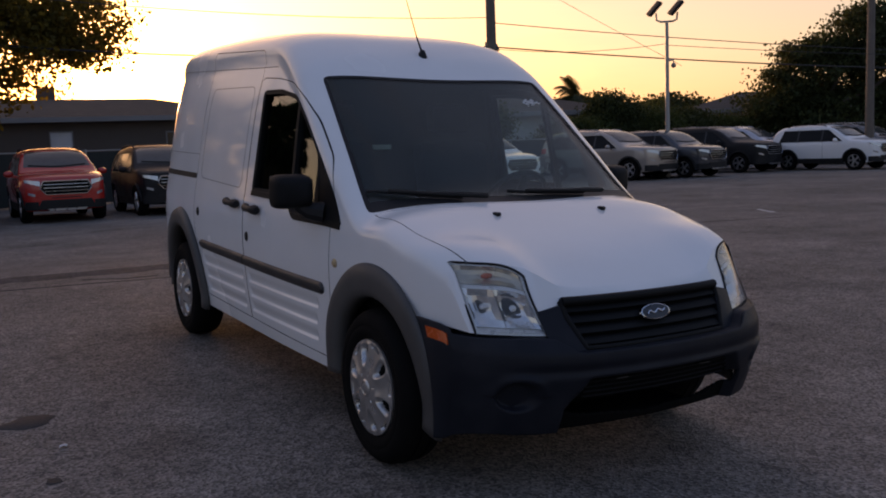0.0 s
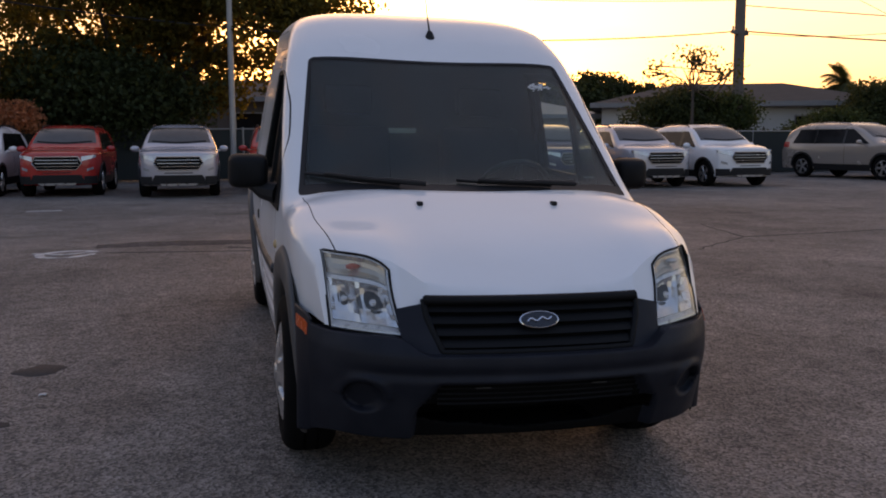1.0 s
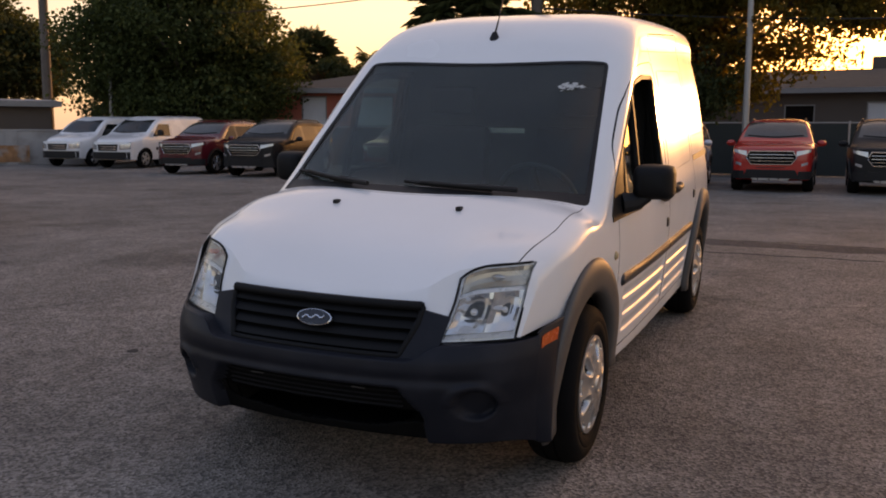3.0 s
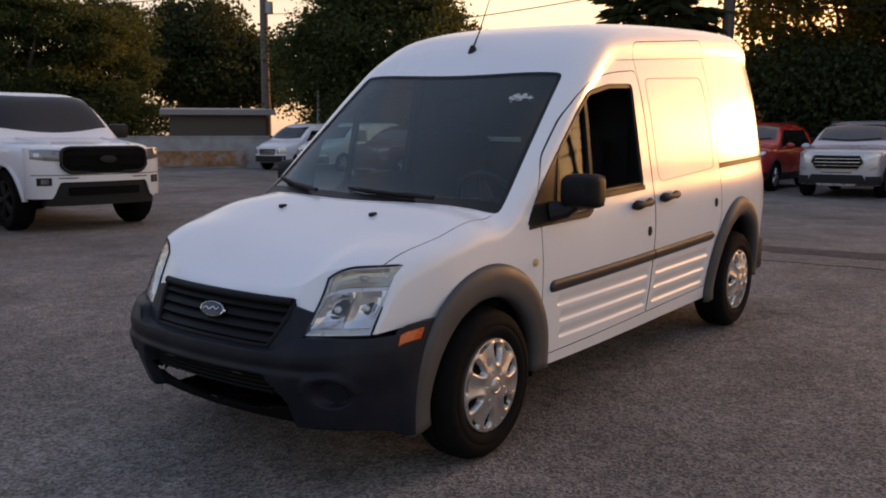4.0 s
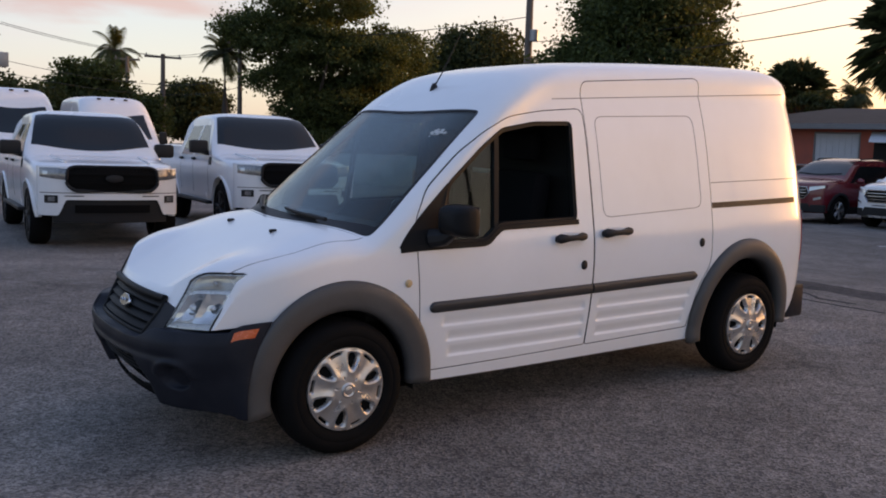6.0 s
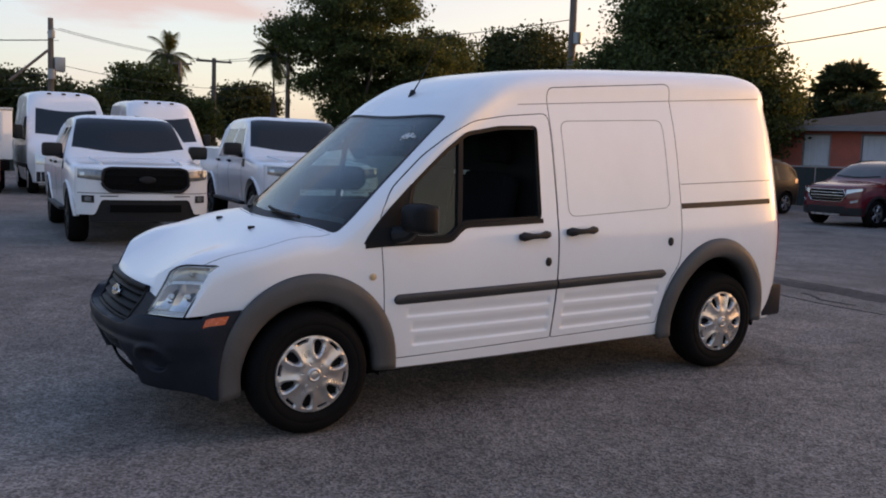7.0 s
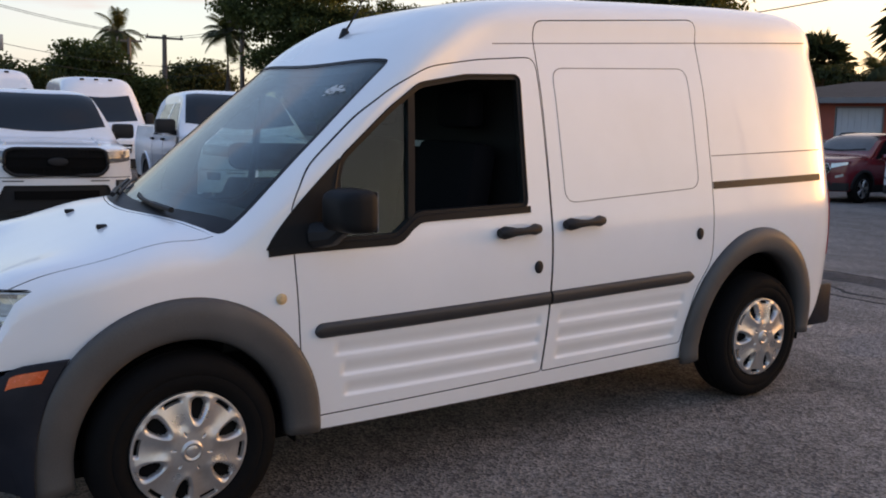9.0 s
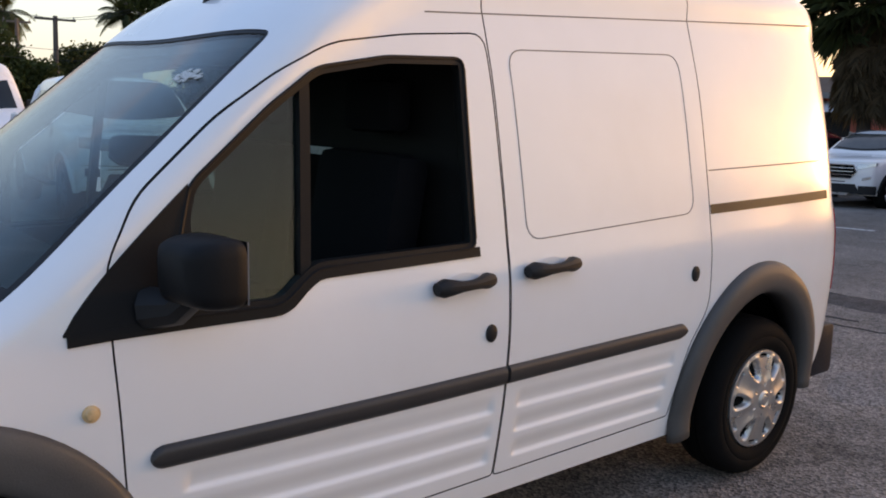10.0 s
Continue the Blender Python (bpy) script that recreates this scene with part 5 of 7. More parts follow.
class Shape:
    """The skin of a vehicle that faces -y, its front at y = 0."""

    def __init__(self, top, edge, side, plan, full, length):
        self.top, self.edge, self.side, self.plan, self.full, self.length = pchip(*top), pchip(*edge), pchip(*side), pchip(*plan), pchip(*full), length

    def x(self, y, z):
        ze, zt = self.edge(y), self.top(y)
        x = self.side(min(z, ze)) * self.plan(y)
        if z > ze:
            x *= max(1 - min((z - ze) / (zt - ze), 1) ** self.full(y), 0) ** (1 / self.full(y))
        return x

    def z(self, x, y):
        ze, zt, n = self.edge(y), self.top(y), self.full(y)
        q = min(abs(x) / (self.side(ze) * self.plan(y)), 0.999)
        return ze + (zt - ze) * (1 - q**n) ** (1 / n)

    def section(self, y, floor):
        ze, zt, n = self.edge(y), self.top(y), self.full(y)
        half = [(0, floor), (0.4, floor)]
        for k in range(13):
            z = floor + 0.01 + (ze - floor - 0.01) * k / 12
            half.append((self.side(z) * self.plan(y), z))
        xe = half[-1][0]
        for k in range(1, 9):
            a = math.pi / 2 * k / 9
            half.append((xe * math.cos(a) ** (2 / n), ze + (zt - ze) * math.sin(a) ** (2 / n)))
        return half + [(0, zt)]


def car_wheel(parent, x, y, r, w=0.22, rim=None, steel=False):
    s = 1 if x > 0 else -1
    root = new("wheel")
    root.parent = parent
    root.matrix_basis = Matrix.Translation((x, y, r)) @ Matrix.Diagonal((s, 1, 1, 1))
    part("tyre", lathe([(r * 0.62, -w), (r * 0.9, -w - 0.005), (r, -w + 0.04), (r, -0.04), (r * 0.9, 0.005), (r * 0.66, 0), (r * 0.62, -0.02)], 36, close=True), RUBBER, root, angle=50)
    bm = bmesh.new()
    add_lathe(bm, [(r * 0.66, -0.06), (r * 0.66, -0.005), (r * 0.60, -0.005), (r * 0.58, -0.06)], 36, close=True)
    for k in range(5):
        for off in (-0.13, 0.13):
            a = 2 * math.pi * k / 5
            b = a + off
            add_tube(bm, [(-0.02, 0.04 * math.cos(a), 0.04 * math.sin(a)), (-0.015, r * 0.62 * math.cos(b), r * 0.62 * math.sin(b))], [0.028, 0.02], 6)
    add_lathe(bm, [(0.001, 0.0), (r * 0.16, -0.004), (r * 0.18, -0.04), (0.001, -0.04)], 20)
    part("rim", bm, rim or ALLOY, root, angle=50)
    part("brake_disc", lathe([(0.001, -0.06), (r * 0.6, -0.06), (r * 0.6, -0.1), (0.001, -0.1)], 24), DARK_HOLE, root)
    return root


def finish_shell(sh, root, paint, floor, axles, r, stations, side_x, bend):
    bm = loft(lambda y: sh.section(y, floor), stations)
    for v in bm.verts:
        v.co.y += bend(abs(v.co.x)) * (1 - sstep(0.0, 0.9, v.co.y))
    body = part("body", bm, [paint, DARK_HOLE], root)
    for y in axles:
        for s in (-1, 1):
            c = lathe([(r * 1.16, (side_x - 0.32) * s), (r * 1.16, 1.4 * s)], 32)
            bmesh.ops.translate(c, vec=(0, y, r), verts=c.verts)
            boolean(body, c)
    finish(body.data, 40)
    return body


def flank(sh, s, fn, nu, nv, out, thick):
    return sheet(lambda u, v: (lambda y, z: (s * (sh.x(y, z) + out), y, z))(*fn(u, v)), nu, nv, (-s * thick, 0, 0))


def roofward(sh, fn, nu, nv, out):
    return sheet(lambda u, v: (lambda x, y: (x, y, sh.z(x, y) + out))(*fn(u, v)), nu, nv, (0, 0.004, -0.012))


def tapered(y0, y1, za, zb, lean0, lean1):
    """A side window: a strip between two heights with leaning ends."""
    return lambda u, v: (y0 + lean0 * v + (y1 + lean1 * v - y0 - lean0 * v) * u, za + (zb - za) * v)


def front_plates(root, f, plates):
    """Plates on the front face: name, material, corners (x, z) of the lower and upper edge, how far proud."""
    for nm, mt, (xa, xb, z0), (xc, xd, z1), out in plates:
        part(nm, sheet(lambda u, v: f((xa + (xb - xa) * u) * (1 - v) + (xc + (xd - xc) * u) * v, z0 + (z1 - z0) * v, out), 8, 4, (0, 0.05, 0)), mt, root)


def suv(length, width, height, paint, label, big=False):
    root = group_of("sport_utility_vehicle", label, "car")
    kl, kw, kh = length / 4.1, width / 1.77, height / 1.64
    X, Y, Z = (lambda v: [a * kw for a in v]), (lambda v: [a * kl for a in v]), (lambda v: [a * kh for a in v])
    sh = Shape((Y([0.05, 0.10, 0.3, 0.65, 1.0, 1.06, 1.75, 2.2, 3.0, 3.6, 3.88, 4.02, 4.1]), Z([0.90, 0.97, 1.03, 1.07, 1.105, 1.145, 1.545, 1.62, 1.63, 1.575, 1.47, 1.2, 0.95])),
               (Y([0.05, 0.3, 1.0, 1.75, 2.3, 3.6, 4.1]), Z([0.72, 0.86, 0.98, 1.37, 1.42, 1.36, 0.80])),
               (Z([0.18, 0.45, 0.70, 0.92, 1.0, 1.4, 1.62]), X([0.80, 0.865, 0.885, 0.870, 0.845, 0.70, 0.58])),
               (Y([0.05, 0.2, 0.5, 1.0, 3.3, 3.9, 4.1]), [0.90, 0.95, 0.985, 1, 1, 0.95, 0.86]),
               (Y([0.05, 0.6, 1.0, 1.06, 1.8, 4.1]), [5, 4.5, 3.2, 3, 3.2, 3]), length)
    axles, r = (0.80 * kl, 3.32 * kl), 0.335 * kh
    finish_shell(sh, root, paint, 0.26 * kh, axles, r, Y(list(np.linspace(0.05, 0.3, 7)) + list(np.linspace(0.35, 3.6, 40)) + list(np.linspace(3.65, 4.1, 9))), 0.88 * kw, lambda x: (0.10 * (x / 0.8 / kw) ** 2 + 0.15 * (x / 0.8 / kw) ** 6) * kl)

    def f(x, z, out=0.0):
        q = abs(x) / (0.80 * kw)
        return (x, (0.10 * q * q + 0.15 * q**6) * kl - 0.02 + 0.22 * max(z / kh - 0.72, 0) ** 1.3 + 0.05 * max(0.45 - z / kh, 0) - out, z)

    k = kh
    part("front_fascia", sheet(lambda u, v: f((2 * u - 1) * 0.80 * kw, (0.30 + 0.655 * v) * k), 32, 16, (0, 0.12, 0)), paint, root, angle=60)
    w = kw
    front_plates(root, f, [
        ("grille", DARK_HOLE, (-0.41 * w, 0.41 * w, 0.615 * k), (-0.52 * w, 0.52 * w, 0.755 * k), 0.012),
        ("grille", DARK_HOLE, (-0.52 * w, 0.52 * w, 0.755 * k), (-0.45 * w, 0.45 * w, 0.895 * k), 0.012),
        ("lower_intake", BLACK_PLASTIC, (-0.60 * w, 0.60 * w, 0.30 * k), (-0.50 * w, 0.50 * w, 0.50 * k), 0.014),
        ("skid_plate", ALLOY, (-0.36 * w, 0.36 * w, 0.27 * k), (-0.40 * w, 0.40 * w, 0.315 * k), 0.03),
        ("bumper_slot", BLACK_PLASTIC, (-0.30 * w, 0.30 * w, 0.535 * k), (-0.30 * w, 0.30 * w, 0.555 * k), 0.010),
    ])
    for z in (0.68, 0.75, 0.82):
        part("grille_bar", sheet(lambda u, v: f((2 * u - 1) * 0.45 * w, (z + 0.010 * v) * k, 0.018), 12, 2, (0, 0.02, 0)), DULL_CHROME, root)
    rim = [(-0.41, 0.615), (0.41, 0.615), (0.52, 0.755), (0.45, 0.895), (-0.45, 0.895), (-0.52, 0.755)]
    pts = []
    for i, p in enumerate(rim):
        q = rim[(i + 1) % 6]
        pts += [f((p[0] + (q[0] - p[0]) * t) * w, (p[1] + (q[1] - p[1]) * t) * k, 0.022) for t in np.linspace(0, 1, 9)[:-1]]
    part("grille_frame", tube(pts + pts[:1], 0.013, 6), DULL_CHROME, root)
    for s in (1, -1):
        part("headlamp", sheet(lambda u, v: f(s * (0.515 + 0.285 * u) * w, (0.795 + 0.085 * u + (0.105 - 0.045 * u) * v) * k, 0.016), 8, 4, (0, 0.06, 0)), CAR_LAMP, root)
        part("fog_lamp", sheet(lambda u, v: f(s * (0.62 + 0.13 * u) * w, (0.575 + 0.04 * u + 0.055 * v) * k, 0.014), 4, 3, (0, 0.05, 0)), CAR_LAMP, root)
        part("corner_cladding", sheet(lambda u, v: f(s * (0.56 + 0.25 * u) * w, (0.29 + (0.18) * v) * k, 0.012), 6, 4, (0, 0.08, 0)), BLACK_PLASTIC, root)
        part("side_glass", flank(sh, s, tapered(1.22 * kl, 3.70 * kl, 1.01 * k, 1.43 * k, 0.58 * kl, -0.18 * kl), 16, 4, 0.004, 0.012), SIDE_GLASS, root)
        for yy in (1.98, 2.90):
            part("pillar", flank(sh, s, tapered(yy * kl, (yy + 0.06) * kl, 1.0 * k, 1.44 * k, 0, 0), 2, 4, 0.008, 0.012), BLACK_GLOSS, root)
        part("door_seam", flank(sh, s, tapered(1.95 * kl, 1.958 * kl, 0.42 * k, 1.0 * k, 0, 0), 1, 6, 0.002, 0.004), BLACK_PLASTIC, root)
        part("sill_cladding", flank(sh, s, tapered(1.18 * kl, 2.93 * kl, 0.24 * k, 0.42 * k, 0, 0), 8, 2, 0.012, 0.03), BLACK_PLASTIC, root)
        for yc in axles:
            bm = bmesh.new()
            rows = []
            for a in np.linspace(0, math.pi, 20):
                rows.append([bm.verts.new((s * (sh.x(yc - r * q * math.cos(a), max(r + r * q * math.sin(a), 0.3)) + h), yc - r * q * math.cos(a), r + r * q * math.sin(a))) for q, h in ((1.12, -0.05), (1.13, 0.015), (1.30, 0.012), (1.31, -0.02))])
            for a, b in zip(rows, rows[1:]):
                for i in range(3):
                    bm.faces.new((a[i], a[i + 1], b[i + 1], b[i]))
            bmesh.ops.recalc_face_normals(bm, faces=bm.faces)
            part("arch_cladding", bm, BLACK_PLASTIC, root)
            car_wheel(root, s * 0.865 * kw, yc, r)
        mb = bmesh.new()
        bmesh.ops.create_icosphere(mb, subdivisions=2, radius=1, matrix=Matrix.Translation((s * 0.99 * kw, 1.42 * kl, 1.06 * k)) @ Matrix.Diagonal((0.11, 0.07, 0.075, 1)))
        add_tube(mb, [(s * 0.84 * kw, 1.40 * kl, 1.0 * k), (s * 0.95 * kw, 1.42 * kl, 1.03 * k)], 0.03, 6)
        part("door_mirror", mb, paint, root)
        part("roof_rail", tube([(s * sh.side(1.42 * k) * 0.86, y * kl, sh.z(sh.side(1.42 * k) * 0.86, y * kl) + h) for y, h in ((1.95, 0.0), (2.05, 0.045), (2.6, 0.055), (3.3, 0.045), (3.45, 0.0))], 0.018, 6), BLACK_PLASTIC if not big else ALLOY, root)
        part("tail_lamp", flank(sh, s, tapered(3.80 * kl, 4.02 * kl, 0.90 * k, 1.06 * k, 0.02, -0.03), 3, 3, 0.006, 0.02), RED_LENS, root)
    part("windscreen", roofward(sh, lambda u, v: ((2 * u - 1) * (0.70 - 0.11 * v) * kw, (1.10 + 0.10 * (2 * u - 1) ** 2 + 0.62 * v) * kl), 14, 8, 0.005), SKY_GREY_GLASS, root)
    part("wipers", tube([((2 * t - 1) * 0.6 * kw, (1.13 + 0.09 * (2 * t - 1) ** 2) * kl, sh.z((2 * t - 1) * 0.6 * kw, (1.13 + 0.09 * (2 * t - 1) ** 2) * kl) + 0.015) for t in np.linspace(0, 1, 12)], 0.012, 5), BLACK_PLASTIC, root)
    return root


def pickup(paint, label):
    root = group_of("pickup_truck", label, "truck")
    L, r = 5.35, 0.385
    sh = Shape(([0.05, 0.12, 0.35, 1.2, 1.32, 1.40, 2.05, 2.4, 3.2, 3.48, 3.56, 5.3, L], [0.985, 1.045, 1.09, 1.155, 1.175, 1.235, 1.745, 1.805, 1.80, 1.74, 1.30, 1.30, 1.27]),
               ([0.05, 0.35, 1.2, 1.4, 2.05, 3.44, 3.56, L], [0.76, 0.93, 1.03, 1.10, 1.60, 1.62, 1.22, 1.22]),
               ([0.30, 0.55, 0.9, 1.08, 1.2, 1.5, 1.7], [0.86, 0.91, 0.93, 0.915, 0.885, 0.77, 0.68]),
               ([0.05, 0.25, 0.6, 1.2, 5.0, L], [0.90, 0.96, 0.985, 1, 1, 0.97]),
               ([0.05, 1.2, 1.4, 2.05, 3.5, L], [5, 4.5, 3.4, 4.4, 4.4, 8]), L)
    axles = (0.88, 4.10)
    finish_shell(sh, root, paint, 0.42, axles, r, sorted(list(np.linspace(0.05, 0.35, 7)) + list(np.linspace(0.4, 3.4, 38)) + list(np.linspace(3.42, 3.62, 9)) + list(np.linspace(3.8, L, 12))), 0.93, lambda x: 0.13 * (x / 0.86) ** 2 + 0.14 * (x / 0.86) ** 6)

    def f(x, z, out=0.0):
        q = abs(x) / 0.86
        z -= 0.045 * sstep(0.64, 0.80, z)
        return (x, 0.13 * q * q + 0.14 * q**6 - 0.03 + 0.28 * max(z - 0.95, 0) + 0.10 * max(0.55 - z, 0) - out, z)

    def belly(x):
        """The lower edge of the painted fascia: high over the black chin, low at the corners."""
        return 0.625 - 0.20 * sstep(0.55, 0.66, abs(x))

    part("front_fascia", sheet(lambda u, v: (lambda x: f(x, belly(x) + (1.085 - belly(x)) * v))((2 * u - 1) * 0.86), 64, 16, (0, 0.14, 0)), paint, root, angle=60)
    part("chin", sheet(lambda u, v: (lambda x: f(x, 0.33 + (max(belly(x), 0.46) - 0.003 - 0.33) * v, -0.03))((2 * u - 1) * 0.70), 48, 8, (0, 0.12, 0)), BLACK_PLASTIC, root, "black plastic chin under the bumper", 60)
    part("intake_slot", sheet(lambda u, v: f((2 * u - 1) * 0.46, 0.46 + 0.10 * v, -0.008), 12, 3, (0, 0.05, 0)), DARK_HOLE, root)
    # grille: a rounded six-sided black mouth with a mesh, two bars and an oval badge
    ring = rounded([(-0.47, 0.785), (0.47, 0.785), (0.565, 0.87), (0.545, 1.06), (0.46, 1.092), (-0.46, 1.092), (-0.545, 1.06), (-0.565, 0.87)], 0.05, 4)
    wide = pchip([0.785, 0.80, 0.87, 0.95, 1.06, 1.092], [0.45, 0.49, 0.56, 0.56, 0.535, 0.46])
    gb = sheet(lambda u, v: (lambda z: f((2 * u - 1) * wide(z), z, 0.02))(0.787 + 0.303 * v), 24, 14, (0, 0.06, 0))
    part("grille", gb, DARK_HOLE, root, "black mesh grille")
    part("grille_frame", tube([f(x, z, 0.028) for x, z in ring + ring[:1]], 0.020, 8), BLACK_PLASTIC, root, angle=60)
    for z, hh in ((0.865, 0.028), (0.985, 0.028)):
        part("grille_bar", sheet(lambda u, v: f((2 * u - 1) * 0.53, z + hh * v, 0.034), 16, 2, (0, 0.03, 0)), DARK_HOLE, root)
    msh = bmesh.new()
    for i in range(22):
        x = -0.50 + i / 21
        add_tube(msh, [f(x, 0.81, 0.024), f(x, 1.07, 0.024)], 0.005, 4)
    part("grille_mesh", msh, DARK_HOLE, root)
    bd = lathe([(0.001, -0.006), (0.105, -0.006), (0.110, 0.0), (0.104, 0.008), (0.090, 0.010), (0.001, 0.012)], 28, "y")
    bmesh.ops.transform(bd, matrix=Matrix.Translation(f(0, 0.945, 0.052)) @ Matrix.Diagonal((1, -1, 0.42, 1)), verts=bd.verts)
    bmesh.ops.recalc_face_normals(bd, faces=bd.faces)
    part("grille_badge", bd, BLACK_PLASTIC, root, "dark oval badge")
    part("bumper_crease", sheet(lambda u, v: f((2 * u - 1) * 0.845, 0.737 + 0.014 * v, 0.004), 32, 1, (0, 0.01, 0)), BLACK_PLASTIC, root)
    for s in (1, -1):
        part("bumper_slot", sheet(lambda u, v: f(s * (0.36 + 0.22 * u), 0.672 + 0.018 * v, 0.005), 5, 2, (0, 0.02, 0)), BLACK_PLASTIC, root)
        part("headlamp", sheet(lambda u, v: f(s * (0.545 + 0.30 * u), 0.925 + 0.03 * u * u + (0.135 - 0.02 * u) * v + 0.012 * math.sin(math.pi * u) * v, 0.012 - 0.01 * u), 10, 5, (0, 0.09, 0)), DARK_LAMP, root, "smoked wrap-round headlamp")
        part("headlamp_projector", sheet(lambda u, v: f(s * (0.62 + 0.10 * u), 0.955 + 0.06 * v, 0.016), 4, 3, (0, 0.02, 0)), DARK_LAMP, root)
        part("headlamp_reflector", sheet(lambda u, v: f(s * (0.765 + 0.05 * u), 0.985 + 0.045 * v, 0.008), 3, 3, (0, 0.02, 0)), CAR_LAMP, root)
        part("fog_pocket", sheet(lambda u, v: f(s * (0.655 + 0.145 * u), 0.585 + 0.105 * v, 0.008), 5, 3, (0, 0.06, 0)), BLACK_PLASTIC, root)
        part("fog_lamp", sheet(lambda u, v: f(s * (0.69 + 0.075 * u), 0.605 + 0.06 * v, 0.016), 3, 3, (0, 0.02, 0)), DARK_LAMP, root)
        part("side_glass", flank(sh, s, tapered(1.56, 3.40, 1.13, 1.60, 0.60, -0.10), 16, 4, 0.004, 0.012), CAR_GLASS, root)
        part("pillar", flank(sh, s, tapered(2.50, 2.58, 1.12, 1.615, 0, 0), 2, 4, 0.008, 0.012), paint, root)
        for yy in (1.55, 2.53, 3.42):
            part("door_seam", flank(sh, s, tapered(yy, yy + 0.009, 0.55, 1.15, 0, 0), 1, 6, 0.002, 0.004), BLACK_PLASTIC, root)
        for yy in (2.34, 3.22):
            part("handle", tube([(s * (sh.x(yy, 1.07) + 0.03), yy, 1.07), (s * (sh.x(yy, 1.07) + 0.03), yy + 0.17, 1.07)], 0.022, 6), BLACK_PLASTIC, root)
        part("fender_vent", flank(sh, s, tapered(1.36, 1.50, 0.99, 1.11, 0.03, 0.0), 2, 2, 0.008, 0.012), BLACK_PLASTIC, root)
        part("running_board", box(min(s * 0.82, s * 0.98), max(s * 0.82, s * 0.98), 1.45, 3.55, 0.40, 0.45, 0.02), BLACK_PLASTIC, root)
        for yc in axles:
            bm = bmesh.new()
            rows = []
            for a in np.linspace(0, math.pi, 20):
                rows.append([bm.verts.new((s * (sh.x(min(max(yc - r * q * math.cos(a), 0.1), L), r + r * q * math.sin(a)) + h), yc - r * q * math.cos(a), r + r * q * math.sin(a))) for q, h in ((1.13, -0.06), (1.14, 0.02), (1.22, 0.02), (1.24, -0.02))])
            for a, b in zip(rows, rows[1:]):
                for i in range(3):
                    bm.faces.new((a[i], a[i + 1], b[i + 1], b[i]))
            bmesh.ops.recalc_face_normals(bm, faces=bm.faces)
            part("arch_lip", bm, paint, root)
            car_wheel(root, s * 0.92, yc, r, 0.25, BLACK_PLASTIC)
        mb = bmesh.new()
        add_box(mb, s * 1.04 - 0.14, s * 1.04 + 0.14, 1.60, 1.76, 1.16, 1.36, 0.05)
        add_tube(mb, [(s * 0.88, 1.70, 1.16), (s * 1.0, 1.70, 1.2)], 0.04, 6)
        part("door_mirror", mb, BLACK_PLASTIC, root)
        part("bonnet_ridge", tube([(s * (0.52 + 0.06 * t), 0.35 + 0.9 * t, sh.z(0.52 + 0.06 * t, 0.35 + 0.9 * t) + 0.002) for t in np.linspace(0, 1, 10)], 0.018, 8), paint, root, angle=80)
    part("windscreen", roofward(sh, lambda u, v: ((2 * u - 1) * (0.79 - 0.12 * v), 1.40 + 0.13 * (2 * u - 1) ** 2 + (0.60 - 0.08 * (2 * u - 1) ** 2) * v), 24, 14, 0.010), CAR_GLASS, root)
    bed = bmesh.new()
    add_box(bed, -0.72, 0.72, 3.62, 5.22, 1.296, 1.306)
    part("bed_cover", bed, BLACK_PLASTIC, root)
    return root


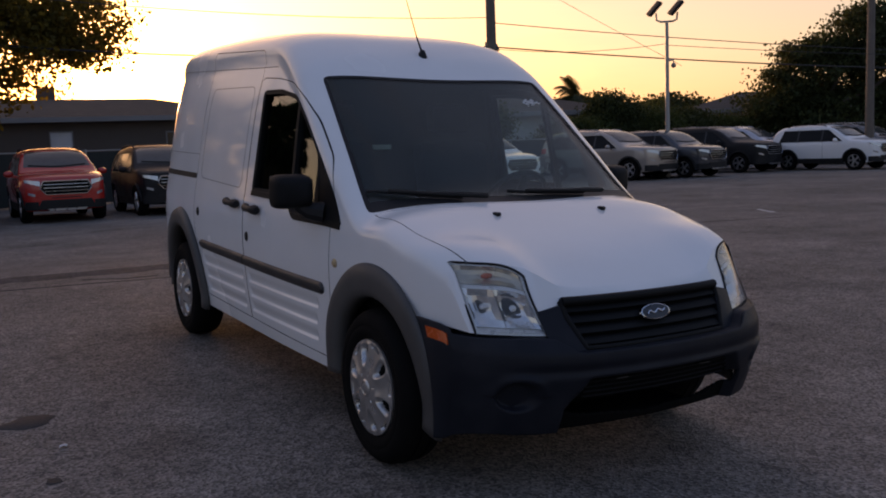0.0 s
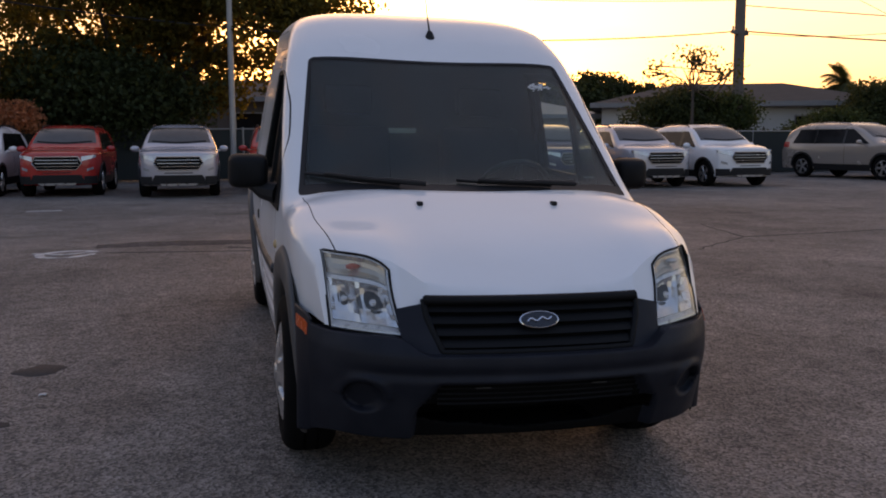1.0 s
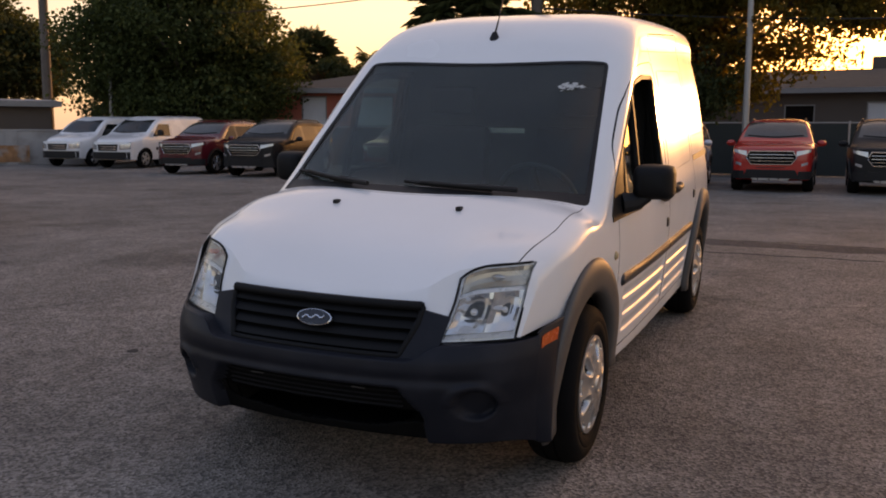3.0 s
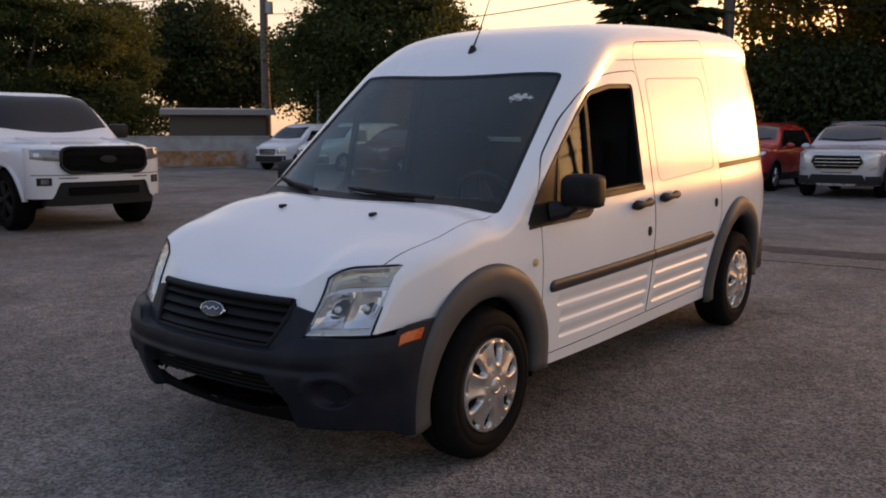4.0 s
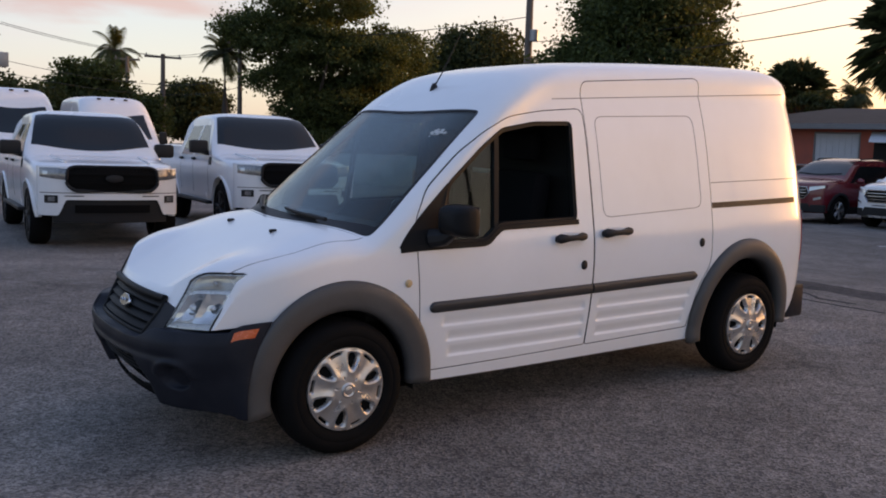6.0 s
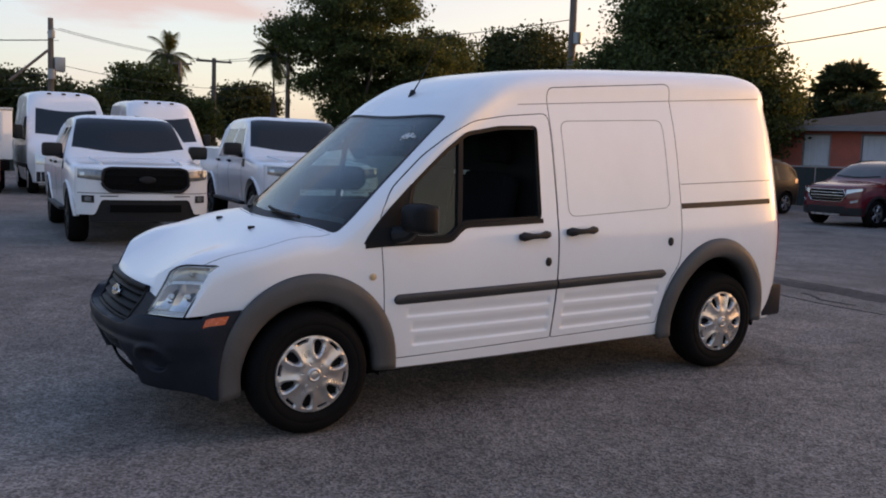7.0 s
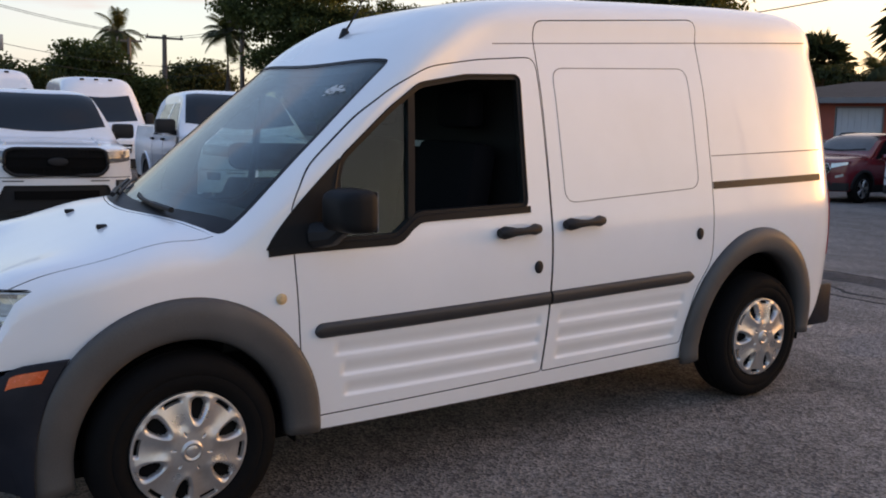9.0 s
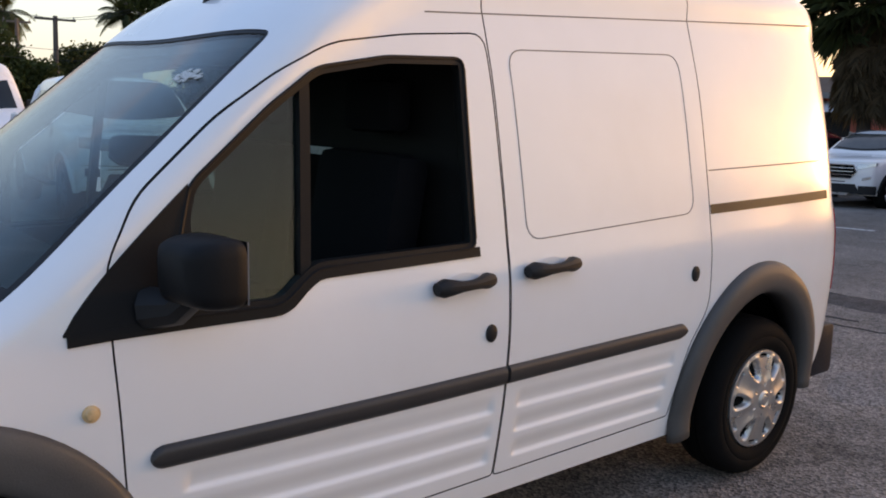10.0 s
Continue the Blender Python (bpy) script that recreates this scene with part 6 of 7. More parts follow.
def panel_van(paint, label, L=5.9, H=2.70, W=2.06, small=False):
    root = group_of("panel_van", label, "van")
    k, kl, kw = H / 2.70, L / 5.9, W / 2.06
    if small:
        top = ([0.05, 0.12, 0.3, 0.9, 1.0, 1.75, 2.1, 4.4, 4.7, L], [0.86, 0.94, 1.02, 1.16, 1.20, 1.68, 1.80, 1.83, 1.74, 1.3])
        edge = ([0.05, 0.3, 0.9, 1.75, 4.4, L], [0.66, 0.82, 1.0, 1.50, 1.62, 1.1])
        side = ([0.2, 0.5, 0.8, 1.0, 1.1, 1.5, 1.75], [0.84, 0.90, 0.915, 0.90, 0.875, 0.80, 0.72])
        r, axles, zg, zt_, y0 = 0.33, (0.85, 3.85), 1.10, 1.52, 1.25
    else:
        top = ([0.05, 0.12, 0.3, 0.85, 0.95, 1.75, 2.15, 2.6, 5.4, 5.8, L], [0.95, 1.05, 1.15, 1.36, 1.42, 2.10, 2.45, 2.62, H, 2.62, 2.3])
        edge = ([0.05, 0.3, 0.85, 1.75, 2.6, 5.4, L], [0.76, 0.95, 1.15, 1.85, 2.30, 2.40, 2.0])
        side = ([0.25, 0.6, 0.9, 1.2, 1.4, 2.0, 2.5], [0.95, 1.01, 1.03, 1.02, 1.0, 0.93, 0.84])
        r, axles, zg, zt_, y0 = 0.345, (0.95, 4.25), 1.32, 1.90, 1.2
    hw = W / 2
    sh = Shape(top, edge, side, ([0.05, 0.3, 0.7, L - 0.4, L], [0.86, 0.94, 1, 1, 0.95]), ([0.05, 0.9, 1.0, 1.8, L], [5, 4, 3, 3.4, 4]), L)
    finish_shell(sh, root, paint, 0.28, axles, r, sorted(list(np.linspace(0.05, 0.3, 6)) + list(np.linspace(0.36, 2.6, 32)) + list(np.linspace(2.8, L - 0.4, 8)) + list(np.linspace(L - 0.35, L, 8))), hw, lambda x: 0.11 * (x / hw / 0.88) ** 2 + 0.14 * min(x / hw / 0.88, 1.05) ** 6)

    def f(x, z, out=0.0):
        q = abs(x) / (hw * 0.88)
        return (x, 0.11 * q * q + 0.14 * q**6 - 0.03 + 0.2 * max(z - 0.8, 0) - out, z)

    zt = top[1][0] + 0.04
    part("front_fascia", sheet(lambda u, v: f((2 * u - 1) * hw * 0.87, 0.32 + (zt - 0.32) * v), 28, 10, (0, 0.14, 0)), paint, root, angle=60)
    front_plates(root, f, [
        ("grille", BLACK_PLASTIC, (-0.42 * kw, 0.42 * kw, zt - 0.30), (-0.46 * kw, 0.46 * kw, zt - 0.08), 0.02),
        ("lower_bumper", BLACK_PLASTIC, (-0.84 * hw, 0.84 * hw, 0.32), (-0.84 * hw, 0.84 * hw, 0.56), 0.016),
    ])
    for z in (zt - 0.25, zt - 0.17):
        part("grille_bar", sheet(lambda u, v: f((2 * u - 1) * 0.42 * kw, z + 0.025 * v, 0.03), 10, 2, (0, 0.02, 0)), CHROME, root)
    for s in (1, -1):
        part("headlamp", sheet(lambda u, v: f(s * (0.50 + 0.33 * u) * hw / 0.97, zt - 0.26 + 0.02 * u + (0.15 + 0.08 * u) * v, 0.014), 6, 4, (0, 0.07, 0)), CAR_LAMP, root)
        part("side_glass", flank(sh, s, tapered(y0 + 0.05, y0 + 1.05, zg, zt_, 0.42, 0), 10, 4, 0.004, 0.012), CAR_GLASS, root)
        part("rub_strip", flank(sh, s, tapered(1.4, L - 0.5, 0.62, 0.72, 0, 0), 10, 2, 0.012, 0.02), BLACK_PLASTIC, root)
        for yy in (y0 + 1.12, y0 + 2.3):
            part("door_seam", flank(sh, s, tapered(yy, yy + 0.01, 0.45, zt_, 0, 0), 1, 8, 0.002, 0.004), BLACK_PLASTIC, root)
        for yc in axles:
            car_wheel(root, s * (hw - 0.03), yc, r, 0.22, SILVER)
        mb = bmesh.new()
        add_box(mb, s * (hw + 0.13) - 0.10, s * (hw + 0.13) + 0.10, y0 + 0.18, y0 + 0.32, zg + 0.02, zg + (0.22 if small else 0.38), 0.04)
        add_tube(mb, [(s * (hw - 0.08), y0 + 0.22, zg), (s * (hw + 0.1), y0 + 0.24, zg + 0.06)], 0.03, 6)
        part("door_mirror", mb, BLACK_PLASTIC, root)
    w0 = 0.78 * hw
    part("windscreen", roofward(sh, lambda u, v: ((2 * u - 1) * (w0 - 0.08 * v), (1.0 if small else 0.98) + 0.12 * (2 * u - 1) ** 2 + (0.66 if small else 0.74) * v), 14, 8, 0.005), CAR_GLASS, root)
    if not small:
        for x in (-0.35, 0, 0.35):
            part("roof_marker", box(x - 0.05, x + 0.05, 2.28, 2.36, sh.z(x, 2.32) - 0.01, sh.z(x, 2.32) + 0.035, 0.01), BLACK_PLASTIC, root)
    return root


def place_copy(master, x, y, turn, colour=None, label="", z=0.0):
    ob = copy_thing(master, pose(x, y, z, 0, 0, turn))
    if label:
        ob["label"] = label
    if colour:
        for o in ob.children_recursive:
            if o.type == "MESH" and o.material_slots and o.material_slots[0].material.name.startswith("carpaint"):
                o.material_slots[0].link = "OBJECT"
                o.material_slots[0].material = PAINTS[colour]
    return ob


ROW = [(-16.2, 18.0, "maroon", 3), (-13.5, 17.6, "black", 4), (-9.2, 17.8, "maroon", 0), (-6.85, 18.0, "white", -1), (-4.65, 17.9, "red", 0), (-2.0, 16.9, "silver", 1),
       (0.42, 17.5, "red", 0), (2.85, 17.4, "black", 0), (5.05, 17.5, "white", -2), (7.6, 17.5, "navy", 2), (9.85, 17.3, "silver", 3), (12.1, 17.1, "white", 3), (20.85, 18.2, "slate", 12)]
compact = suv(4.1, 1.77, 1.65, PAINTS["red"], "red compact sport utility vehicle parked by the fence")
compact["group"] = "parked compact cars in a row"
x0, y0_, c0, a0 = ROW[4]
compact.matrix_basis = pose(x0, y0_, 0, 0, 0, a0)
WORDS = {"maroon": "dark red", "navy": "dark blue", "slate": "dark blue-grey"}
for i, (x, y, c, a) in enumerate(ROW):
    if i != 4:
        place_copy(compact, x, y, a, c, WORDS.get(c, c) + " compact sport utility vehicle parked in the row")
mid = suv(4.75, 1.92, 1.74, PAINTS["beige"], "beige mid-size sport utility vehicle parked in the row", True)
mid.matrix_basis = pose(18.9, 18.5, 0, 0, 0, 14)
mid["group"] = "larger parked cars"
place_copy(mid, 24.6, 19.0, 12, "black", "black mid-size sport utility vehicle in the row")
place_copy(mid, 27.6, 20.2, 16, "silver", "silver mid-size sport utility vehicle in the row")
place_copy(compact, 26.9, 16.1, 8, "white", "white compact sport utility vehicle standing side-on at the end")
place_copy(mid, 32.5, 18.6, 10, "grey", "grey sport utility vehicle standing side-on at the end")
truck = pickup(PAINTS["white"], "white double-cab pickup truck with a black grille")
truck["group"] = "parked white pickup trucks"
truck.matrix_basis = pose(-8.08, 1.22, 0, 0, 0, 86.4) @ Matrix.Scale(1.05, 4)
copy_thing(truck, pose(-8.69, 4.26, 0, 0, 0, 84) @ Matrix.Scale(1.07, 4))
big_van = panel_van(PAINTS["white"], "white high-roof panel van behind the pickup trucks")
big_van["group"] = "parked high-roof vans"
big_van.matrix_basis = pose(-20.4, 4.8, 0, 0, 0, 86) @ Matrix.Scale(1.06, 4)
copy_thing(big_van, pose(-21.5, 2.4, 0, 0, 0, 88) @ Matrix.Scale(1.06, 4))
small_van = panel_van(PAINTS["white"], "white small panel van with a black bumper", 4.75, 1.83, 1.84, True)
small_van["group"] = "parked small vans"
small_van.matrix_basis = pose(-21.0, 20.3, 0, 0, 0, 4)
place_copy(small_van, -23.6, 20.6, 6)


def box_trailer(x, y, turn):
    """A plain white box on a low chassis."""
    root = group_of("box_trailer", "white box trailer on a dark chassis beside the vans", "trailer", pose(x, y, 0, 0, 0, turn))
    part("box_body", box(-1.25, 1.25, 0, 4.2, 0.92, 2.30, 0.04), PAINTS["white"], root)
    part("roof_edge", box(-1.27, 1.27, -0.02, 4.22, 2.26, 2.34, 0.02), SILVER, root)
    for i in range(5):
        part("panel_rib", box(-1.0 + 0.5 * i - 0.02, -1.0 + 0.5 * i + 0.02, -0.018, -0.002, 0.98, 2.24), PAINTS["white"], root)
    part("chassis", box(-1.15, 1.15, -0.3, 4.1, 0.62, 0.90, 0.02), DARK_HOLE, root)
    part("front_locker", box(-0.8, 0.9, -0.7, -0.32, 0.35, 0.95, 0.03), PAINTS["maroon"], root, "dark red steel locker")
    for s in (1, -1):
        car_wheel(root, s * 1.15, 2.4, 0.36, 0.22)
        part("support_leg", tube([(s * 0.9, 0.1, 0), (s * 0.9, 0.1, 0.7)], 0.05, 8), DARK_HOLE, root)
    return root


box_trailer(-22.6, -0.3, 88)

# ---- trees ----
def leaf_material(name, base, thinness=0.38):
    mt = bpy.data.materials.new(name)
    mt.use_nodes = True
    n, l = mt.node_tree.nodes, mt.node_tree.links
    p = n["Principled BSDF"]
    p.inputs["Roughness"].default_value = 0.55
    p.inputs["Specular IOR Level"].default_value = 0.12
    g, r, c = n.new("ShaderNodeNewGeometry"), n.new("ShaderNodeMapRange"), n.new("ShaderNodeVectorMath")
    r.inputs["To Min"].default_value, r.inputs["To Max"].default_value = 0.6, 1.35
    l.new(g.outputs["Random Per Island"], r.inputs["Value"])
    c.operation = "SCALE"
    c.inputs[0].default_value = base
    l.new(r.outputs[0], c.inputs["Scale"])
    tl, mx = n.new("ShaderNodeBsdfTranslucent"), n.new("ShaderNodeMixShader")
    l.new(c.outputs[0], p.inputs["Base Color"])
    thin = n.new("ShaderNodeVectorMath")
    thin.operation = "MULTIPLY"
    thin.inputs[1].default_value = (1.6, 1.25, 0.7)
    l.new(c.outputs[0], thin.inputs[0])
    l.new(thin.outputs[0], tl.inputs["Color"])
    mx.inputs[0].default_value = thinness
    l.new(p.outputs[0], mx.inputs[1])
    l.new(tl.outputs[0], mx.inputs[2])
    l.new(mx.outputs[0], n["Material Output"].inputs[0])
    return mt


LEAF = leaf_material("broad_leaves", (0.060, 0.084, 0.032))
# warm copy: low sunlight through the crown is put into the leaf colour
LEAF_BACKLIT = leaf_material("backlit_warm_leaves", (0.120, 0.105, 0.028), 0.58)
LEAF_DARK = leaf_material("dark_leaves", (0.046, 0.062, 0.027))
LEAF_PALM = leaf_material("palm_leaves", (0.055, 0.070, 0.030))
LEAF_DRY = leaf_material("dry_palm_leaves", (0.10, 0.075, 0.045))
LEAF_FLOWER = leaf_material("orange_flowers", (0.46, 0.19, 0.10))
BARK = material("rough_bark", (0.075, 0.06, 0.048), 0.9, vary=0.35, scale=4, fine=25, bump=0.02)


def leaves_mesh(name, centres, sizes, rng, stretch=1.5):
    """Many small leaves, each a folded pair of triangles."""
    n = len(centres)
    d = rng.normal(size=(n, 3))
    d /= np.linalg.norm(d, axis=1)[:, None]
    e = np.cross(d, rng.normal(size=(n, 3)))
    e /= np.linalg.norm(e, axis=1)[:, None]
    f = np.cross(d, e)
    s = sizes[:, None]
    v = np.stack([centres - d * s * stretch / 2, centres + e * s / 2 + f * s * 0.15, centres + d * s * stretch / 2, centres - e * s / 2 + f * s * 0.15], 1).reshape(-1, 3)
    faces = np.arange(4 * n).reshape(-1, 4)
    me = bpy.data.meshes.new(name)
    me.from_pydata(v.tolist(), [], np.concatenate([faces[:, :3], faces[:, [0, 2, 3]]]).tolist())
    return me


def tree(x, y, blobs, label, seed, amount=9000, leaf=0.24, trunk=0.28, mat=None, lean=(0, 0), clump=0.75, name="tree", fork=0.35):
    """blobs: (dx, dy, z, rx, ry, rz) balls in which the clumps of leaves stand."""
    rng = np.random.default_rng(seed)
    count = int(amount * 5.4)
    root = group_of(name, label, "tree", pose(x, y, 0))
    vol = np.array([b[3] * b[4] * b[5] for b in blobs]) ** 0.67
    pick = rng.choice(len(blobs), size=max(int(count / 140), 20), p=vol / vol.sum())
    cl = []
    for b in pick:
        dx, dy, z, rx, ry, rz = blobs[b]
        u = rng.normal(size=3)
        u /= np.linalg.norm(u)
        u *= rng.uniform(0.25, 1.0) ** 0.4 * rng.uniform(0.82, 1.08)
        cl.append((dx + u[0] * rx, dy + u[1] * ry, max(z + u[2] * rz, 0.4)))
    cl = np.array(cl)
    per = count // len(cl)
    off = np.clip(rng.normal(size=(len(cl), per, 3)), -1.75, 1.75) * np.array([clump, clump, clump * 0.55]) * rng.uniform(0.5, 1.1, size=(len(cl), 1, 1))
    pts = (cl[:, None, :] + off).reshape(-1, 3)
    pts[:, 2] = np.maximum(pts[:, 2], 0.15)
    me = leaves_mesh("crown", pts, leaf * 0.50 * rng.uniform(0.6, 1.4, len(pts)), rng)
    me.materials.append(mat or LEAF)
    crown = new("crown", me)
    crown.parent = root
    if trunk:
        bm = bmesh.new()
        zc = np.mean([b[2] for b in blobs])
        fk = zc * fork + 0.8
        add_tube(bm, [(0, 0, -0.1), (lean[0] * 0.3, lean[1] * 0.3, fk * 0.5), (lean[0], lean[1], fk)], [trunk * 1.3, trunk, trunk * 0.85], 10)
        for k in range(min(len(cl), 26)):
            c = cl[rng.integers(len(cl))]
            m = np.array([lean[0], lean[1], fk]) * 0.5 + c * 0.5 + rng.normal(size=3) * 0.35
            add_tube(bm, [(lean[0], lean[1], fk - 0.1), tuple(m), tuple(c)], [trunk * 0.45, trunk * 0.25, 0.03], 6)
        part("trunk", bm, BARK, root, angle=60)
    return root


def fan_palm(x, y, z, label, seed, r=1.5, skirt=2.2):
    """A cabbage palm: fans of narrow blades round the top and a hanging dry skirt."""
    rng = np.random.default_rng(seed)
    root = group_of("fan_palm", label, "palm tree", pose(x, y, 0))
    part("trunk", tube([(0, 0, -0.1), (0.05, 0, z * 0.5), (0, 0.05, z)], [0.24, 0.20, 0.19], 12), BARK, root)
    for nm, mt, n, lo, hi in (("crown", LEAF_PALM, 190, -40, 85), ("dry_skirt", LEAF_DRY, 230, -88, -50)):
        vs, fs = [], []
        for k in range(n):
            az, el = rng.uniform(0, 2 * math.pi), radians(rng.uniform(lo, hi))
            d = Vector((math.cos(az) * math.cos(el), math.sin(az) * math.cos(el), math.sin(el)))
            stem = r * rng.uniform(0.55, 1.0)
            hub = Vector((0, 0, z)) + d * stem + Vector((0, 0, -0.12 * stem))
            if nm == "dry_skirt":
                # dead fans hang in a shaggy sleeve round the trunk
                drop = skirt * rng.uniform(0.0, 1.0) ** 0.8
                out = r * rng.uniform(0.25, 0.75) * (1 - 0.45 * drop / skirt)
                hub = Vector((math.cos(az) * out, math.sin(az) * out, z - 0.25 - drop * 0.8))
                d = Vector((math.cos(az) * 0.3, math.sin(az) * 0.3, -1)).normalized()
            side = d.cross(Vector((0, 0, 1))).normalized()
            up = side.cross(d)
            for j in range(20):
                a = radians(-95 + 190 * j / 19 + rng.uniform(-3, 3))
                ln = r * rng.uniform(0.42, 0.68) * (0.75 + 0.25 * math.cos(a)) * (0.75 if nm == "dry_skirt" else 1.0)
                t = d * math.cos(a) + side * math.sin(a)
                mid, tip = hub + t * ln * 0.6, hub + t * ln + Vector((0, 0, -0.28 * ln * rng.uniform(0.5, 1.4)))
                w = up.cross(t).normalized() * 0.018
                i = len(vs)
                vs += [tuple(hub), tuple(mid + w), tuple(tip), tuple(mid - w)]
                fs += [(i, i + 1, i + 2), (i, i + 2, i + 3)]
            i = len(vs)
            w = side * 0.02
            vs += [tuple(Vector((0, 0, z)) + w), tuple(Vector((0, 0, z)) - w), tuple(hub)]
            fs.append((i, i + 1, i + 2))
        me = bpy.data.meshes.new(nm)
        me.from_pydata(vs, [], fs)
        me.materials.append(mt)
        ob = new(nm, me)
        ob.parent = root
    return root


def feather_palm(x, y, z, label, seed, r=2.2):
    rng = np.random.default_rng(seed)
    root = group_of("feather_palm", label, "palm tree", pose(x, y, 0))
    part("trunk", tube([(0, 0, -0.1), (0.1, 0, z * 0.5), (0, 0, z)], [0.26, 0.22, 0.15], 10), BARK, root)
    vs, fs = [], []
    for k in range(34):
        az, el = rng.uniform(0, 2 * math.pi), radians(rng.uniform(-35, 80))
        h = Vector((math.cos(az), math.sin(az), 0))
        side = Vector((-h.y, h.x, 0))
        p, d = Vector((0, 0, z)), h * math.cos(el) + Vector((0, 0, math.sin(el)))
        for j in range(16):
            q = p + d * r / 16
            d = (d + Vector((0, 0, -0.13))).normalized()
            for s in (1, -1):
                ln = 0.72 * math.sin(math.pi * min((j + 1.5) / 17, 1)) ** 0.6
                tip = q + side * s * ln * 0.8 + d * ln * 0.3 + Vector((0, 0, -ln * 0.45))
                i = len(vs)
                vs += [tuple(p), tuple(q), tuple(tip)]
                fs.append((i, i + 1, i + 2))
            p = q
    me = bpy.data.meshes.new("crown")
    me.from_pydata(vs, [], fs)
    me.materials.append(LEAF_PALM)
    new("crown", me).parent = root
    return root


tree(-2.6, 28.0, [(-2.5, 0, 5.4, 3.6, 3.2, 2.2), (2.2, 0, 5.0, 3.2, 3.0, 1.9), (4.9, 0, 5.6, 1.7, 1.8, 1.2), (-4.0, -1, 3.0, 2.0, 2.0, 1.4), (0, 0, 7.0, 4.0, 3.5, 1.8), (0.4, 0, 3.0, 2.2, 2.0, 0.9)], "large spreading shade tree against the low sun", 3, 12000, 0.22, 0.34, LEAF_BACKLIT, (-0.8, 0), 0.55)
tree(-5.3, 26.5, [(0, 0, 2.7, 2.0, 1.8, 1.3), (1.3, 0, 2.4, 2.2, 1.6, 1.2)], "dense broadleaf tree behind the parked cars", 4, 7000, 0.2, 0.22, LEAF_DARK)
fan_palm(-9.4, 24.3, 5.2, "cabbage palm with a hanging dry skirt", 5, 1.55, 3.2)
tree(-6.6, 23.7, [(0, 0, 1.95, 0.32, 0.3, 0.32)], "shrub with orange flowers behind the fence", 6, 700, 0.14, 0.06, LEAF_FLOWER, clump=0.3, name="flowering_shrub")
tree(-23.5, 27.5, [(0, 0, 5.6, 3.8, 3.8, 3.2), (-2.2, -1.5, 4.4, 2.2, 2.2, 2.4), (2.0, 1.5, 4.3, 2.0, 2.0, 2.4), (0, 0, 8.0, 3.0, 3.0, 2.2), (0.6, -0.6, 2.4, 3.0, 2.2, 1.4), (2.4, 1.9, 3.4, 1.8, 1.8, 1.5)], "tall dense shade tree", 7, 20000, 0.22, 0.4, LEAF, clump=0.6)
tree(-48.5, 36.8, [(0, 0, 6.4, 4.6, 4.6, 3.6), (0, 0, 8.6, 2.8, 2.8, 2.0), (3, 3, 5.5, 2.5, 2.5, 2.6)], "round dark tree far off", 8, 9000, 0.36, 0.35, LEAF_DARK, clump=0.9)
tree(-42.6, 20.9, [(0.6, 3.6, 7.2, 2.4, 2.2, 1.2), (0, 0, 7.13, 4.14, 3.91, 1.15), (-1.15, -2.53, 7.93, 2.76, 2.53, 0.92), (1.15, 2.76, 6.21, 2.99, 2.53, 1.61), (0, 0.46, 9.54, 3.45, 3.68, 1.03), (0, 0.92, 11.04, 2.3, 2.53, 0.92), (0, 1.15, 3.91, 3.45, 3.22, 1.61), (0, -1.84, 5.29, 2.76, 1.84, 0.92), (0.57, 3.45, 2.99, 3.45, 2.99, 1.84), (0, 0, 2.07, 2.99, 3.68, 1.15), (0, 5.4, 7.4, 2.4, 2.2, 1.5), (0, 5.6, 4.6, 2.4, 2.4, 1.6), (0.5, 6.0, 2.2, 2.4, 2.6, 1.4)], "wide layered shade tree", 9, 27000, 0.23, 0.38, LEAF, clump=0.5)
tree(-53.5, 11.6, [(0, 0, 3.6, 3.0, 2.9, 2.4), (0.5, -0.6, 5.4, 1.8, 1.7, 1.3), (0, 2.8, 3.0, 2.4, 1.6, 1.8)], "broadleaf tree beyond the vans", 10, 6000, 0.3, 0.2, LEAF, clump=0.6)
tree(-61.5, 20.4, [(0, 0, 4.0, 3, 2.6, 2.3)], "small round tree far off", 11, 4500, 0.3, 0.2, LEAF_DARK, clump=0.6)
tree(-49.8, 4.6, [(0, 0, 3.4, 2.6, 2.8, 1.9), (0, -3, 3.4, 2.4, 2.4, 1.8), (0, 2.6, 3.0, 2.4, 2.0, 1.6)], "low broadleaf trees far off", 12, 6500, 0.3, 0.2, LEAF_DARK, clump=0.6)
tree(37.2, 26.6, [(0, 0, 4.0, 2.6, 2.6, 2.3), (1.2, -1.0, 5.6, 2.2, 2.2, 1.5), (-1.0, 1.2, 2.8, 2.4, 2.2, 1.8), (3.0, -2.4, 4.0, 2.8, 2.6, 2.6), (0.5, -0.5, 2.0, 3.2, 2.4, 1.4), (1.8, -1.5, 6.6, 1.6, 1.5, 1.1)], "dark dense tree at the end of the row", 13, 10000, 0.24, 0.3, LEAF_DARK, clump=0.55)
for i, (x, y, z, r) in enumerate([(14.9, 26.7, 2.05, 1.7), (16.9, 27.2, 2.0, 1.5), (19.4, 27.4, 0.95, 1.3), (22.4, 27.9, 1.55, 1.8), (24.9, 28.3, 2.35, 1.8), (27.4, 28.8, 2.0, 1.9), (30.2, 29.2, 1.9, 1.9), (33.0, 29.4, 1.6, 1.8)]):
    tree(x, y, [(0, 0, z * 0.75, r, r * 0.8, z * 0.6), (0.4, 0, z * 1.15, r * 0.7, r * 0.6, z * 0.35)], "overgrown green hedge bush behind the cars", 20 + i, 3600, 0.16, 0.08, LEAF if i % 2 else LEAF_DARK, clump=0.38, name="bush")
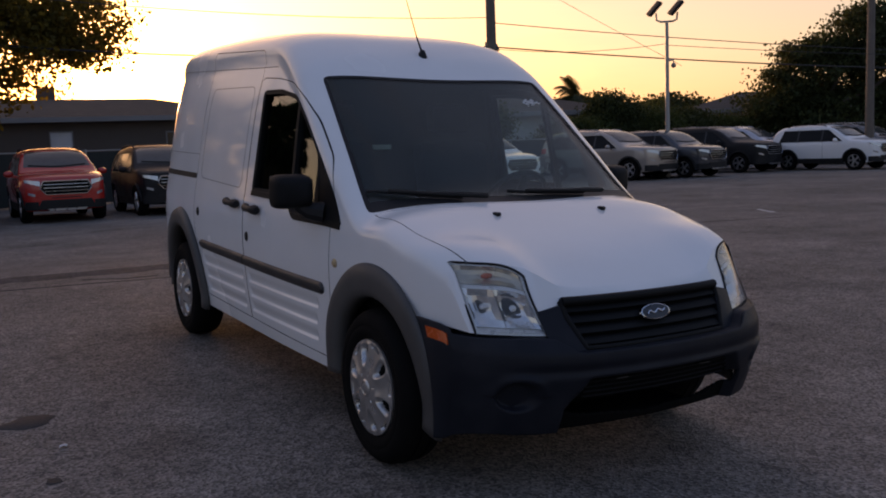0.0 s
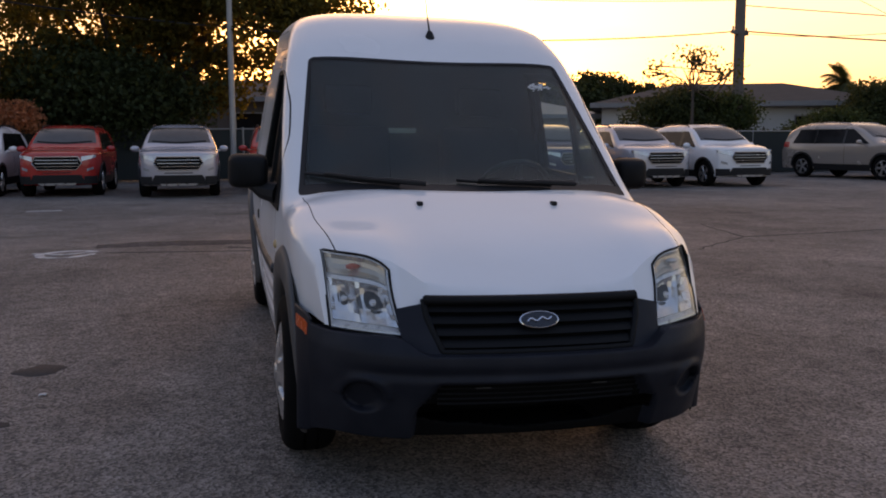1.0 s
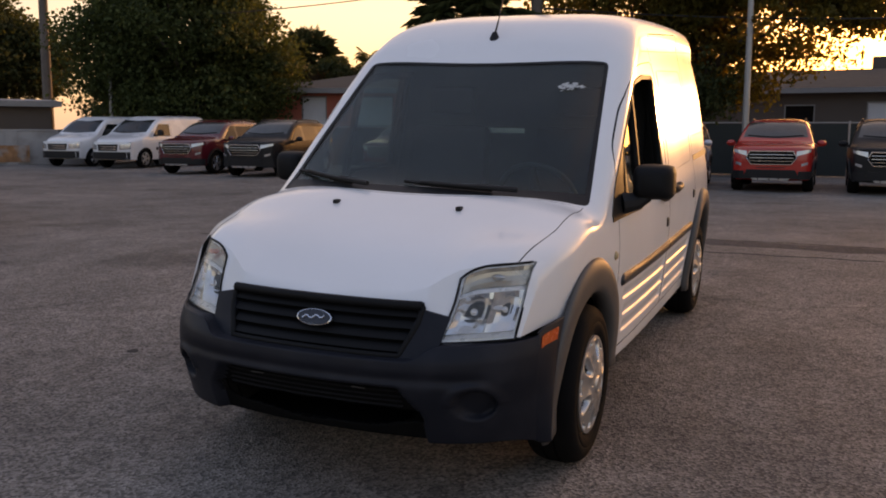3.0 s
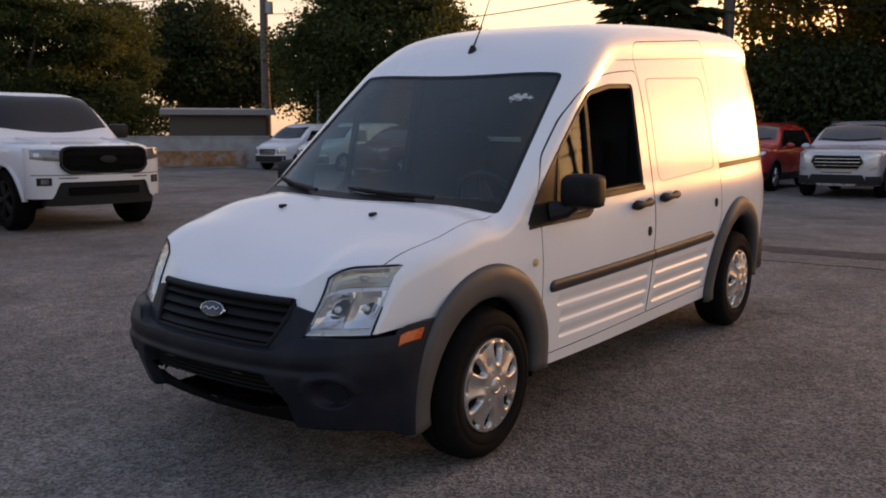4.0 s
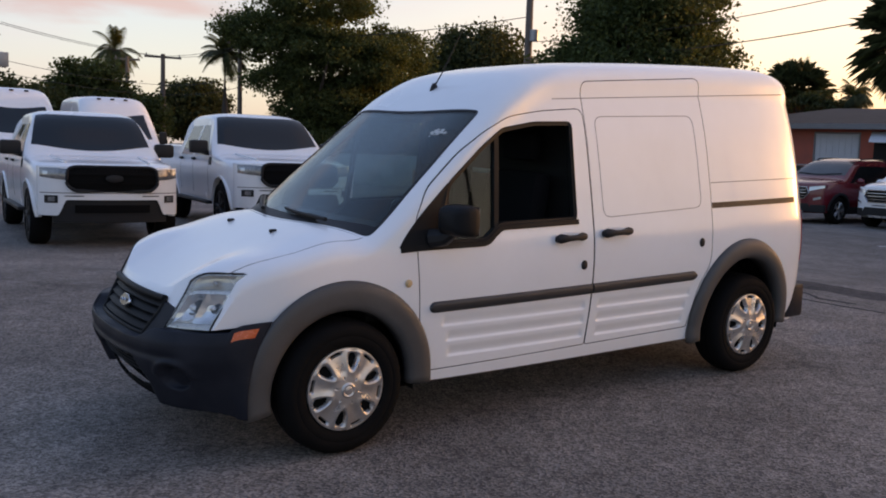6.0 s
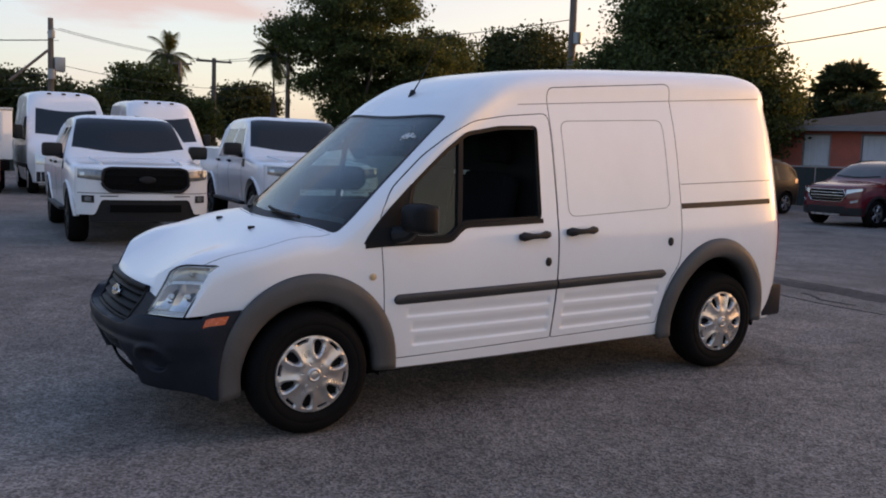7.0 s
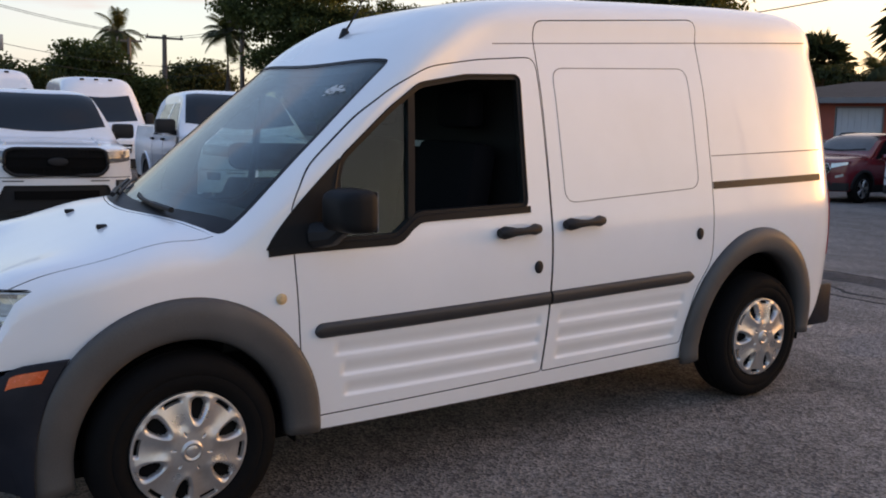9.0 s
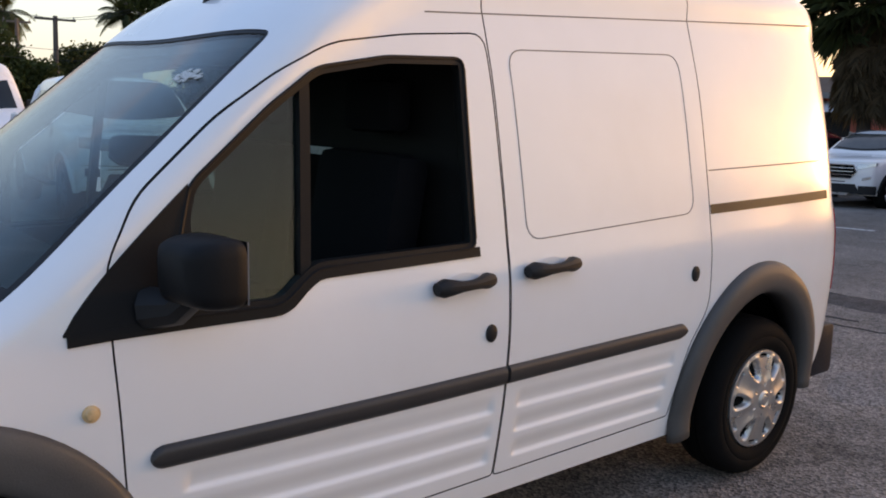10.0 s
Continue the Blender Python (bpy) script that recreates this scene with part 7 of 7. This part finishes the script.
tree(14.0, 23.6, [(-1.3, 0, 3.4, 0.45, 0.4, 0.22), (0.2, 0, 3.9, 0.5, 0.4, 0.35), (1.2, 0, 3.4, 0.45, 0.4, 0.25)], "thin sparse sapling beside the utility pole", 30, 95, 0.17, 0.05, LEAF, clump=0.3, fork=0.6)
for i, (x, y, z, rx) in enumerate([(18.5, 55, 3.3, 4.2), (22.3, 54.2, 3.9, 4.0), (26.5, 52.8, 3.3, 3.6), (31, 50, 3.0, 3.5), (36, 46, 3.0, 3.6), (41, 42, 3.0, 3.4), (47, 36, 3.2, 3.6), (7.0, 58, 3.0, 3.0), (-33, 46, 4.0, 3.6), (-38, 42, 3.6, 3.4)]):
    tree(x, y, [(0, 0, z * 0.7, rx, rx, z * 0.62), (rx * 0.3, 0, z * 1.1, rx * 0.6, rx * 0.6, z * 0.35)], "dark tree on the skyline", 40 + i, 3800, 0.34, 0.2, LEAF_DARK, clump=0.6)
feather_palm(-63.0, 15.4, 8.0, "tall feather palm on the skyline", 60)
feather_palm(-51.5, 19.2, 7.2, "tall feather palm beside the shade tree", 61, 1.9)
feather_palm(31.5, 39.0, 4.0, "feather palm on the skyline", 63, 1.6)
tree(-24.4, 41.7, [(0, 0, 4.4, 1.3, 1.3, 1.1), (0.3, 0, 3.4, 1.5, 1.2, 1.0)], "small round tree behind the coral house", 64, 2200, 0.24, 0.12, LEAF_DARK, clump=0.35)
fan_palm(-29.7, 47.3, 6.0, "cabbage palm behind the coral house", 66, 1.6, 2.4)
feather_palm(-22.9, 42.6, 5.1, "small feather palm behind the coral house", 65, 1.2)

# ---- houses, walls and fences ----
CORAL = material("coral_render", (0.50, 0.13, 0.085), 0.85, vary=0.12, scale=1.2, fine=40, bump=0.003, dirt=(0.22, 0.10, 0.08), dirt_amt=0.4)
CREAM = material("pale_render", (0.52, 0.50, 0.46), 0.85, vary=0.10, scale=1.2, fine=40, bump=0.003)
BROWN = material("brown_render", (0.095, 0.075, 0.062), 0.85, vary=0.12, scale=1.2, fine=40, bump=0.003, dirt=(0.10, 0.08, 0.07), dirt_amt=0.4)
SHINGLE = material("grey_roof_shingles", (0.045, 0.038, 0.034), 0.9, vary=0.2, scale=2, fine=14, bump=0.01)
PALE_ROOF = material("pale_metal_roof", (0.22, 0.21, 0.20), 0.6, vary=0.10, scale=1.5, fine=20)
SHUTTER = material("white_storm_shutter", (0.62, 0.63, 0.64), 0.6, vary=0.08, scale=3, fine=40)
FASCIA = material("painted_fascia", (0.24, 0.23, 0.22), 0.7, vary=0.1)
WALL_GREY = material("stained_concrete_wall", (0.34, 0.33, 0.32), 0.9, vary=0.15, scale=1.0, fine=30, bump=0.004, dirt=(0.17, 0.14, 0.12), dirt_amt=0.6)
GRAFFITI = material("faded_orange_paint", (0.32, 0.15, 0.07), 0.85, vary=0.5, scale=2.2, fine=9, dirt=(0.34, 0.32, 0.30), dirt_amt=0.9, dirt_scale=2.5)
MESH_DARK = material("dark_fence_screen", (0.020, 0.026, 0.024), 0.85, vary=0.25, scale=2, fine=60)
STEEL = material("galvanised_steel", (0.32, 0.33, 0.34), 0.45, 0.7, vary=0.12, scale=6)
POLE_WOOD = material("weathered_pole_timber", (0.15, 0.125, 0.105), 0.9, vary=0.25, scale=3, fine=30, bump=0.006)


def house(x0, y0, x1, y1, depth, eave, ridge, wall_mat, roof_mat, label, windows=(), overhang=0.5, hip=True, awnings=(), name="house"):
    """A bungalow whose front runs from (x0, y0) to (x1, y1). Windows: (along, width, sill, head, material)."""
    a, b = Vector((x0, y0, 0)), Vector((x1, y1, 0))
    L = (b - a).length
    root = group_of(name, label, "house", Matrix.Translation(a) @ Matrix.Rotation(math.atan2(b.y - a.y, b.x - a.x), 4, "Z"))
    w = bmesh.new()
    add_box(w, 0, L, 0, depth, 0, eave)
    wall = part("wall", w, [wall_mat, BLACK_PLASTIC], root)
    for al, wd, z0, z1, mt in windows:
        boolean(wall, box(al, al + wd, -0.2, 0.10, z0, z1))
    finish(wall.data)
    r = bmesh.new()
    o = overhang
    c = [(-o, -o, eave), (L + o, -o, eave), (L + o, depth + o, eave), (-o, depth + o, eave)]
    k = depth * 0.5 if hip else 0.0
    top = [(k - o, depth / 2, ridge), (L - k + o, depth / 2, ridge)]
    vs = [r.verts.new(p) for p in c] + [r.verts.new((p[0], p[1], p[2] - 0.18)) for p in c] + [r.verts.new(p) for p in top]
    for f in ((0, 1, 9, 8), (1, 2, 9), (2, 3, 8, 9), (3, 0, 8), (0, 4, 5, 1), (1, 5, 6, 2), (2, 6, 7, 3), (3, 7, 4, 0), (7, 6, 5, 4)):
        r.faces.new([vs[i] for i in f])
    bmesh.ops.recalc_face_normals(r, faces=r.faces)
    part("roof", r, roof_mat, root, angle=10)
    fb = bmesh.new()
    add_box(fb, -o - 0.02, L + o + 0.02, -o - 0.03, -o - 0.003, eave - 0.20, eave + 0.02)
    part("fascia_board", fb, FASCIA, root)
    for al, wd, z0, z1, mt in windows:
        win = new("window")
        win.parent = root
        part("pane", box(al, al + wd, 0.05, 0.08, z0, z1), mt, win)
        fr = bmesh.new()
        for q in ((al - 0.05, al + wd + 0.05, z1, z1 + 0.06), (al - 0.08, al + wd + 0.08, z0 - 0.08, z0), (al - 0.05, al, z0, z1), (al + wd, al + wd + 0.05, z0, z1)):
            add_box(fr, q[0], q[1], -0.04, 0.05, q[2], q[3])
        part("window_frame", fr, FASCIA, win)
        if mt is SHUTTER:
            sl = bmesh.new()
            n = int(wd / 0.22)
            for i in range(n):
                add_box(sl, al + wd * (i + 0.15) / n, al + wd * (i + 0.85) / n, 0.02, 0.052, z0 + 0.01, z1 - 0.01)
            part("shutter_ribs", sl, SHUTTER, win)
    for al, wd, z, out in awnings:
        aw = sheet(lambda u, v: (al + wd * u, -out * v - 0.003, z - 0.42 * v), 8, 3, (0, 0, -0.03))
        part("awning", aw, SHUTTER, root, "white sloping metal awning")
        part("doorway", box(al + 0.1, al + wd - 0.1, -0.012, -0.003, 0.3, z - 0.35), BLACK_PLASTIC, root)
    return root


house(-20.9, 30.2, -9.0, 35.4, 8.0, 3.12, 4.0, CORAL, SHINGLE, "coral bungalow with white shuttered windows",
      [(1.25, 1.0, 1.5, 2.75, SHUTTER), (3.5, 1.65, 1.55, 2.75, SHUTTER), (10.2, 1.25, 1.4, 2.75, SHUTTER)], awnings=[(5.6, 1.8, 2.85, 0.9)])
house(-7.0, 41.3, 11.8, 39.4, 9.0, 3.25, 4.35, BROWN, SHINGLE, "long dark bungalow in shadow under the setting sun",
      [(10.0, 0.9, 1.9, 2.6, SHUTTER), (6.6, 1.2, 1.4, 2.5, BLACK_GLOSS), (15.0, 1.4, 1.4, 2.5, BLACK_GLOSS)])
part("chimney", box(3.2, 4.0, 45.8, 46.6, 3.6, 5.0, 0.03), BROWN, tagged(new("chimney_stack"), "squat rendered chimney above the dark roof", "chimney"))
house(11.4, 42.6, 18.0, 41.0, 7.0, 2.5, 3.4, CREAM, PALE_ROOF, "grey bungalow with a pale low roof", [(2.0, 1.4, 1.2, 2.1, BLACK_GLOSS)])
house(16.0, 35.6, 27.0, 30.6, 8.0, 2.85, 3.9, CREAM, SHINGLE, "cream bungalow with a grey hipped roof", [(4.4, 0.9, 1.7, 2.25, BLACK_GLOSS), (8.5, 1.4, 1.3, 2.2, BLACK_GLOSS)])
house(-29.4, 20.4, -27.0, 23.6, 4.0, 2.40, 2.55, BROWN, WALL_GREY, "small flat-roofed brown outbuilding behind the wall", hip=False, overhang=0.35, name="outbuilding")
house(-64.0, 9.0, -63.0, 18.0, 6, 2.6, 3.8, CREAM, SHINGLE, "distant pale bungalow beyond the lot", [(2, 1.4, 1.2, 2.1, BLACK_GLOSS)])
house(36.0, 34.5, 46.0, 26.5, 8.0, 2.9, 4.0, CREAM, SHINGLE, "pale bungalow behind the dark tree", [(2, 1.4, 1.2, 2.1, BLACK_GLOSS)])


def wall_run(x0, y0, x1, y1, h, mt, label, name="wall_1", thick=0.2, piers=0):
    a, b = Vector((x0, y0, 0)), Vector((x1, y1, 0))
    L = (b - a).length
    bm = bmesh.new()
    add_box(bm, 0, L, 0, thick, -0.05, h, 0.01)
    add_box(bm, -0.02, L + 0.02, -0.03, thick + 0.03, h + 0.002, h + 0.07, 0.01)
    for k in range(piers + 1 if piers else 0):
        add_box(bm, L * k / piers - 0.2, L * k / piers + 0.2, -0.06, -0.003, -0.05, h)
    ob = part(name, bm, mt, None, label)
    ob.matrix_basis = Matrix.Translation(a) @ Matrix.Rotation(math.atan2(b.y - a.y, b.x - a.x), 4, "Z")
    return tagged(ob, category="wall", kind="structure")


wall_run(-36.0, 10.2, -24.6, 23.4, 1.25, WALL_GREY, "stained grey concrete boundary wall", "wall_west", piers=6)
gf = box(0, 3.6, -0.068, -0.060, 0.10, 0.72)
g = part("wall_painting", gf, GRAFFITI, None, "faded orange painted scrawl on the wall")
g.matrix_basis = Matrix.Translation((-28.46, 18.93, 0)) @ Matrix.Rotation(math.atan2(13.2, 11.4), 4, "Z")
tagged(g, category="painting", kind="structure")


def screen_fence(x0, y0, x1, y1, h, label, posts):
    a, b = Vector((x0, y0, 0)), Vector((x1, y1, 0))
    L = (b - a).length
    root = group_of("fence", label, "fence", Matrix.Translation(a) @ Matrix.Rotation(math.atan2(b.y - a.y, b.x - a.x), 4, "Z"))
    for k in range(posts):
        part("screen", box(L * k / posts + 0.03, L * (k + 1) / posts - 0.03, -0.008, 0.008, 0.05, h - 0.04), MESH_DARK, root)
    for k in range(posts + 1):
        part("post", tube([(L * k / posts, 0.03, -0.1), (L * k / posts, 0.03, h + 0.05)], 0.03, 8), STEEL, root)
    part("top_rail", tube([(0, 0.03, h), (L, 0.03, h)], 0.02, 6), STEEL, root)
    return root


screen_fence(-25.5, 26.2, -10.5, 25.6, 1.45, "dark screened chain-link fence behind the cars", 6)
screen_fence(-10.4, 25.6, 14.5, 24.8, 1.6, "dark screened chain-link fence behind the cars", 10)
screen_fence(14.6, 24.8, 31.0, 27.5, 1.5, "dark screened chain-link fence behind the hedge", 6)
screen_fence(-46.0, -6.0, -40.0, 9.0, 1.5, "chain-link fence beyond the vans", 6)


# ---- poles and wires ----
def pole(x, y, h, r, label, arms=(), lean=0.0, mt=None, gear=()):
    root = group_of("utility_pole", label, "pole", pose(x, y, 0, 0, lean, 0))
    part("shaft", tube([(0, 0, -0.2), (0, 0, h * 0.5), (0, 0, h)], [r * 1.15, r, r * 0.8], 10), mt or POLE_WOOD, root)
    for z, w, turn in arms:
        bm = bmesh.new()
        add_box(bm, -w, w, -0.06, 0.06, z - 0.06, z + 0.06, m=Matrix.Rotation(radians(turn), 4, "Z"))
        part("cross_arm", bm, POLE_WOOD, root)
        for t in (-0.9, 0, 0.9):
            p = Matrix.Rotation(radians(turn), 4, "Z") @ Vector((w * t, 0, z))
            part("insulator", tube([p, p + Vector((0, 0, 0.22))], [0.05, 0.03], 6), FASCIA, root)
    for z, s in gear:
        part("transformer", lathe([(0.001, z), (s, z), (s, z + s * 2.4), (0.001, z + s * 2.5)], 16, "z"), STEEL, root)
        root.children[-1].data.transform(Matrix.Translation((s + r, 0, 0)))
    return root


pole(-7.55, 25.2, 11, 0.19, "weathered timber utility pole behind the cars", lean=1.5)
pole(-0.75, 24.5, 10, 0.085, "slim grey pole beside the shade tree", mt=STEEL)
pole(17.6, 26.8, 11.5, 0.19, "timber utility pole carrying the cables", [(5.1, 0.55, 30)])
pole(30.6, 19.4, 10, 0.16, "timber utility pole beside the dark tree")
pole(-30.2, 26.5, 11, 0.20, "timber utility pole in front of the shade tree", gear=[(7.0, 0.22)])
old_pole = pole(-44.6, 4.9, 7.6, 0.16, "leaning utility pole with old gear on top", [(3.7, 0.9, 80), (6.9, 0.3, 10)], 1.5, gear=[(4.6, 0.2), (6.6, 0.16)])
part("brace", tube([(0.2, -1.9, 4.4), (0.2, -0.15, 6.0)], 0.07, 6), POLE_WOOD, old_pole)
part("junction_box", box(-0.25, 0.25, 0.15, 0.65, 5.0, 5.7, 0.03), STEEL, old_pole)
part("platform", box(-0.4, 0.4, -0.3, 1.3, 3.75, 3.9, 0.02), POLE_WOOD, old_pole)
pole(-52.6, 15.6, 7.1, 0.16, "utility pole with a cross arm", [(6.9, 1.1, 80)], 0.6)
pole(-58.0, 14.9, 7.3, 0.13, "utility pole with a cross arm", [(7.1, 0.8, 80)])
pole(-46.4, 18.2, 7.8, 0.14, "utility pole with a cross arm", [(7.5, 0.8, 75)])


def flood_light(x, y, h, label, turn=0):
    root = group_of("flood_light", label, "lamp", pose(x, y, 0, 0, 0, turn))
    part("mast", tube([(0, 0, -0.1), (0, 0, h)], [0.09, 0.06], 10), STEEL, root)
    part("yoke", tube([(-0.36, 0, h + 0.30), (-0.34, 0, h + 0.06), (-0.2, 0, h), (0.2, 0, h), (0.34, 0, h + 0.06), (0.36, 0, h + 0.30)], 0.035, 8), STEEL, root)
    for s in (-1, 1):
        hd = bmesh.new()
        add_box(hd, s * 0.36 - 0.30, s * 0.36 + 0.30, -0.2, 0.2, h + 0.42, h + 0.54, 0.03, Matrix.Translation((s * 0.36, 0, h + 0.4)) @ Matrix.Rotation(radians(-48), 4, "Y") @ Matrix.Rotation(radians(20), 4, "X") @ Matrix.Translation((-s * 0.36, 0, -h - 0.4)))
        part("lamp_head", hd, BLACK_PLASTIC, root)
    part("camera_arm", tube([(0, 0, h - 1.35), (0.22, 0, h - 1.3), (0.22, 0, h - 1.42)], 0.03, 6), STEEL, root)
    bm = bmesh.new()
    bmesh.ops.create_icosphere(bm, subdivisions=2, radius=0.09, matrix=Matrix.Translation((0.22, 0, h - 1.5)))
    part("camera_dome", bm, FASCIA, root)
    return root


flood_light(20.5, 20.2, 5.35, "twin floodlight on a slim steel mast", -40)
flood_light(-25.4, 25.2, 5.2, "twin floodlight on a slim steel mast", 40)
WIRE = material("black_cable", (0.02, 0.02, 0.02), 0.6)


def wire(a, b, sag, r=0.02, label="thin black overhead cable"):
    a, b = Vector(a), Vector(b)
    pts = [a.lerp(b, t) - Vector((0, 0, 4 * sag * t * (1 - t))) for t in np.linspace(0, 1, 17)]
    return tagged(part("overhead_cable", tube(pts, r, 5), WIRE), label, "cable")


wire((17.6, 26.8, 5.17), (40, 18, 3.7), 0.2, 0.028)
wire((17.6, 26.8, 5.17), (-7.5, 25.2, 5.3), 0.7, 0.024)
wire((17.6, 26.8, 6.1), (40, 17.5, 4.3), 0.2, 0.018)
wire((17.6, 26.8, 6.3), (-7.5, 25.2, 6.6), 0.5, 0.014)
wire((20.5, 20.2, 4.55), (46, 12, 4.0), 0.3, 0.011)
wire((20.5, 20.2, 4.6), (17.6, 26.8, 5.1), 0.2, 0.011)
wire((17.6, 26.8, 8.5), (22.5, 21.5, 4.0), 0.05, 0.009)
wire((-7.5, 25.2, 6.4), (-30.2, 26.5, 6.2), 0.5, 0.02)
wire((-7.5, 25.2, 7.4), (-30.2, 26.5, 7.0), 0.5, 0.016)
for z, d in ((6.95, 0.0), (6.95, 1.0), (5.2, 0.3), (4.6, 0.3)):
    wire((-52.6, 15.6 + d - 0.5, z), (-44.6, 4.9 + d * 0.4, z + 0.2), 0.2, 0.014)
    wire((-52.6, 15.6 + d - 0.5, z), (-46.4, 18.2 + d * 0.4, z + 0.4), 0.2, 0.014)
    wire((-44.6, 4.9 + d * 0.4, z - 0.4), (-46, -22, z - 1.0), 0.5, 0.014)
wire((-30.2, 26.5, 8.2), (-46.4, 18.2, 7.7), 0.3, 0.02)
